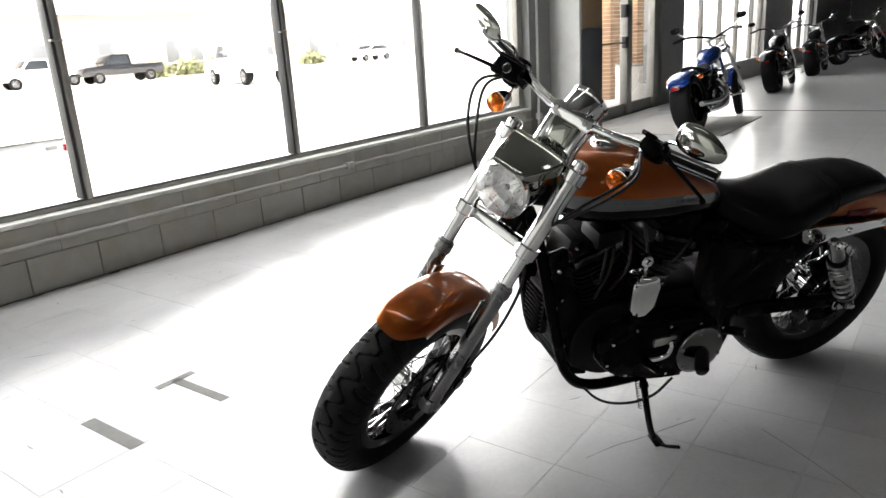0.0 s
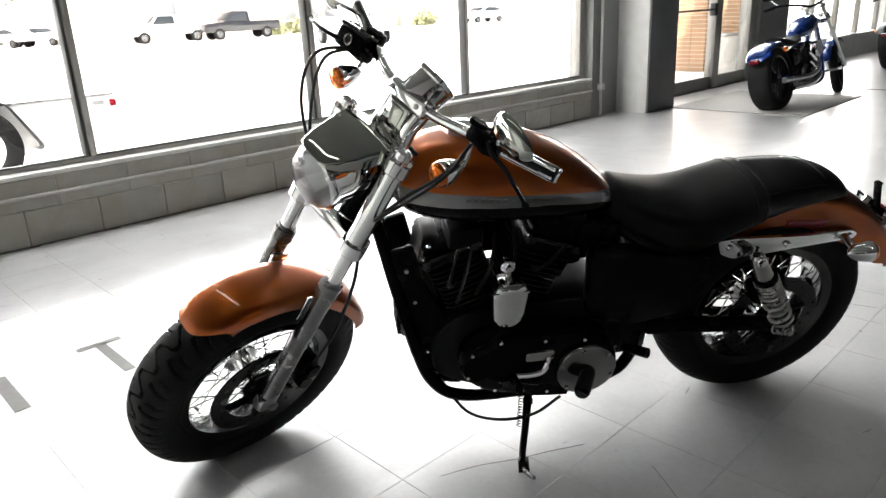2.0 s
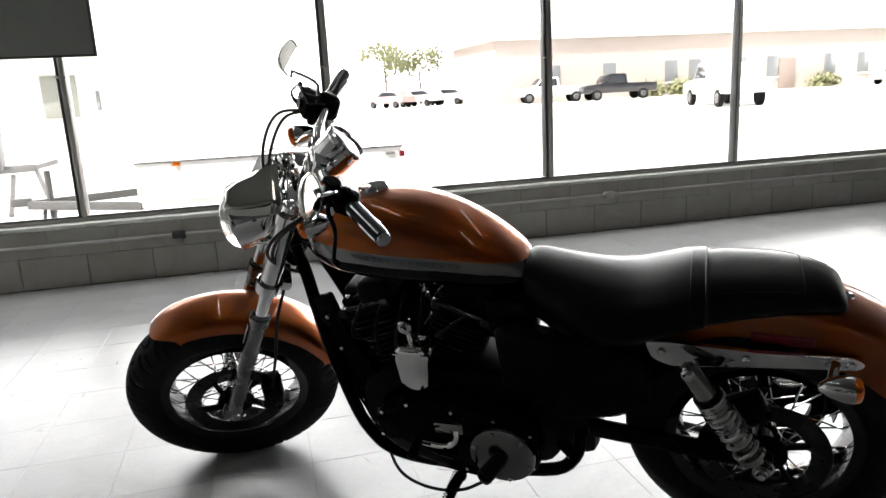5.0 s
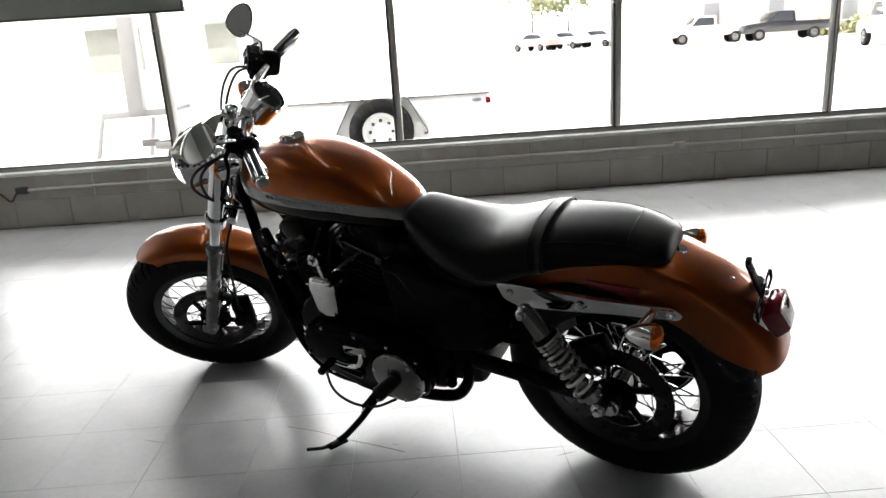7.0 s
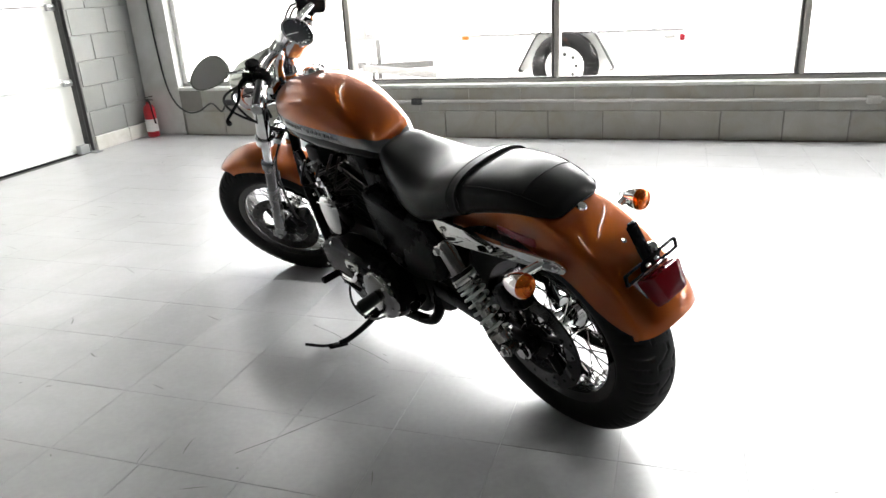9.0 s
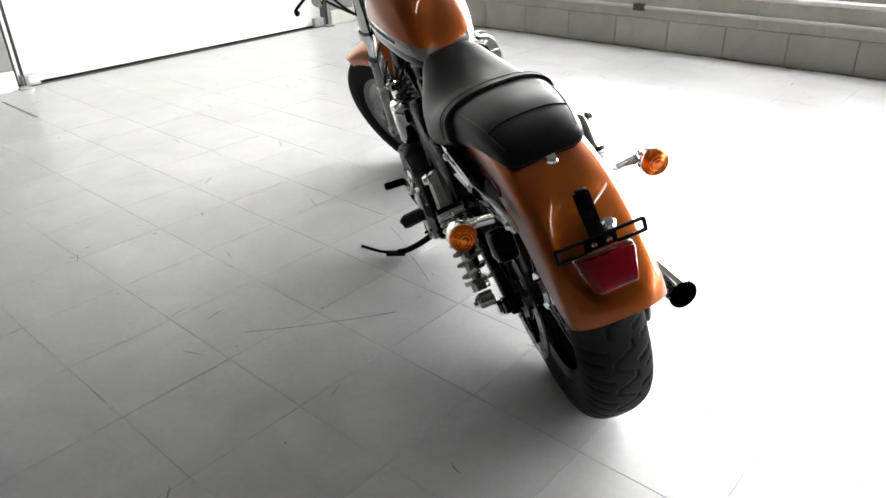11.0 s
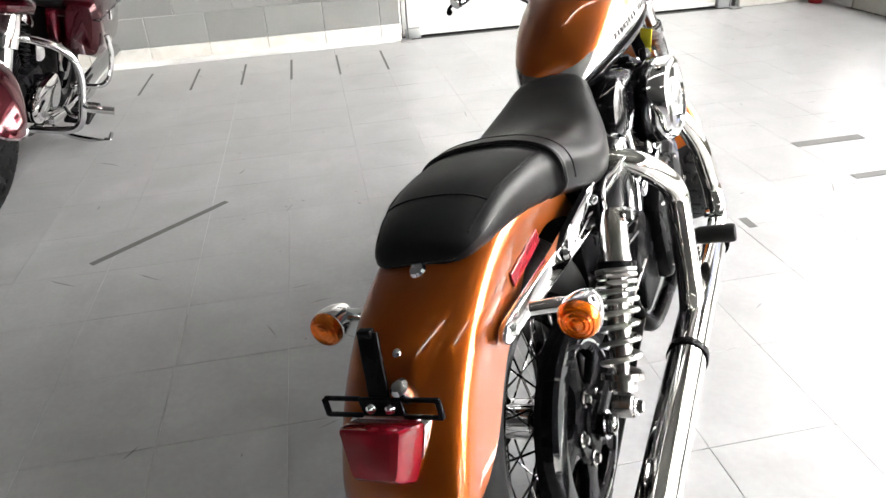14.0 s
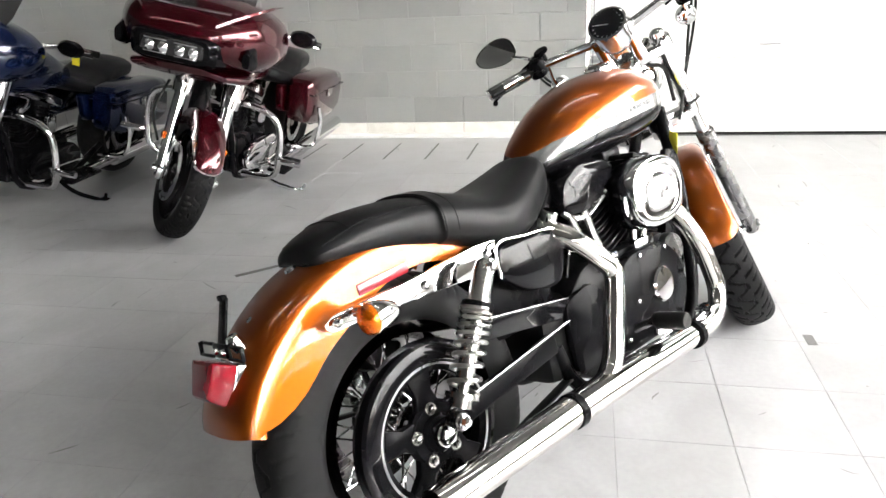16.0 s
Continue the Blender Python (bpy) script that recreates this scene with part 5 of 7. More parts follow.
for k in range(6):
    a = 2 * math.pi * k / 6 + 0.3
    part("bolt", lathe([(0, 0.005), (0.0045, 0.004), (0.006, 0)], 8, along((0.606 + 0.074 * math.cos(a), 0.203, 0.303 + 0.074 * math.sin(a)), (0, 1, 0))), STEEL, prim)
part("inspection_cover", moved(merge(box((0, 0, 0), (0.082, 0.016, 0.034), 0.012)), Matrix.Translation((0.742, 0.188, 0.368))), SMOKED_CHROME, prim, "small chrome inspection cover")
for x, z in ((0.53, 0.265), (0.71, 0.232), (0.86, 0.262), (0.935, 0.32), (0.925, 0.395), (0.85, 0.428), (0.73, 0.418), (0.62, 0.405), (0.53, 0.37)):
    part("bolt", lathe([(0, 0.006), (0.005, 0.005), (0.006, 0)], 8, along((x, 0.186, z), (0, 1, 0))), CHROME, prim)
# cam cover, right
cam_cover = part("cam_cover", prism(rounded([(0.60, 0.235), (0.86, 0.225), (0.955, 0.29), (0.95, 0.40), (0.87, 0.47), (0.70, 0.475), (0.60, 0.41)], 0.045, 4), -0.105, -0.150, 0.016), BLACK_SATIN, bike, "black cam cover")
part("timer_cover", lathe([(0.047, 0.0), (0.047, 0.010), (0.042, 0.015), (0.0, 0.017)], 32, along((0.815, -0.148, 0.360), (0, -1, 0))), CHROME, cam_cover, "round chrome timer cover")
part("oil_pump_cover", lathe([(0.044, 0.0), (0.044, 0.022), (0.038, 0.030), (0.0, 0.032)], 28, along((0.935, -0.110, 0.425), (0, -1, 0))), ALLOY, cam_cover, "grey round oil filter end")
for x, z in ((0.63, 0.27), (0.75, 0.245), (0.89, 0.26), (0.93, 0.36), (0.86, 0.45), (0.74, 0.46), (0.64, 0.42), (0.70, 0.35)):
    part("bolt", lathe([(0, 0.007), (0.006, 0.006), (0.007, 0)], 8, along((x, -0.149, z), (0, -1, 0))), CHROME, cam_cover)
for x0, z0, x1, z1 in ((0.83, 0.46, 0.885, 0.63), (0.79, 0.46, 0.81, 0.62), (0.66, 0.46, 0.60, 0.62), (0.62, 0.46, 0.54, 0.62)):
    part("pushrod_tube", rod((x0, -0.105, z0), (x1, -0.115, z1), 0.0095, 12), CHROME, cam_cover, "chrome pushrod tube")
for x in (0.64, 0.81):
    part("tappet_block", box((x, -0.105, 0.475), (0.09, 0.05, 0.035), 0.006), CHROME, cam_cover, "chrome tappet block")
# air cleaner
def oval(cx, cz, rx, rz, y, k=40, p=2.6):
    return [Vector((cx + rx * math.copysign(abs(math.cos(a)) ** (2 / p), math.cos(a)), y, cz + rz * math.copysign(abs(math.sin(a)) ** (2 / p), math.sin(a)))) for a in [2 * math.pi * j / k for j in range(k)]]


air = part("air_cleaner", loft([oval(0.832, 0.608, 0.118, 0.088, y) for y in (-0.105, -0.125)] + [oval(0.832, 0.608, 0.124, 0.094, y) for y in (-0.128, -0.146)]), BLACK_GLOSS, bike, "oval air cleaner")
part("cover", loft([oval(0.832, 0.608, 0.121, 0.091, -0.146), oval(0.832, 0.608, 0.121, 0.091, -0.176), oval(0.832, 0.608, 0.116, 0.086, -0.186), oval(0.832, 0.608, 0.106, 0.076, -0.191), oval(0.832, 0.608, 0.098, 0.068, -0.190),
                    oval(0.832, 0.608, 0.094, 0.064, -0.184), oval(0.832, 0.608, 0.066, 0.040, -0.184), oval(0.832, 0.608, 0.060, 0.034, -0.188), oval(0.832, 0.608, 0.02, 0.01, -0.189)]), CHROME, air, "polished chrome oval cover")
part("badge_plate", loft([oval(0.832, 0.608, 0.066, 0.040, -0.1835), oval(0.832, 0.608, 0.062, 0.036, -0.1895), oval(0.832, 0.608, 0.02, 0.01, -0.1905)]), mat("satin_silver", (0.62, 0.62, 0.61), 0.32, 1.0, 0.08, 20, 200), air, "satin silver badge plate")
part("emblem", merge(box((0.832, -0.190, 0.608), (0.075, 0.004, 0.016), 0.003), box((0.832, -0.190, 0.608), (0.024, 0.005, 0.040), 0.003)), STEEL, air, "plain emblem bars")
# horn, left
HN = Matrix.Translation((-0.014, 0, -0.018))
horn = part("horn", moved(loft([[Vector((x, y, z)) for x, z in rounded([(0.789 + i, 0.585 - i), (0.805 + i, 0.612 - i), (0.872 - i, 0.612 - i), (0.888 - i, 0.585 - i), (0.882 - i, 0.490 + i), (0.862 - i, 0.468 + i), (0.816 + i, 0.468 + i), (0.796 + i, 0.490 + i)], 0.012)] for y, i in ((0.105, 0.004), (0.150, 0.0), (0.163, 0.003), (0.169, 0.009), (0.172, 0.020))]), HN), CHROME, bike, "chrome horn cover")
part("rib", moved(box((0.838, 0.166, 0.590), (0.092, 0.010, 0.006), 0.002), HN), CHROME, horn)
part("bracket", merge(bar((0.826, 0.13, 0.590), (0.832, 0.13, 0.650), 0.026, 0.012), disc_at((0.833, 0.142, 0.642), (0, 1, 0), 0.019, 0.022), lathe([(0, 0.010), (0.008, 0.009), (0.010, 0.0)], 6, along((0.833, 0.153, 0.642), (0, 1, 0)))), CHROME, horn)

# ---- exhaust ----
PIPE = mat("chrome_pipe", (0.78, 0.77, 0.74), 0.06, 1.0, 0.06, 6, 80, stain=(0.55, 0.42, 0.22), stain_amount=0.12)
exh = part("exhaust", merge(tube([(0.895, -0.085, 0.600), (0.925, -0.150, 0.545), (0.958, -0.190, 0.450), (0.985, -0.202, 0.350), (0.990, -0.207, 0.285), (0.955, -0.212, 0.234), (0.89, -0.214, 0.217), (0.80, -0.215, 0.222)], 0.025, 20, 8)), PIPE, bike, "chrome exhaust system")
part("rear_header", tube([(0.435, -0.080, 0.625), (0.455, -0.160, 0.590), (0.500, -0.195, 0.535), (0.540, -0.204, 0.485), (0.534, -0.206, 0.445), (0.505, -0.209, 0.375), (0.474, -0.212, 0.305), (0.440, -0.214, 0.268), (0.390, -0.217, 0.251), (0.33, -0.219, 0.248)], 0.025, 20, 8), PIPE, exh, "chrome rear header pipe")
part("muffler", tube([(0.84, -0.214, 0.220), (0.60, -0.217, 0.234), (0.36, -0.221, 0.246), (0.12, -0.225, 0.252), (-0.128, -0.229, 0.256)], [0.031, 0.035, 0.036, 0.036, 0.035, 0.034], 24, 5, caps=False), PIPE, exh, "long chrome muffler")
part("muffler_tip", merge(tube([(-0.128, -0.229, 0.256), (-0.10, -0.229, 0.256), (0.02, -0.227, 0.254)], [0.0340, 0.031, 0.030], 24, 1, caps=False), disc_at((0.02, -0.227, 0.254), (1, 0, 0), 0.030, 0.004)), BLACK_SATIN, exh, "dark open end of the muffler")
for x, y, z in ((0.815, -0.2145, 0.222), (0.285, -0.2225, 0.248)):
    part("clamp", tube([(x - 0.010, y, z + 0.0006), (x + 0.010, y, z - 0.0006)], 0.039, 24, 1), BLACK_SATIN, exh, "black clamp ring")
part("header_clamp", disc_at((0.897, -0.09, 0.600), (0.3, -1, -0.3), 0.036, 0.014), CHROME, exh)

# ---- frame and covers ----
for s in (1, -1):
    part("down_tube", tube([(1.165, s * 0.030, 0.800), (1.140, s * 0.050, 0.720), (1.105, s * 0.085, 0.560), (1.060, s * 0.105, 0.365), (1.020, s * 0.112, 0.255), (0.950, s * 0.115, 0.190), (0.80, s * 0.115, 0.172), (0.52, s * 0.115, 0.190), (0.44, s * 0.105, 0.24), (0.42, s * 0.09, 0.33)], 0.0175, 14, 5), BLACK_SATIN, bike, "black frame tube")
    part("seat_rail", tube([(0.56, s * 0.06, 0.70), (0.40, s * 0.105, 0.615), (0.25, s * 0.112, 0.628)], 0.016, 12, 4), BLACK_SATIN, bike)
part("backbone", tube([(1.15, 0, 0.83), (0.90, 0, 0.77), (0.55, 0, 0.71), (0.30, 0, 0.66)], 0.030, 16, 4), BLACK_SATIN, bike)
part("side_cover", prism(rounded([(0.615, 0.665), (0.40, 0.612), (0.262, 0.600), (0.245, 0.50), (0.30, 0.415), (0.46, 0.385), (0.60, 0.43)], 0.04, 4), 0.085, 0.140, 0.018), BLACK_SATIN, bike, "black side cover")
oil = part("oil_tank", prism(rounded([(0.245, 0.625), (0.40, 0.618), (0.440, 0.610), (0.466, 0.565), (0.440, 0.497), (0.407, 0.484), (0.314, 0.505), (0.244, 0.552)], 0.022, 4), -0.085, -0.150, 0.015), BLACK_GLOSS, bike, "glossy black oil tank with chrome trim")
part("trim", tube([(0.236, -0.149, 0.560), (0.245, -0.149, 0.630), (0.33, -0.150, 0.627), (0.435, -0.150, 0.614), (0.470, -0.150, 0.565), (0.442, -0.150, 0.495)], 0.0035, 8, 5), CHROME, oil, "chrome edge trim")
part("filler", disc_at((0.455, -0.125, 0.640), (0.2, -0.5, 1), 0.020, 0.03), CHROME, oil, "chrome oil filler cap")
rocker = part("rocker_box", prism(rounded([(0.512, 0.640), (0.530, 0.700), (0.607, 0.738), (0.727, 0.726), (0.762, 0.698), (0.712, 0.652), (0.617, 0.609), (0.552, 0.612)], 0.030, 5), -0.03, -0.125, 0.024), BLACK_GLOSS, bike, "glossy black rocker box with a polished edge")
part("edge", tube([(0.520, -0.112, 0.632), (0.555, -0.114, 0.610), (0.618, -0.114, 0.606), (0.700, -0.114, 0.643)], 0.0075, 10, 5), STEEL, rocker, "polished lower edge")
part("ignition_module", box((0.575, 0.035, 0.650), (0.12, 0.12, 0.10), 0.012), BLACK_SATIN, bike, "black ignition module under the tank")
part("battery_box", box((0.36, 0.0, 0.50), (0.22, 0.17, 0.20), 0.02), BLACK_SATIN, bike)
part("gearbox", box((0.48, 0.0, 0.34), (0.20, 0.20, 0.20), 0.03), FIN, bike)
part("sprocket_cover", prism(rounded([(0.45, 0.24), (0.60, 0.24), (0.62, 0.40), (0.56, 0.45), (0.45, 0.43)], 0.03), -0.10, -0.122, 0.01), BLACK_SATIN, bike, "black sprocket cover")
regulator = part("voltage_regulator", box((1.005, 0.0, 0.34), (0.055, 0.165, 0.18), 0.008), RUBBER_PART, bike, "black finned voltage regulator")
for k in range(7):
    part("fin", box((1.038, 0.0, 0.28 + 0.02 * k), (0.016, 0.128, 0.006), 0.002), RUBBER_PART, regulator)
for sd in (1, -1):
    mount = part("engine_mount_plate", prism(rounded([(0.93, 0.205), (1.01, 0.225), (1.050, 0.36), (1.092, 0.55), (1.118, 0.675), (1.06, 0.690), (1.03, 0.56), (0.985, 0.47), (0.96, 0.36)], 0.012), sd * 0.070, sd * 0.090, 0.004), BLACK_SATIN, bike, "black front engine mount")
    for x, z in ((1.005, 0.262), (1.030, 0.345), (1.060, 0.52), (1.080, 0.62)):
        part("bolt", lathe([(0, 0.008), (0.006, 0.007), (0.009, 0.0)], 6, along((x, sd * 0.090, z), (0, sd, 0))), SHOCK, mount)
cooler = part("oil_cooler", box((1.082, 0.0, 0.445), (0.022, 0.100, 0.150), 0.005), RUBBER_PART, bike, "black finned oil cooler before the down tubes")
for k in range(9):
    part("fin", box((1.097, 0.0, 0.380 + 0.016 * k), (0.014, 0.094, 0.005), 0.0015), BLACK_SATIN, cooler)
for sd in (1, -1):
    part("bracket", box((1.068, sd * 0.050, 0.455), (0.040, 0.006, 0.060), 0.002), BLACK_SATIN, cooler)
part("horn_bracket", merge(box((1.03, 0.0, 0.56), (0.070, 0.115, 0.26), 0.014, pose(0, 0, 0, 0, -13, 0)), rod((1.02, -0.055, 0.50), (1.02, 0.055, 0.50), 0.026, 14), rod((1.045, -0.045, 0.60), (1.045, 0.045, 0.60), 0.018, 14)), RUBBER_PART, bike)
part("carburettor", box((0.675, 0.0, 0.655), (0.13, 0.17, 0.16), 0.02), BLACK_SATIN, bike)
part("engine_mount", box((0.93, 0.0, 0.50), (0.12, 0.13, 0.10), 0.015), BLACK_SATIN, bike)
part("ignition_coil", box((0.93, 0.05, 0.70), (0.09, 0.10, 0.06), 0.012), FIN, bike)
for k in range(3):
    part("hose", tube([(0.95 - 0.05 * k, 0.09, 0.50 + 0.02 * (k % 3)), (0.93 - 0.06 * k, 0.115, 0.62), (0.90 - 0.05 * k, 0.07, 0.70)], 0.005, 8, 4), RUBBER_PART, bike, "black rubber hose")
part("shift_linkage", tube([(0.822, 0.205, 0.325), (0.775, 0.206, 0.320), (0.738, 0.204, 0.324), (0.722, 0.198, 0.345), (0.722, 0.190, 0.363)], 0.0085, 10, 4), CHROME, bike)
part("passenger_peg", tube([(0.47, 0.125, 0.300), (0.45, 0.15, 0.310), (0.425, 0.185, 0.322)], [0.012, 0.015, 0.015], 12, 4), BLACK_SATIN, bike, "black folded passenger peg")
for s in (1, -1):
    x, z, far = (0.640, 0.285, 0.262) if s > 0 else (0.68, 0.310, 0.286)
    back = 0.040 if s > 0 else 0.0
    peg = part("foot_peg", tube([(x - back, s * 0.200, z + back * 0.6), (x - back * 0.8, s * 0.212, z + back * 0.5), (x - back * 0.05, s * (far - 0.004), z), (x, s * far, z)], [0.016, 0.021, 0.022, 0.016], 14, 2), RUBBER_PART, bike, "black rubber foot peg")
    part("peg_mount", merge(rod((x - 0.02 - back, s * 0.13, z - 0.03), (x - back, s * 0.203, z + back * 0.6), 0.010, 10), disc_at((x - back, s * 0.201, z + back * 0.6), (0, 1, 0), 0.016, 0.010)), ALLOY, peg)
part("brake_pedal", merge(tube([(0.70, -0.185, 0.27), (0.80, -0.20, 0.235), (0.90, -0.205, 0.25)], 0.008, 8, 4), box((0.91, -0.215, 0.262), (0.05, 0.05, 0.014), 0.005)), CHROME, bike)
part("shift_lever", merge(tube([(0.74, 0.195, 0.275), (0.79, 0.205, 0.30), (0.825, 0.207, 0.330)], 0.007, 8, 4), tube([(0.825, 0.205, 0.330), (0.822, 0.215, 0.332), (0.818, 0.272, 0.338), (0.818, 0.276, 0.338)], [0.008, 0.0125, 0.0125, 0.009], 12, 1)), BLACK_SATIN, bike)
stand = part("side_stand", merge(tube([(0.735, 0.105, 0.185), (0.748, 0.150, 0.160), (0.772, 0.215, 0.124), (0.795, 0.275, 0.102), (0.806, 0.312, 0.101)], [0.013, 0.012, 0.0105, 0.010, 0.010], 12, 4), bar((0.797, 0.290, 0.092), (0.812, 0.350, 0.110), 0.030, 0.008, (0, -0.28, 1), 0.002),
                                 tube([(0.811, 0.340, 0.110), (0.812, 0.372, 0.130), (0.811, 0.419, 0.172)], 0.0055, 10, 4), disc_at((0.748, 0.150, 0.160), (0.3, 1, -0.5), 0.015, 0.02), bar((0.755, 0.150, 0.170), (0.775, 0.205, 0.150), 0.012, 0.008)), BLACK_SATIN, bike, "black side stand resting on the floor")
part("return_spring", helix((0.760, 0.115, 0.180), (0.05, 0.16, -0.11), 0.006, 0.11, 14, 0.0013, 5, 8), BLACK_SATIN, stand)
part("cable", tube([(0.99, 0.09, 0.23), (0.93, 0.16, 0.165), (0.84, 0.19, 0.145), (0.74, 0.19, 0.150), (0.66, 0.17, 0.185)], 0.0045, 8, 6), RUBBER_PART, bike, "black control cable")

# stripe lettering stands as plain bars
rows_t = resample(TANK, 4)
letters = [0.936 - 0.0175 * k for k in range(6)] + [0.827] + [0.809 - 0.0182 * k for k in range(8)]
for k, x in enumerate(letters):
    ring = tank_ring(*[float(np.interp(x, [r[0] for r in reversed(rows_t)], [r[c] for r in reversed(rows_t)])) if c else x for c in range(5)])
    zm = float(np.interp(x, [0.66, 0.80, 0.932], [0.799, 0.819, 0.834]))
    half = ring[:len(ring) // 2 + 1]
    ys = [float(np.interp(-z, [-p.z for p in half], [p.y for p in half])) for z in (zm + 0.006, zm - 0.006)]
    tilt = math.degrees(math.atan2(ys[0] - ys[1], 0.012))
    turn = float(np.interp(x, [0.60, 0.70, 0.80, 0.90, 0.97], [10, 6, 3, 0, -3]))
    w = 0.006 if k == 6 else (0.0135, 0.0115, 0.0125)[k % 3]
    for s in (1, -1):
        part("stripe_bar", moved(box((0, 0, 0), (w, 0.002, 0.004 if k == 6 else 0.0115), 0.0004, seg=1), Matrix.Translation((x, s * (0.5 * (ys[0] + ys[1]) + 0.0004), zm)) @ pose(0, 0, 0, -s * tilt, -8, s * turn)), GRAPHITE, tank, "plain dark bar on the stripe")

# ---- front end (steering frame) ----
def fpart(name, geo, mats, parent=bike, label="", angle=35):
    return part(name, moved(geo, FRONT), mats, parent, label, angle)


H, O = 0.108, 0.066
for s in (1, -1):
    leg = fpart("fork_leg", merge(rod((O, s * H, -0.10), (O, s * H, 0.30), 0.0195, 20), tube([(O, s * H, 0.02), (O, s * H, 0.07), (O, s * H, 0.27)], [0.0255, 0.0255, 0.0255], 20, 1)), CHROME, bike, "chrome fork tube")
    fpart("slider", tube([(O, s * H, -0.090), (O, s * H, -0.105), (O, s * H, -0.44), (O, s * H, -0.475), (O, s * H, -0.505)], [0.0260, 0.0240, 0.0235, 0.0245, 0.021], 20, 2), ALLOY, leg, "grey alloy fork slider")
    fpart("dust_seal", merge(rod((O, s * H, -0.098), (O, s * H, -0.068), 0.0285, 20), rod((O, s * H, -0.068), (O, s * H, -0.060), 0.024, 20)), ALLOY, leg)
    fpart("axle_clamp", merge(box((O + 0.006, s * H, -0.482), (0.05, 0.042, 0.045), 0.012), disc_at((O - 0.006, s * (H + 0.024), -0.480), (0, 1, 0), 0.013, 0.014)), ALLOY, leg)
    fpart("fork_cap", lathe([(0.0, 0.020), (0.012, 0.019), (0.021, 0.012), (0.022, 0.0)], 20, Matrix.Translation((O, s * H, 0.30))), CHROME, leg)
    fpart("fender_bracket", box((O - 0.0, s * (H - 0.024), -0.17), (0.05, 0.008, 0.07), 0.003), CHROME, leg)
for z, r in ((0.045, 0.034), (0.275, 0.032)):
    fpart("triple_clamp", merge(disc_at((O, H, z), (0, 0, 1), r, 0.035), disc_at((O, -H, z), (0, 0, 1), r, 0.035), box((O * 0.55, 0, z), (0.062, 2 * H, 0.030), 0.008), disc_at((0, 0, z), (0, 0, 1), 0.034, 0.034)), CHROME, bike)
part("steering_head", rod(UX * 1.416 + AX * 0.04, UX * 1.416 + AX * 0.28, 0.030, 20), BLACK_SATIN, bike)
fpart("front_axle", merge(rod((0.060, -0.125, -0.478), (0.060, 0.125, -0.478), 0.011, 14)), CHROME)
fpart("front_caliper", merge(box((-0.035, 0.082, -0.400), (0.060, 0.062, 0.105), 0.014, pose(0, 0, 0, 0, 20, 0)), disc_at((-0.040, 0.118, -0.385), (0, 1, 0), 0.022, 0.01), disc_at((-0.030, 0.118, -0.425), (0, 1, 0), 0.022, 0.01)), BLACK_SATIN, bike, "black front brake caliper")

# headlight: looks level and ahead
HD = Matrix.Translation((0.100, 0.0, 0.196)) @ pose(0, 0, 0, 0, 90 + RAKE, 0)     # z ahead
hl = fpart("headlight", lathe([(0.0, -0.075), (0.030, -0.072), (0.055, -0.055), (0.068, -0.025), (0.073, 0.02), (0.0745, 0.055), (0.077, 0.060), (0.077, 0.076), (0.072, 0.080)], 40, HD, caps=False), CHROME, bike, "round chrome headlight")
rnd = random.Random(3)
vs, fs_ = lathe([(0.070, 0.074), (0.064, 0.055), (0.052, 0.034), (0.035, 0.018), (0.016, 0.010), (0.0, 0.009)], 20, HD, caps=False)
fpart("reflector", ([Vector(v) + Vector((rnd.gauss(0, 1), rnd.gauss(0, 1), rnd.gauss(0, 1))) * 0.0016 for v in vs], fs_), FACET, hl, "faceted polished reflector", 3)
fpart("bulb", lathe([(0.0, 0.052), (0.008, 0.048), (0.009, 0.01)], 16, HD), CLEAR, hl)
fpart("lens", lathe([(0.0725, 0.077), (0.070, 0.086), (0.062, 0.098), (0.048, 0.107), (0.028, 0.113), (0.0, 0.115)], 40, HD, caps=False), HEAD_LENS, hl, "clear glass headlight lens")
rows = []
for zz, wd, dp, lip in ((0.219, 0.030, 0.208, 0.003), (0.227, 0.047, 0.204, 0.010), (0.246, 0.060, 0.180, 0.024), (0.268, 0.071, 0.146, 0.031), (0.289, 0.081, 0.113, 0.034), (0.299, 0.083, 0.097, 0.034), (0.301, 0.080, 0.088, 0.030)):
    rows.append([(dp, wd * q, zz - lip * drop) for q, drop in ((-1.03, 1.0), (-1.02, 0.5), (-1.0, 0.18), (-0.94, 0.03), (-0.5, -0.02), (0, -0.05), (0.5, -0.02), (0.94, 0.03), (1.0, 0.18), (1.02, 0.5), (1.03, 1.0))])
fpart("headlight_visor", sheet(rows, 0.003), SMOKED_CHROME, bike, "smoked chrome headlight visor")
# risers, clamp, gauge
for s in (1, -1):
    fpart("riser", tube([(0.01, s * 0.045, 0.285), (0.012, s * 0.045, 0.33), (0.0, s * 0.045, 0.385)], [0.022, 0.019, 0.021], 16, 4), CHROME, bike, "chrome handlebar riser")
cover = fpart("riser_cover", merge(box((0.026, 0, 0.335), (0.016, 0.074, 0.090), 0.007), box((0.033, 0, 0.338), (0.008, 0.052, 0.066), 0.004)), SMOKED_CHROME, bike, "smoked chrome cover between the risers")
for sy in (-0.045, 0.045):
    fpart("bolt", disc_at((0.031, sy, 0.396), (1, 0, 0), 0.007, 0.005, 0.001, 6), SHOCK, cover)
fpart("bar_clamp", merge(box((0.004, 0, 0.395), (0.052, 0.135, 0.044), 0.014)), CHROME, bike, "chrome handlebar clamp")
GA = Matrix.Translation((-0.025, -0.004, 0.403)) @ pose(0, 0, 0, 0, -27, 0)
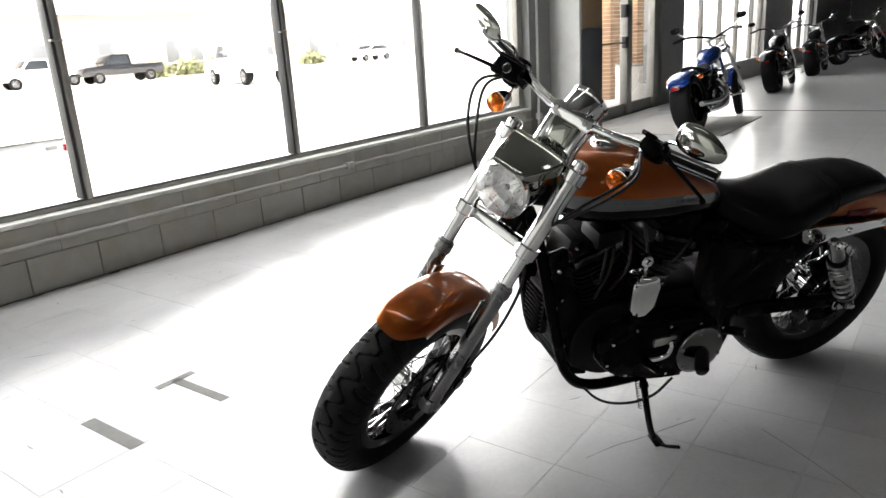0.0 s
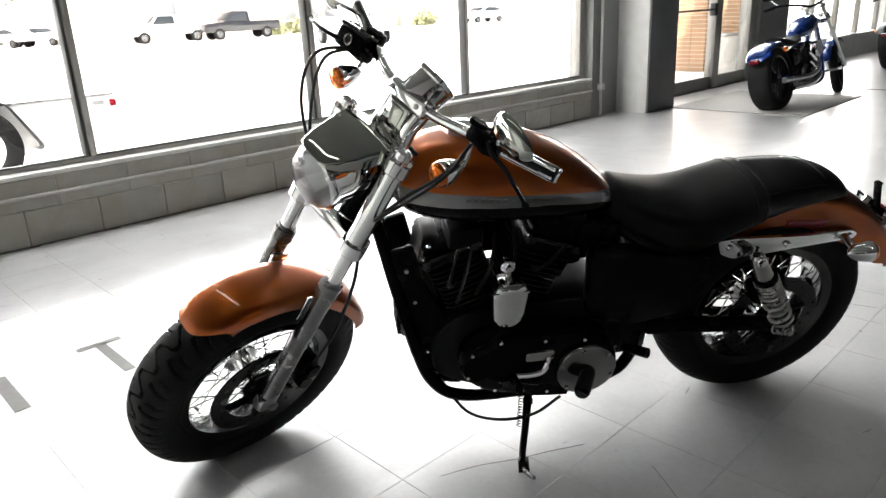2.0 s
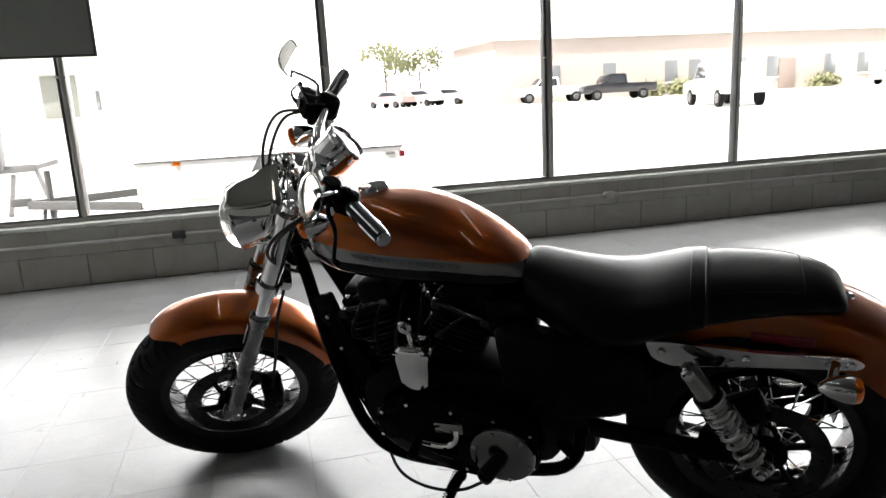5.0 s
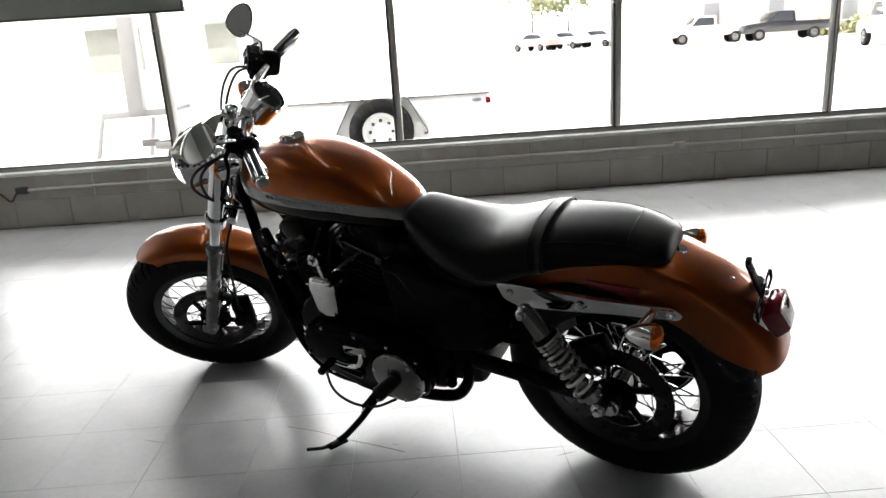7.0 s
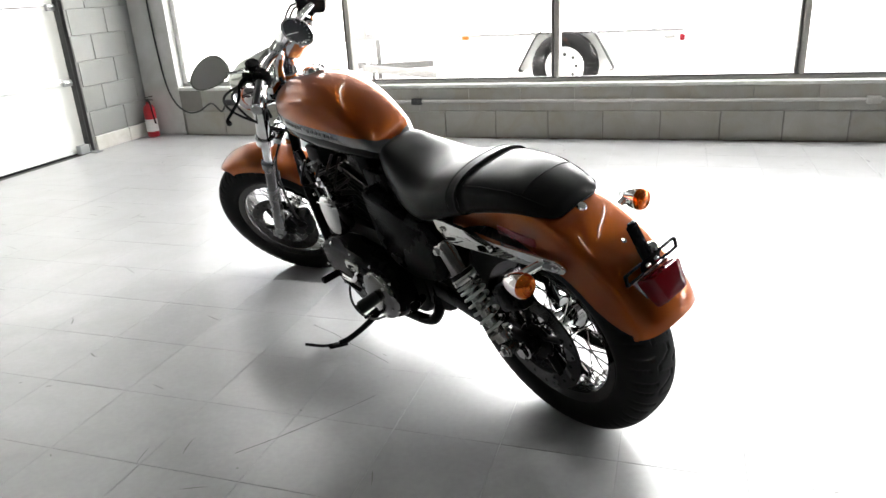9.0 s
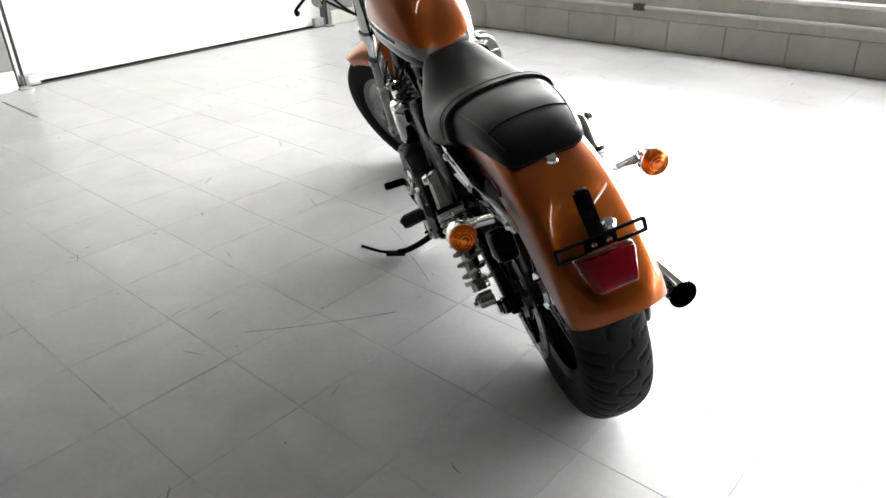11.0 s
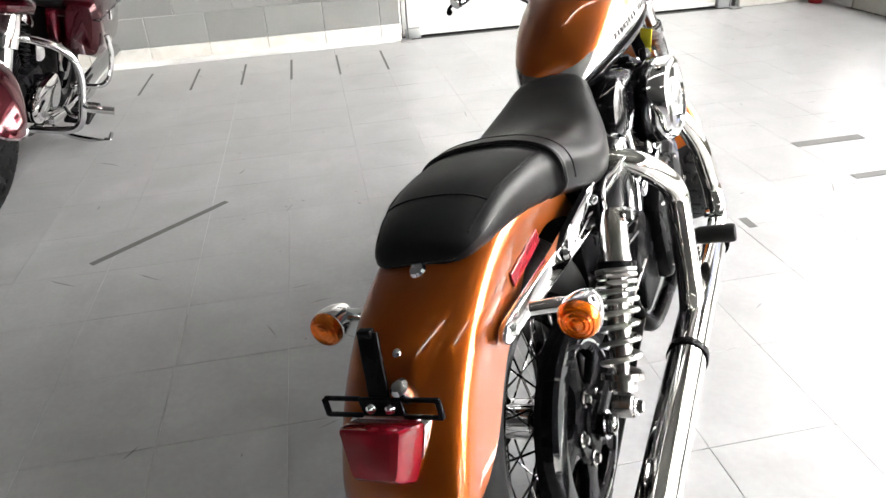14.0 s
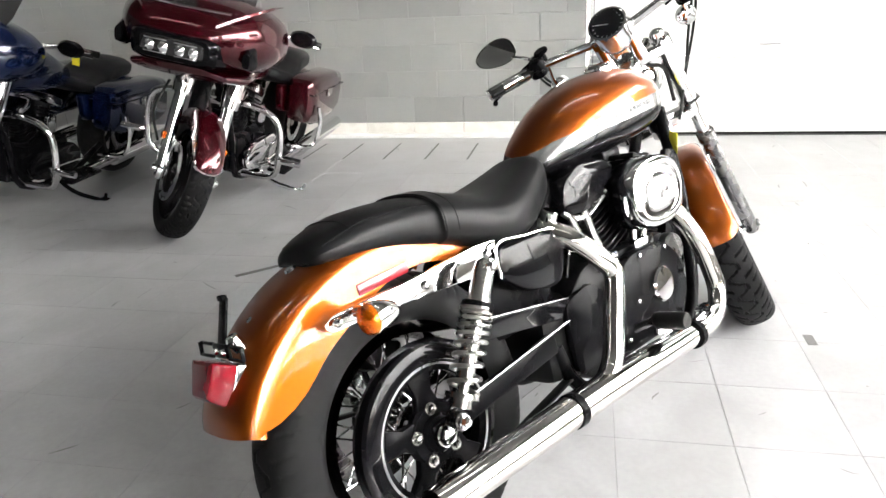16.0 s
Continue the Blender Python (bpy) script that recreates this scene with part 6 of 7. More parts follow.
gauge = fpart("speedometer", lathe([(0.030, -0.045), (0.046, -0.030), (0.052, -0.012), (0.053, 0.040), (0.056, 0.044), (0.056, 0.054), (0.050, 0.056), (0.049, 0.050)], 36, GA, caps=False), CHROME, bike, "chrome-cased speedometer")
fpart("dial", lathe([(0.0, 0.047), (0.0495, 0.047), (0.0495, 0.044)], 36, GA), DIAL, gauge, "black dial")
for k in range(13):
    a = radians(-120 + 20 * k)
    fpart("tick", moved(box((0.041, 0, 0.0485), (0.005, 0.0011, 0.001)), GA @ pose(0, 0, 0, 0, 0, math.degrees(a) + 180)), WHITE_MARK, gauge)
fpart("glass", lathe([(0.0, 0.0535), (0.030, 0.0525), (0.0490, 0.0505)], 36, GA, caps=False), THIN_LENS, gauge, "clear dial glass")
fpart("needle", moved(box((0.016, 0, 0.0495), (0.038, 0.002, 0.001)), GA @ pose(0, 0, 0, 0, 0, 60)), WHITE_MARK, gauge, "white needle")
fpart("handlebar", tube([(-0.080, 0.330, 0.448), (-0.045, 0.265, 0.436), (-0.018, 0.200, 0.424), (0.002, 0.120, 0.406), (0.006, 0.060, 0.396), (0.006, 0, 0.395), (0.006, -0.060, 0.396), (0.002, -0.120, 0.406), (-0.018, -0.200, 0.424), (-0.045, -0.265, 0.436), (-0.080, -0.330, 0.448)], 0.0125, 16, 6), CHROME, bike, "chrome handlebar")
for s in (1, -1):
    g0, g1 = Vector((-0.034, s * 0.245, 0.432)), Vector((-0.084, s * 0.375, 0.4515))
    d = (g1 - g0).normalized()
    grip = fpart("grip", merge(tube([g0, g0 + d * 0.004, g1 - d * 0.004, g1], [0.015, 0.0165, 0.0165, 0.013], 18, 1)), RUBBER_PART, bike, "black rubber grip with chrome strips")
    side_v = d.orthogonal().normalized()
    up_v = d.cross(side_v)
    for k in range(5):
        a = 2 * math.pi * k / 5
        o = (side_v * math.cos(a) + up_v * math.sin(a)) * 0.0155
        fpart("strip", rod(g0 + d * 0.012 + o, g1 - d * 0.008 + o, 0.004, 8), CHROME, grip)
    fpart("grip_end", disc_at(g1, d, 0.0175, 0.008), CHROME, grip, "chrome grip end")
    if s > 0:
        sw = fpart("switch_housing", merge(box(g0 - d * 0.022, (0.052, 0.050, 0.056), 0.014, Matrix.Rotation(-radians(20), 4, "Z")), box(g0 - d * 0.030 + Vector((0.03, 0, 0.006)), (0.050, 0.055, 0.040), 0.014)), BLACK_SATIN, bike, "black switch housing")
        fpart("pivot_cap", disc_at(g0 - d * 0.05 + Vector((0.028, 0, 0.030)), (0, 0, 1), 0.022, 0.012), BLACK_SATIN, sw)
        tip = [g0 + Vector((0.045, -0.01, 0.006)), g0 + d * 0.03 + Vector((0.066, 0, -0.008)), g0 + d * 0.08 + Vector((0.068, 0, -0.030)), Vector((0.010, 0.388, 0.393)), Vector((0.003, 0.394, 0.387))]
    else:
        sw = fpart("switch_housing", merge(box((-0.027, -0.222, 0.420), (0.056, 0.058, 0.070), 0.016, Matrix.Rotation(radians(20), 4, "Z")), box((-0.004, -0.214, 0.404), (0.040, 0.050, 0.062), 0.012)), BLACK_SATIN, bike, "black switch housing")
        master = fpart("master_cylinder", merge(box((0.022, -0.226, 0.410), (0.046, 0.082, 0.052), 0.010, Matrix.Rotation(radians(12), 4, "Z")), box((0.030, -0.252, 0.398), (0.032, 0.034, 0.030), 0.008), rod((0.020, -0.190, 0.402), (0.016, -0.160, 0.396), 0.011, 14)), BLACK_SATIN, bike, "black brake master cylinder")
        fpart("reservoir_cover", box((0.020, -0.224, 0.439), (0.050, 0.088, 0.010), 0.004, Matrix.Rotation(radians(12), 4, "Z")), BLACK_GLOSS, master, "black reservoir cover")
        fpart("sight_glass", merge(disc_at((0.046, -0.220, 0.413), (1, 0, 0), 0.012, 0.006, 0.002, 20)), BLACK_GLOSS, master)
        fpart("sight_ring", lathe([(0.010, 0.003), (0.0125, 0.0055), (0.015, 0.003), (0.0125, 0.0)], 24, along((0.046, -0.220, 0.413), (1, 0, 0)), close=True, caps=False), SMOKED_CHROME, master)
        for sy in (-0.036, 0.036):
            fpart("screw", disc_at((0.020 - sy * 0.2, -0.224 + sy, 0.445), (0, 0, 1), 0.004, 0.003, 0.001, 10), SHOCK, master)
        tip = [Vector((0.036, -0.236, 0.400)), Vector((0.056, -0.268, 0.397)), Vector((0.058, -0.320, 0.391)), Vector((0.040, -0.372, 0.384)), Vector((0.027, -0.395, 0.381))]
    for k in range(3):
        fpart("button", box(g0 - d * 0.022 + Vector((-0.028, s * (-0.014 + 0.014 * k), 0.006 * (k - 1))), (0.006, 0.009, 0.009), 0.002), RUBBER_PART, sw)
    fpart("lever", merge(tube(tip, [0.0075, 0.0058, 0.0048, 0.0044, 0.0044], 10, 5), lathe([(0.0, 0.0085), (0.005, 0.007), (0.0082, 0.002), (0.0075, -0.004), (0.004, -0.008)], 14, along(tip[4], tip[4] - tip[3]))), BLACK_SATIN, bike, "black control lever with a ball end")
    mc = Vector((0.078, 0.330, 0.496) if s > 0 else (0.084, -0.322, 0.488))
    fpart("mirror_stem", tube([g0 - d * 0.02 + Vector((0.03, 0, 0.012)), g0 + Vector((0.05, s * 0.01, 0.035)), mc + Vector((0.012 if s > 0 else 0.030, -s * 0.015, -0.022))], [0.006, 0.0048, 0.0045], 10, 4), CHROME, bike)
    nz = Vector((-0.80, 0.20, 0.56) if s > 0 else (-0.64, 0.30, 0.70)).normalized()
    ny = Vector((0.18, s * 0.98, -0.04))
    ny = (ny - nz * ny.dot(nz)).normalized()
    MM = Matrix.Translation(mc) @ Matrix((ny.cross(nz), ny, nz)).transposed().to_4x4()
    outl = [(0.041 * math.copysign(abs(math.cos(a)) ** 0.8, math.cos(a)) * (1.0 - 0.22 * math.sin(a)), 0.068 * math.sin(a) + 0.012 * math.cos(a)) for a in [2 * math.pi * k / 36 for k in range(36)]]
    mir = fpart("mirror", moved(loft([[Vector((x * k, y * k, z)) for x, y in outl] for z, k in ((-0.020, 0.25), (-0.017, 0.6), (-0.010, 0.88), (0.0, 1.0), (0.004, 1.0), (0.004, 0.94), (0.001, 0.93))]), MM), SMOKED_CHROME, bike, "smoked chrome teardrop mirror")
    fpart("mirror_glass", moved(loft([[Vector((x * 0.93, y * 0.93, z)) for x, y in outl] for z in (0.0005, 0.0020)]), MM), MIRROR, mir, "mirror glass")
    fs = FRONT @ Matrix.Translation((0.030, s * 0.200, 0.328)) @ pose(0, 0, 0, 0, RAKE, 0)
    sig = bullet(bike, fs)
    part("stalk", moved(tube([(-0.012, s * 0.205, 0.345), (0.004, s * 0.202, 0.336), (0.014, s * 0.200, 0.330)], 0.008, 10, 3), FRONT), CHROME, sig)
    part("stalk", moved(tube([(0.0, s * 0.195, 0.422), (-0.008, s * 0.204, 0.38), (-0.010, s * 0.205, 0.345)], 0.006, 8, 3), FRONT), CHROME, sig)
    for q in range(2):
        fpart("control_cable", tube([g0 - d * 0.04 + Vector((0.03, 0, -0.02)), Vector((0.075 + 0.018 * q, s * (0.235 + 0.015 * q), 0.35)), Vector((0.095 + 0.018 * q, s * (0.19 + 0.02 * q), 0.25)), Vector((0.07, s * 0.13, 0.14)), Vector((-0.02, s * 0.06, 0.06))], 0.0042, 8, 8), RUBBER_PART, bike, "black control cable")
fpart("brake_hose", tube([(0.02, 0.085, 0.04), (0.025, 0.135, -0.05), (0.0, 0.14, -0.20), (-0.02, 0.12, -0.33), (-0.035, 0.10, -0.38)], 0.0045, 8, 6), RUBBER_PART, bike, "black brake hose")
fpart("wiring", merge(tube([(0.03, 0.05, 0.25), (0.06, 0.085, 0.21), (0.045, 0.08, 0.13)], 0.006, 8, 5), tube([(0.02, -0.05, 0.25), (0.05, -0.085, 0.20), (0.03, -0.07, 0.10)], 0.006, 8, 5), tube([(0.0, 0.06, 0.30), (-0.05, 0.09, 0.27), (-0.10, 0.07, 0.2)], 0.006, 8, 5)), RUBBER_PART, bike, "bundled black wiring")

tag = part("price_tag", moved(merge(box((0, 0, -0.035), (0.002, 0.034, 0.062), 0.0006)), Matrix.Translation((1.121, -0.09, 0.730)) @ pose(0, 0, 0, 15.5, 0, -20)), YELLOW_TAG, bike, "blank yellow paper tag on a string")
part("string", rod((1.121, -0.09, 0.727), (1.115, -0.085, 0.78), 0.001, 5), WHITE_MARK, tag)

# ---- the two touring bikes by the block wall ----
WINE = mat("wine_red_paint", (0.042, 0.001, 0.004), 0.22, 0.75, 0.1, 3, 900, coat=1.0, flake=0.4, rough_vary=0.04, coat_rough=0.008)
BLUE = mat("deep_blue_paint", (0.0015, 0.005, 0.024), 0.2, 0.5, 0.1, 3, 900, coat=0.8, flake=0.4, rough_vary=0.04)
SMOKE = mat("smoked_screen", (0.012, 0.012, 0.012), 0.08, 0.0, 0.1, coat=1.0)


def cast_wheel(parent, m, R, w, rim_r=0.225, spokes=9):
    wh = part("wheel", merge(ring_y([(rim_r - 0.02, -w * 0.36), (rim_r + 0.012, -w * 0.40), (rim_r + 0.012, -w * 0.34), (rim_r - 0.01, 0), (rim_r + 0.012, w * 0.34), (rim_r + 0.012, w * 0.40), (rim_r - 0.02, w * 0.36), (rim_r - 0.03, 0)], 48),
                             drum_y((0, 0), 0.05, -0.06, 0.06)), BLACK_GLOSS, parent, "black cast wheel", m=m)
    for a in [2 * math.pi * k / spokes for k in range(spokes)]:
        part("spoke", bar((0.04 * math.cos(a), 0, 0.04 * math.sin(a)), ((rim_r - 0.015) * math.cos(a), 0, (rim_r - 0.015) * math.sin(a)), 0.024, 0.020, (0, 1, 0), 0.005), BLACK_GLOSS, wh)
    part("tyre", tyre_geo(R, rim_r - 0.002, w, 1, 300), RUBBER, wh, angle=50)
    for s in (-1, 1):
        part("brake_disc", ring_y([(0.15, s * 0.075 - 0.0025), (0.15, s * 0.075 + 0.0025), (0.11, s * 0.075 + 0.0025), (0.11, s * 0.075 - 0.0025)], 40), STEEL, wh)
    return wh


def shell(secs, k=28, p=2.4):
    """A closed shell from cross-sections (x, half width, low, high)."""
    out = []
    for x, w, lo, hi in secs:
        ring = []
        for j in range(k):
            a = 2 * math.pi * j / k
            c, s = math.cos(a), math.sin(a)
            ring.append(Vector((x, w * math.copysign(abs(c) ** (2 / p), c), (lo + hi) / 2 + (hi - lo) / 2 * math.copysign(abs(s) ** (2 / p), s))))
        out.append(ring)
    return loft(out)


def touring_bike(m, paint, label, fork_fairing=False, turned=40):
    b = thing("touring_motorcycle", m, label, "motorcycle", "touring bikes by the block wall")
    pivot = Vector((-0.085, 0, 0))
    steer = Matrix.Translation((0, 0, 0.325 + turned * 0.00025)) @ Matrix.Translation(pivot) @ Matrix.Rotation(radians(turned), 4, Vector((-0.43, 0, 0.90))) @ Matrix.Translation(-pivot)
    cast_wheel(b, steer, 0.325, 0.116)
    cast_wheel(b, Matrix.Translation((-1.62, 0, 0.32)), 0.32, 0.18)
    rows = fender_rows(Vector((0, 0, 0)), 28, 172, 0.356, lambda a: np.interp(a, [28, 45, 90, 130, 172], [0.31, 0.27, 0.25, 0.26, 0.31]), 0.070, 0.315, 8.0, 6.0)
    fd = part("front_fender", moved(sheet(rows, -0.004), steer), paint, b, "painted front fender", 50)
    part("fender_tip", moved(tube([Vector((0.325 * math.cos(a), y, 0.325 * math.sin(a))) for y, a in ((-0.07, 0.62), (-0.05, 0.53), (0, 0.49), (0.05, 0.53), (0.07, 0.62))], 0.010, 8, 5), steer), CHROME, fd, "chrome fender tip")
    for s in (1, -1):
        leg = part("fork_leg", moved(merge(rod((0.0, s * 0.125, 0.0), (-0.185, s * 0.125, 0.38), 0.031, 18), box((0.012, s * 0.125, -0.01), (0.06, 0.05, 0.07), 0.015)), steer), CHROME, b, "chrome fork slider")
        part("fork_cover", moved(tube([(-0.175, s * 0.125, 0.36), (-0.20, s * 0.125, 0.42), (-0.27, s * 0.125, 0.56)], [0.046, 0.050, 0.050], 20, 2), steer), CHROME, leg, "chrome fork cover")
        part("caliper", moved(box((-0.09, s * 0.085, 0.10), (0.06, 0.05, 0.11), 0.012), steer), CHROME if s < 0 else BLACK_SATIN, leg)
        cr = part("crash_bar", tube([(-0.40, s * 0.05, 0.66), (-0.40, s * 0.20, 0.665), (-0.41, s * 0.32, 0.635), (-0.42, s * 0.375, 0.56), (-0.43, s * 0.385, 0.40), (-0.45, s * 0.35, 0.28), (-0.50, s * 0.16, 0.24)], 0.0175, 14, 6), CHROME, b, "chrome engine guard")
        part("highway_peg", merge(rod((-0.43, s * 0.385, 0.40), (-0.40, s * 0.42, 0.395), 0.012, 8), rod((-0.40, s * 0.41, 0.395), (-0.40, s * 0.52, 0.395), 0.017, 12)), CHROME, cr, "chrome highway peg")
        bag = part("saddlebag", shell([(-1.06, 0.06, 0.44, 0.64), (-1.09, 0.085, 0.39, 0.665), (-1.20, 0.095, 0.355, 0.68), (-1.58, 0.095, 0.355, 0.67), (-1.72, 0.085, 0.38, 0.65), (-1.75, 0.06, 0.42, 0.63)], 28, 4.5), paint, b, "painted hard saddlebag")
        bag.data.transform(Matrix.Translation((0, s * 0.262, 0.065)))
        part("lid_seam", moved(box((-1.40, 0, 0.635), (0.67, 0.196, 0.005), 0.0), Matrix.Translation((0, s * 0.262, 0.005))), BLACK_SATIN, bag)
        part("latch", box((-1.40, s * 0.362, 0.620), (0.09, 0.012, 0.05), 0.006), CHROME, bag, "chrome latch")
        part("exhaust", merge(tube([(-0.62, s * 0.20, 0.25), (-0.9, s * 0.22, 0.22), (-1.2, s * 0.25, 0.24)], 0.028, 14, 4), rod((-1.2, s * 0.25, 0.24), (-2.02, s * 0.27, 0.27), 0.048, 18)), CHROME, b, "chrome exhaust pipe")
        part("floorboard", box((-0.72, s * 0.33, 0.27), (0.30, 0.11, 0.022), 0.008), BLACK_SATIN, b)
        part("frame_tube", tube([(-0.32, s * 0.04, 0.80), (-0.42, s * 0.10, 0.5), (-0.50, s * 0.12, 0.22), (-0.9, s * 0.13, 0.18), (-1.25, s * 0.13, 0.30)], 0.019, 10, 4), BLACK_SATIN, b)
        part("grip", rod((-0.66, s * 0.34, 1.02), (-0.74, s * 0.45, 1.0), 0.019, 12), RUBBER_PART, b)
        part("lever", tube([(-0.60, s * 0.34, 1.03), (-0.58, s * 0.40, 1.02), (-0.64, s * 0.47, 1.0)], 0.007, 8, 4), CHROME, b)
        part("mirror", shell([(-0.66, 0.02, 1.06, 1.09), (-0.645, 0.075, 1.03, 1.12), (-0.62, 0.06, 1.04, 1.11)], 24, 2.2), BLACK_GLOSS, b).data.transform(Matrix.Translation((0.10, s * 0.41, -0.03)))
        part("mirror_stem", rod((-0.60, s * 0.33, 1.03), (-0.54, s * 0.40, 1.04), 0.006, 8), CHROME, b)
    part("handlebar", tube([(-0.74, 0.45, 1.0), (-0.62, 0.32, 1.03), (-0.45, 0.16, 1.03), (-0.42, 0.0, 1.0), (-0.45, -0.16, 1.03), (-0.62, -0.32, 1.03), (-0.74, -0.45, 1.0)], 0.014, 12, 5), CHROME, b)
    if not fork_fairing:
        fair = part("fairing", shell([(0.085, 0.10, 0.875, 0.965), (0.07, 0.20, 0.845, 1.0), (0.02, 0.30, 0.80, 1.05), (-0.08, 0.385, 0.755, 1.095), (-0.22, 0.435, 0.735, 1.12), (-0.38, 0.43, 0.745, 1.10), (-0.46, 0.39, 0.79, 1.06)], 40, 2.6), paint, b, "painted frame-mounted fairing", 50)
        part("light_recess", shell([(0.098, 0.205, 0.815, 0.935), (0.075, 0.235, 0.80, 0.945), (-0.02, 0.26, 0.79, 0.95)], 32, 5), BLACK_GLOSS, fair, "black headlight recess")
        lt = part("headlight", shell([(0.103, 0.165, 0.838, 0.915), (0.090, 0.185, 0.828, 0.925)], 40, 5), SMOKE, fair, "wide dark twin headlight")
        for q in (-0.118, -0.045, 0.045, 0.118):
            part("bulb_lens", lathe([(0.0, 0.016), (0.016, 0.012), (0.026, 0.004), (0.030, 0.0)], 20, along((0.101, q, 0.868), (1, 0, 0))), FACET, lt, "polished round projector")
        for q in (-0.082, 0.082):
            part("light_bar", box((0.108, q, 0.903), (0.006, 0.125, 0.009), 0.003), CHROME, lt)
            part("light_bar", box((0.108, q, 0.842), (0.006, 0.125, 0.006), 0.002), CHROME, lt)
        for s in (1, -1):
            part("fairing_ridge", sheet([[Vector((x + o, s * y, z)) for o in (0.0, -0.02)] for x, y, z in ((0.045, 0.20, 1.005), (0.0, 0.27, 1.045), (-0.10, 0.345, 1.085), (-0.22, 0.385, 1.110), (-0.36, 0.385, 1.105))], 0.012), paint, fair, "", 50)
            part("side_vent", shell([(0.0, 0.020, 0.83, 0.90), (-0.06, 0.030, 0.81, 0.93), (-0.12, 0.020, 0.82, 0.92)], 16, 3), BLACK_SATIN, fair).data.transform(Matrix.Translation((0.0, s * 0.355, 0.0)))
        part("lower_lip", shell([(0.055, 0.19, 0.765, 0.800), (0.02, 0.27, 0.735, 0.795), (-0.12, 0.33, 0.71, 0.78), (-0.25, 0.30, 0.70, 0.77)], 32, 3), paint, fair)
        rows = [[Vector((x - 0.10 * abs(q / 6) ** 2, w * q / 6, z - 0.03 * abs(q / 6) ** 2)) for q in range(-6, 7)] for x, w, z in ((0.0, 0.22, 1.060), (-0.07, 0.26, 1.085), (-0.15, 0.27, 1.115), (-0.22, 0.25, 1.145), (-0.26, 0.20, 1.165))]
        part("windscreen", sheet(rows, 0.005), SMOKE, fair, "low smoked windscreen", 50)
        part("screen_trim", tube([(0.0, -0.26, 1.065), (0.012, -0.13, 1.062), (0.015, 0, 1.06), (0.012, 0.13, 1.062), (0.0, 0.26, 1.065)], 0.006, 8, 5), CHROME, fair)
    else:
        fair = part("fairing", shell([(-0.02, 0.12, 0.86, 0.98), (-0.05, 0.27, 0.79, 1.04), (-0.12, 0.37, 0.75, 1.09), (-0.25, 0.43, 0.74, 1.10), (-0.38, 0.42, 0.76, 1.07), (-0.44, 0.38, 0.80, 1.03)], 40, 2.3), paint, b, "painted batwing fairing", 50)
        part("headlight", lathe([(0.085, 0.0), (0.090, 0.02), (0.085, 0.035), (0.0, 0.045)], 32, along((-0.03, 0, 0.90), (1, 0, 0))), CHROME, fair, "round headlight")
        rows = [[Vector((x - 0.12 * abs(q / 6) ** 2, w * q / 6, z - 0.03 * abs(q / 6) ** 2)) for q in range(-6, 7)] for x, w, z in ((-0.10, 0.28, 1.05), (-0.18, 0.30, 1.12), (-0.28, 0.28, 1.20))]
        part("windscreen", sheet(rows, 0.005), SMOKE, fair, "low smoked windscreen", 50)
    lift = Matrix.Translation((0, 0, 0.10)) @ Matrix.Diagonal((1.0, 0.90, 1.0, 1.0))
    for o in (fair, *fair.children_recursive):
        o.data.transform(lift)
    part("fuel_tank", shell([(-0.42, 0.07, 0.80, 0.90), (-0.46, 0.13, 0.75, 0.95), (-0.60, 0.165, 0.72, 0.985), (-0.80, 0.155, 0.715, 0.955), (-0.98, 0.11, 0.71, 0.86), (-1.04, 0.07, 0.71, 0.80)], 36, 2.5), paint, b, "painted fuel tank", 50)
    part("seat", shell([(-0.94, 0.10, 0.72, 0.80), (-1.02, 0.16, 0.68, 0.775), (-1.18, 0.18, 0.65, 0.735), (-1.32, 0.17, 0.66, 0.78), (-1.40, 0.15, 0.68, 0.82), (-1.62, 0.13, 0.70, 0.82), (-1.70, 0.09, 0.72, 0.79)], 32, 3), LEATHER, b, "black touring seat", 50)
    for s in (1, -1):
        part("side_panel", prism(rounded([(-1.0, 0.68), (-1.32, 0.64), (-1.30, 0.48), (-1.05, 0.50)], 0.04), s * 0.12, s * 0.17, 0.012), paint, b)
    part("rear_fender", sheet(fender_rows(Vector((-1.62, 0, 0.32)), 50, 170, 0.380, lambda a: 0.30, 0.11, 0.33, 0.0, 4.0, 24), -0.004), paint, b, "painted rear fender", 50)
    part("crankcase", merge(box((-0.74, 0, 0.32), (0.44, 0.24, 0.24), 0.05), disc_at((-0.80, 0.13, 0.31), (0, 1, 0), 0.10, 0.06, 0.012), disc_at((-0.62, 0.13, 0.30), (0, 1, 0), 0.07, 0.05, 0.012)), BLACK_SATIN, b, "black engine crankcase")
    part("derby_cover", disc_at((-0.86, 0.165, 0.31), (0, 1, 0), 0.085, 0.02, 0.006), CHROME, b, "chrome clutch cover")
    for s in (1, -1):
        d = Vector((s * 0.38, 0, 0.92)).normalized()
        base = Vector((-0.72 + s * 0.05, 0, 0.42))
        cyl = part("cylinder", rod(base, base + d * 0.22, 0.058, 20), BLACK_SATIN, b, "black finned cylinder")
        fin = None
        mm = Matrix.Translation(base) @ Matrix((Vector((d.z, 0, -d.x)), Vector((0, 1, 0)), d)).transposed().to_4x4()
        for k in range(9):
            if fin is None:
                fin = part("fin", prism(rounded([(-0.075, -0.085), (0.075, -0.085), (0.075, 0.085), (-0.075, 0.085)], 0.035), -0.003, 0.003, 0.001, "z"), BLACK_SATIN, cyl)
                o = fin
            else:
                o = twin(fin, Matrix.Identity(4))
            o.matrix_local = mm @ Matrix.Translation((0, 0, 0.03 + 0.02 * k))
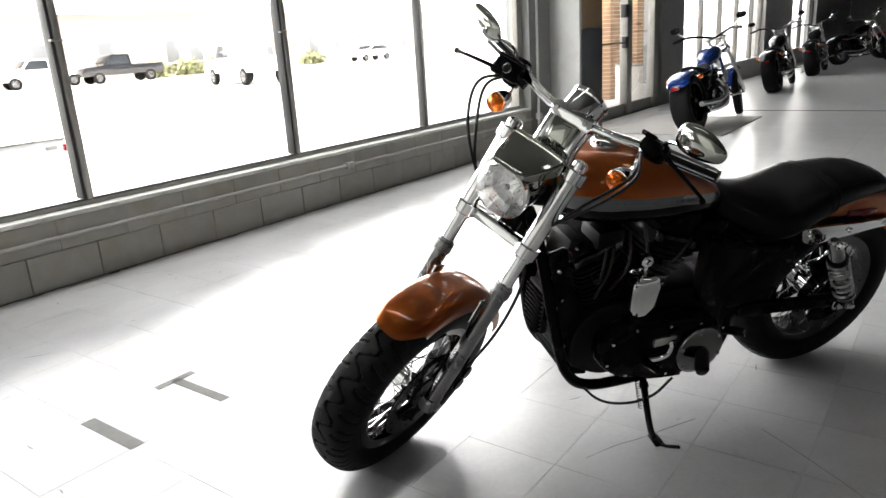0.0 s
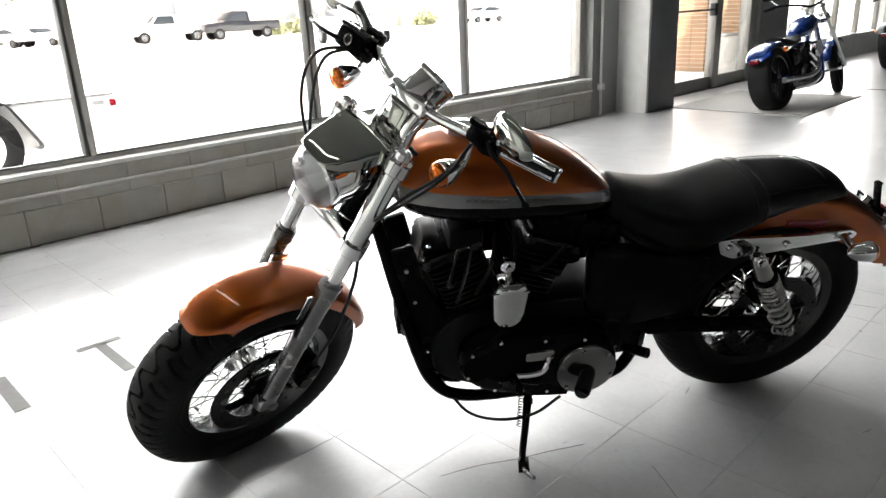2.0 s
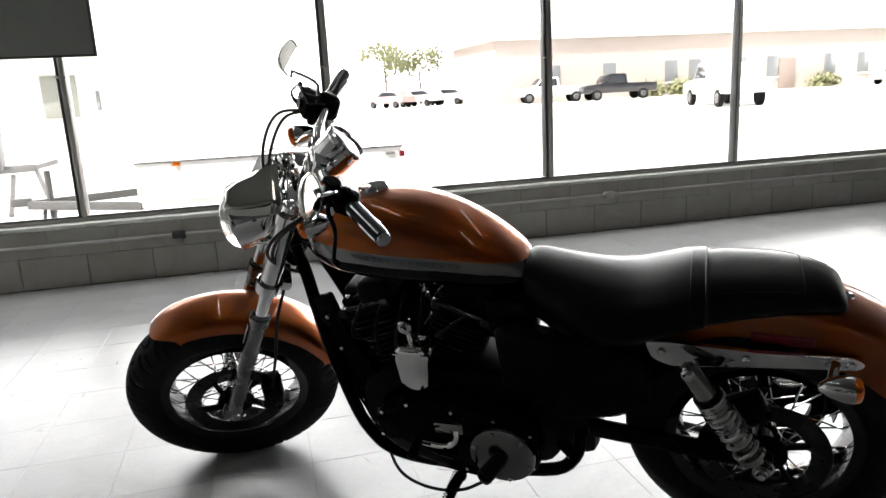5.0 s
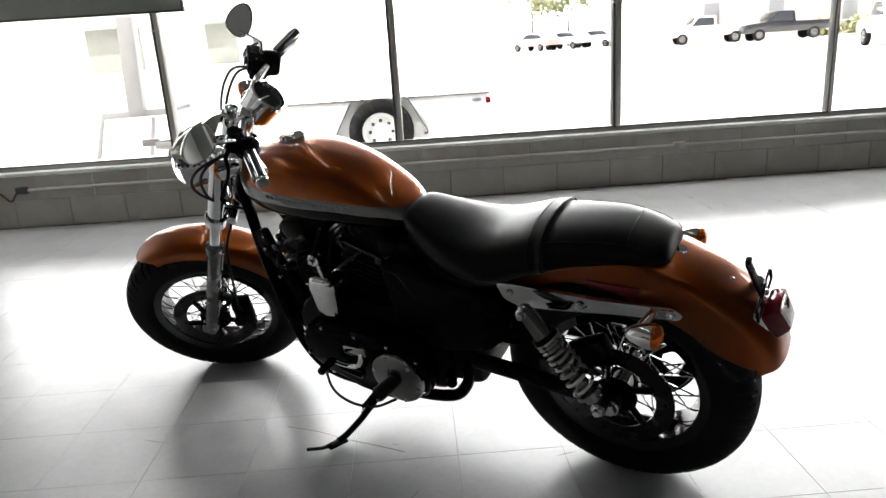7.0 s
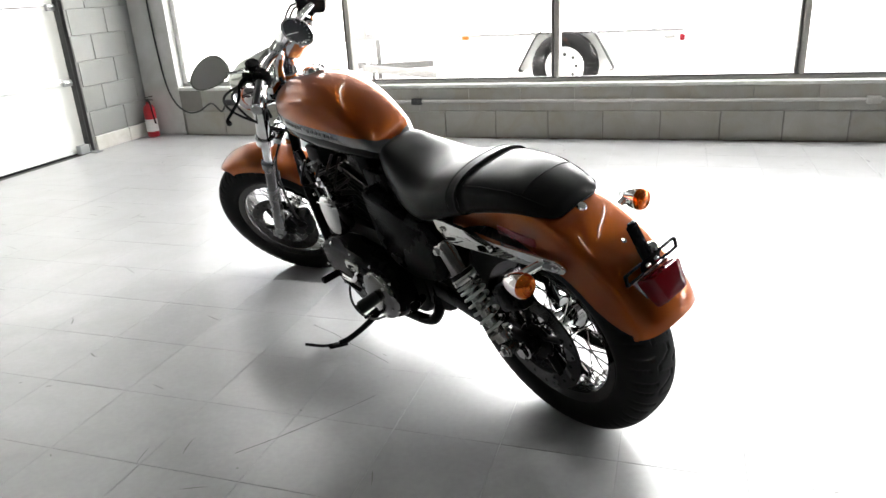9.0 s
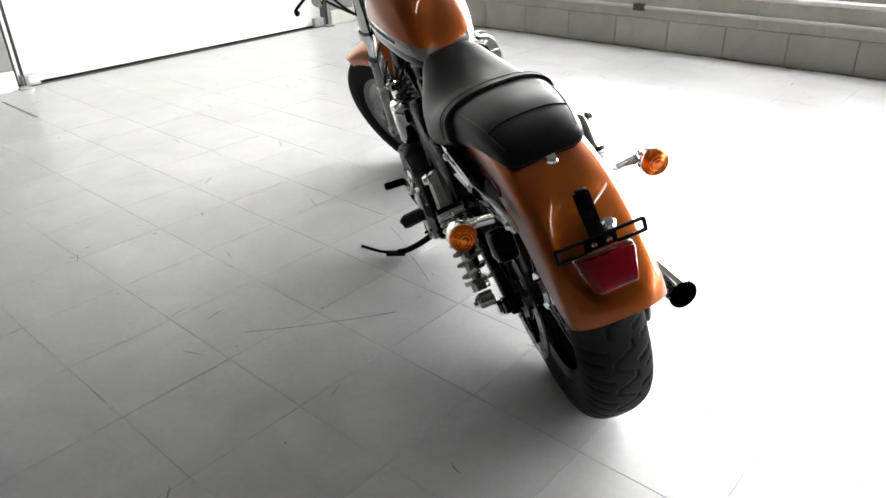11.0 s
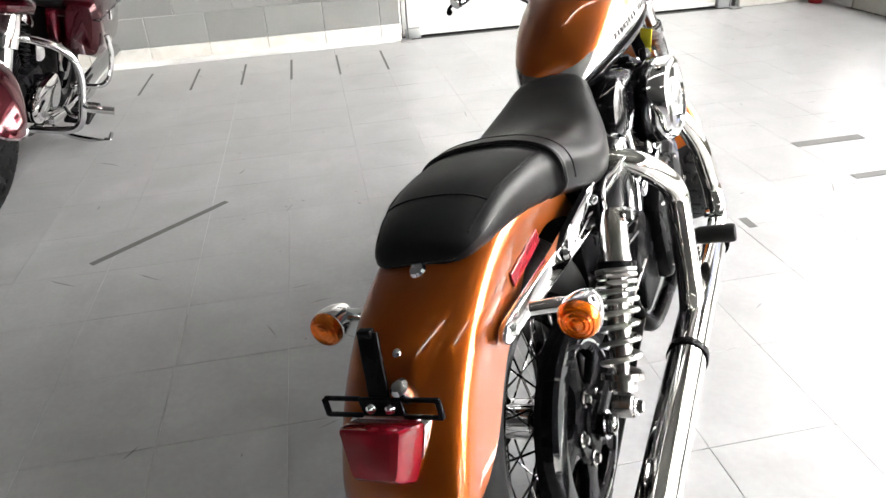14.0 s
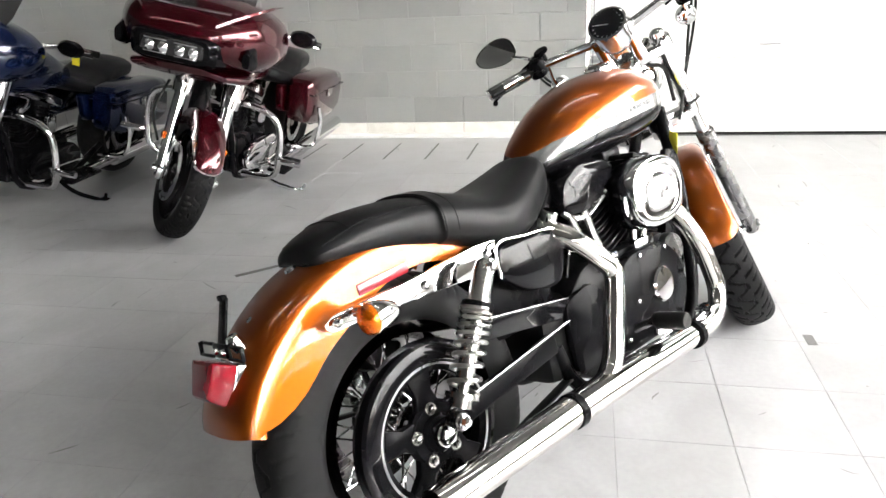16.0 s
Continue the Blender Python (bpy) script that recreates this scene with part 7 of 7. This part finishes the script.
        part("rocker_cover", moved(box((0, 0, 0.245), (0.15, 0.19, 0.06), 0.02), mm), CHROME, cyl, "chrome rocker cover")
    part("air_cleaner", lathe([(0.10, 0.0), (0.105, 0.04), (0.09, 0.07), (0.0, 0.078)], 32, along((-0.70, -0.16, 0.57), (0, -1, 0))), CHROME, b, "round chrome air cleaner")
    part("horn", box((-0.72, 0.15, 0.55), (0.08, 0.05, 0.11), 0.02), CHROME, b, "chrome horn cover")
    part("primary_cover", prism(rounded([(-0.55, 0.24), (-0.50, 0.33), (-0.58, 0.40), (-0.90, 0.41), (-0.98, 0.32), (-0.92, 0.23)], 0.05), 0.14, 0.19, 0.016), CHROME if not fork_fairing else BLACK_GLOSS, b, "polished primary cover")
    part("shift_rod", merge(rod((-0.50, 0.30, 0.36), (-0.86, 0.26, 0.33), 0.007, 8), tube([(-0.50, 0.30, 0.36), (-0.48, 0.33, 0.33), (-0.47, 0.38, 0.33)], 0.009, 8, 4)), CHROME, b)
    for s in (1, -1):
        part("fork_reflector", moved(disc_at((-0.06, s * 0.162, 0.16), (0, 1, 0), 0.020, 0.008), steer), AMBER, b, "amber fork reflector")
        part("axle_cap", moved(lathe([(0, 0.022), (0.016, 0.018), (0.022, 0.0)], 16, along((0, s * 0.150, 0), (0, s, 0))), steer), CHROME, b)
        part("rear_guard", tube([(-1.12, s * 0.20, 0.28), (-1.14, s * 0.36, 0.30), (-1.15, s * 0.395, 0.44), (-1.14, s * 0.375, 0.56)], 0.013, 10, 5), CHROME, b, "chrome saddlebag guard")
    part("side_stand", merge(tube([(-0.78, 0.13, 0.20), (-0.80, 0.25, 0.12), (-0.82, 0.42, 0.095)], 0.013, 10, 4), box((-0.82, 0.43, 0.108), (0.05, 0.05, 0.012), 0.003), rod((-0.82, 0.43, 0.11), (-0.82, 0.44, 0.145), 0.010, 8)), BLACK_SATIN if fork_fairing else CHROME, b, "side stand on the floor")
    part("head_pipe", rod((-0.20, 0, 0.62), (-0.34, 0, 0.92), 0.045, 16), BLACK_SATIN, b)
    part("radiator_cover", box((-0.44, 0, 0.42), (0.05, 0.20, 0.34), 0.015), BLACK_SATIN, b)
    part("rear_light", box((-2.0, 0, 0.56), (0.05, 0.12, 0.07), 0.015), RED_LENS, b, "red tail light")
    part("brake_cables", merge(tube([(-0.10, 0.10, 0.78), (-0.05, 0.15, 0.62), (-0.08, 0.14, 0.46)], 0.007, 8, 4), tube([(-0.10, -0.10, 0.78), (-0.05, -0.15, 0.62), (-0.08, -0.14, 0.46)], 0.007, 8, 4)), RUBBER_PART, b)
    return b


def parked(x, y, turn, lean):
    return Matrix.Translation((x, y, FZ - 0.004)) @ pose(0, 0, 0, 0, 0, turn) @ pose(0, 0, 0, -lean, 0, 0)


touring_bike(parked(-0.90, -1.31, 3, 14), WINE, "wine red touring motorcycle with chrome guards and hard saddlebags")
blue = touring_bike(parked(-0.62, -2.50, 3, 13), BLUE, "deep blue touring motorcycle with a batwing fairing", True)
part("price_tag", moved(box((0, 0, 0), (0.002, 0.05, 0.07), 0.0006), Matrix.Translation((-0.60, 0.40, 0.985)) @ pose(0, 0, 0, 0, 0, -10)), YELLOW_TAG, blue, "blank yellow paper tag")


# ---- the row of custom bikes along the far windows ----
def chopper(m, paint, label, small=False):
    b = thing("chopper_motorcycle", m, label, "motorcycle", "custom bikes along the windows")
    rim = 0.22
    R1, w1 = 0.335, 0.24
    rw = part("rear_wheel", merge(ring_y([(rim, -w1 * 0.40), (rim + 0.012, -w1 * 0.42), (rim + 0.012, w1 * 0.42), (rim, w1 * 0.40), (rim - 0.02, 0)], 40), drum_y((0, 0), 0.05, -0.09, 0.09)), RIM, b, "chrome wheel", m=Matrix.Translation((0, 0, R1)))
    for y in (-0.06, 0.06):
        for a in [2 * math.pi * k / 6 for k in range(6)]:
            part("spoke", bar((0.04 * math.cos(a), y, 0.04 * math.sin(a)), (rim * math.cos(a + 0.3), y, rim * math.sin(a + 0.3)), 0.012, 0.03, (0, 1, 0)), RIM, rw)
    part("tyre", tyre_geo(R1, rim, w1, 0, 90, 28), RUBBER, rw, "very wide black rear tyre", angle=50)
    fw = part("front_wheel", merge(ring_y([(rim, -0.03), (rim + 0.012, -0.034), (rim + 0.012, 0.034), (rim, 0.03), (rim - 0.015, 0)], 40), drum_y((0, 0), 0.04, -0.06, 0.06)), RIM, b, "chrome wheel", m=Matrix.Translation((1.82, 0, 0.315)) @ pose(0, 0, 0, 0, 0, 14))
    for a in [2 * math.pi * k / 7 for k in range(7)]:
        part("spoke", bar((0.03 * math.cos(a), 0, 0.03 * math.sin(a)), (rim * math.cos(a + 0.2), 0, rim * math.sin(a + 0.2)), 0.012, 0.02, (0, 1, 0)), RIM, fw)
    part("tyre", tyre_geo(0.315, rim, 0.10, 0, 90, 20), RUBBER, fw, angle=50)
    part("rear_fender", sheet(fender_rows(Vector((0, 0, R1)), 62, 148, R1 + 0.050, lambda a: R1 + 0.004, 0.132, R1 + 0.012, 0.0, 10.0, 24), -0.004), paint, b, "painted rear fender", 50)
    part("front_fender", sheet(fender_rows(Vector((1.82, 0, 0.315)), 60, 165, 0.350, lambda a: 0.30, 0.06, 0.32, 6.0, 6.0, 20), -0.004), paint, b, "painted front fender", 50)
    part("fuel_tank", shell([(0.62, 0.05, 0.74, 0.80), (0.68, 0.09, 0.72, 0.84), (0.85, 0.14, 0.72, 0.93), (1.02, 0.13, 0.76, 0.97), (1.14, 0.08, 0.82, 0.96), (1.18, 0.03, 0.86, 0.92)], 28, 2.4), paint, b, "painted fuel tank", 50)
    part("seat", shell([(0.66, 0.06, 0.70, 0.78), (0.55, 0.13, 0.66, 0.73), (0.36, 0.15, 0.64, 0.70), (0.20, 0.13, 0.66, 0.74), (0.12, 0.08, 0.70, 0.76)], 24, 3), LEATHER, b, "black seat", 50)
    for s in (1, -1):
        part("fork_leg", merge(rod((1.84, s * 0.09, 0.315), (1.50, s * 0.09, 0.78), 0.027, 12), rod((1.50, s * 0.09, 0.78), (1.25, s * 0.09, 1.08), 0.022, 12)), CHROME, b, "chrome fork leg")
        part("frame_tube", tube([(1.22, s * 0.03, 0.92), (1.15, s * 0.09, 0.5), (1.08, s * 0.10, 0.22), (0.5, s * 0.11, 0.20), (0.0, s * 0.16, R1)], 0.018, 10, 4), paint, b)
        part("exhaust", tube([(0.75, -0.12, 0.50 + 0.05 * s), (0.80, -0.19, 0.36 + 0.05 * s), (0.55, -0.20, 0.26 + 0.04 * s), (-0.05 - 0.1 * s, -0.20, 0.26 + 0.05 * s)], 0.030, 12, 5), CHROME, b, "chrome exhaust pipe")
        part("grip", rod((1.02, s * 0.34, 1.12), (0.93, s * 0.43, 1.10), 0.019, 10), RUBBER_PART, b)
        part("mirror", shell([(1.04, 0.03, 1.23, 1.27), (1.05, 0.065, 1.21, 1.29), (1.07, 0.05, 1.22, 1.28)], 20, 2.2), BLACK_GLOSS, b).data.transform(Matrix.Translation((0, s * 0.42, 0)))
        part("mirror_stem", rod((1.06, s * 0.30, 1.13), (1.06, s * 0.41, 1.23), 0.006, 6), CHROME, b)
        bullet(b, Matrix.Translation((-0.02, s * 0.19, 0.62)) @ pose(0, 0, 0, 0, 0, 180))
        d = Vector((s * 0.38, 0, 0.92)).normalized()
        base = Vector((0.82 + s * 0.05, 0, 0.42))
        cyl = part("cylinder", rod(base, base + d * 0.20, 0.055, 16), FIN, b, "black finned cylinder")
        mm = Matrix.Translation(base) @ Matrix((Vector((d.z, 0, -d.x)), Vector((0, 1, 0)), d)).transposed().to_4x4()
        fin = part("fin", prism(rounded([(-0.07, -0.08), (0.07, -0.08), (0.07, 0.08), (-0.07, 0.08)], 0.03), -0.004, 0.004, 0.0, "z"), FIN, cyl)
        for k in range(6):
            o = fin if k == 0 else twin(fin, Matrix.Identity(4))
            o.matrix_local = mm @ Matrix.Translation((0, 0, 0.03 + 0.028 * k))
        part("rocker_cover", moved(box((0, 0, 0.225), (0.14, 0.17, 0.06), 0.02), mm), SMOKED_CHROME, cyl)
    part("handlebar", tube([(0.93, 0.43, 1.10), (1.06, 0.30, 1.13), (1.20, 0.14, 1.10), (1.22, 0, 1.06), (1.20, -0.14, 1.10), (1.06, -0.30, 1.13), (0.93, -0.43, 1.10)], 0.014, 10, 5), BLACK_GLOSS, b, "black handlebar")
    part("triple_clamp", merge(box((1.26, 0, 1.05), (0.08, 0.26, 0.04), 0.01), box((1.38, 0, 0.90), (0.08, 0.26, 0.04), 0.01)), CHROME, b)
    part("headlight", lathe([(0.0, -0.08), (0.06, -0.05), (0.075, 0.02), (0.07, 0.05), (0.0, 0.06)], 24, along((1.50, 0, 0.92), (1, 0, 0))), CHROME, b, "round chrome headlight")
    part("crankcase", merge(box((0.82, 0, 0.33), (0.42, 0.24, 0.22), 0.05), box((0.55, 0.06, 0.33), (0.30, 0.26, 0.18), 0.04), disc_at((0.60, 0.17, 0.33), (0, 1, 0), 0.09, 0.05)), RIM, b, "dark polished engine cases")
    part("oil_tank", box((0.48, 0, 0.52), (0.22, 0.22, 0.20), 0.04), BLACK_GLOSS, b)
    part("air_cleaner", disc_at((0.82, -0.17, 0.57), (0, 1, 0), 0.09, 0.07, 0.015), CHROME, b)
    part("side_stand", merge(rod((0.75, 0.12, 0.20), (0.82, 0.34, 0.085), 0.012, 8), box((0.82, 0.345, 0.083), (0.05, 0.04, 0.01), 0.003)), CHROME, b)
    part("tail_light", box((-0.34, 0, 0.54), (0.05, 0.10, 0.05), 0.012), RED_LENS, b)
    for s in (1, -1):
        part("foot_peg", rod((1.15, s * 0.12, 0.30), (1.15, s * 0.30, 0.31), 0.014, 8), CHROME, b)
    return b


BRIGHT_BLUE = mat("bright_blue_paint", (0.006, 0.030, 0.16), 0.2, 0.4, 0.1, coat=1.0)
FLAME_RED = mat("red_tank_paint", (0.28, 0.015, 0.02), 0.25, 0.2, 0.2, coat=1.0)
chopper(parked(6.93, 2.68, -2, 11), BRIGHT_BLUE, "bright blue custom chopper with a very wide rear tyre")
c2 = chopper(parked(11.95, 2.85, 2, 11), BLACK_GLOSS, "black custom chopper with a red patterned tank")
c2.children[4].data.materials[0] = FLAME_RED if c2.children[4].name.startswith("fuel_tank") else c2.children[4].data.materials[0]
chopper(parked(15.7, 2.87, 2, 11), BLACK_GLOSS, "black custom chopper with chrome wheels")
chopper(parked(19.5, 2.9, -30, 11), BLACK_GLOSS, "black custom chopper turned across the row")
chopper(parked(22.0, 2.2, -60, 11), FLAME_RED, "dark red custom chopper at the end of the row")

# ---- pieces of walls and floor ----
TILE_SIZE = 0.3048
tile_mesh = mesh_of("tile", box((0, 0, 0), (TILE_SIZE - 0.0010, TILE_SIZE - 0.0010, 0.008), 0.0004, seg=1), TILE)
rnd = random.Random(5)
near = set()
for i in range(-7, 10):
    for j in range(-4, 13):
        near.add((i, j))
        o = new("tile", tile_mesh)
        o.parent = floor
        o.location = ((i + 0.5) * TILE_SIZE, (j + 0.5) * TILE_SIZE, FZ - 0.004 - rnd.random() * 0.0003)
        o.rotation_euler = (rnd.gauss(0, 0.0004), rnd.gauss(0, 0.0004), 0)
verts, faces = [], []
g = TILE_SIZE / 2 - 0.0006
for i in range(-11, 99):
    for j in range(-30, 14):
        if (i, j) in near:
            continue
        x, y = (i + 0.5) * TILE_SIZE, (j + 0.5) * TILE_SIZE
        x0, x1, y0, y1 = max(x - g, DOOR_X), min(x + g, X_FAR), max(y - g, Y_BACK), min(y + g, WALL_Y)
        if x1 - x0 < 0.02 or y1 - y0 < 0.02:
            continue
        n = len(verts)
        verts += [(x0, y0, FZ), (x1, y0, FZ), (x1, y1, FZ), (x0, y1, FZ), (x0, y0, FZ - 0.003), (x1, y0, FZ - 0.003), (x1, y1, FZ - 0.003), (x0, y1, FZ - 0.003)]
        faces += [(n, n + 1, n + 2, n + 3), (n, n + 4, n + 5, n + 1), (n + 1, n + 5, n + 6, n + 2), (n + 2, n + 6, n + 7, n + 3), (n + 3, n + 7, n + 4, n)]
tagged(part("tiles", (verts, faces), TILE_REST, floor), kind="stuff")

# blocks under the windows: one row of joints below, a smooth painted band above
for k in range(-7, 15):
    x0 = -0.015 + 0.4085 * k
    a, e = max(x0, -2.90), min(x0 + 0.4085, 5.62)
    if e - a > 0.05:
        lay_block(north, (a + 0.003, WALL_Y - 0.004, FZ), (e - 0.003, WALL_Y + 0.02, 0.196), SILL_BLOCK)
    x0 += 0.2
    a, e = max(x0, -2.90), min(x0 + 0.4085, 5.62)
    if e - a > 0.05:
        lay_block(north, (a + 0.0001, WALL_Y - 0.004, 0.199), (e - 0.0001, WALL_Y + 0.02, 0.374), SILL_BLOCK)
# the wall with the overhead door
rest = []
z, course = FZ, 0
while z < CEIL - 0.02:
    h = 0.122 if course == 0 else 0.2
    for k in range(-24, 12):
        y0 = -0.141 + 0.398 * k + (0.2 if course % 2 == 0 and course else 0.0)
        for lo, hi in ((Y_BACK, D0), (D1, WALL_Y)):
            a, e = max(y0, lo), min(y0 + 0.398, hi)
            if e - a < 0.04:
                continue
            box_lo, box_hi = (DOOR_X - 0.03, a + 0.002, z + 0.001), (DOOR_X if course else DOOR_X + 0.012, e - 0.002, min(z + h - 0.002, CEIL))
            if z < 1.45 and a > -3.3:
                lay_block(west, box_lo, box_hi, PAINT_GREY if course else PAINT_WHITE)
            else:
                rest.append(span(box_lo, box_hi))
    z += h
    course += 1
tagged(part("blocks", merge(*rest), mat("grey_painted_block_rest", (0.225, 0.228, 0.225), 0.55, 0, 0.16, 3, 80, bump=0.0015, stain=(0.25, 0.24, 0.22), stain_amount=0.5, per="island"), west), kind="stuff")
structure("wall_kerb", span((DOOR_X, Y_BACK, FZ), (DOOR_X + 0.04, D0 - 0.05, FZ + 0.035), 0.006), PAINT_BLOCK, "narrow grey kerb along the block wall")
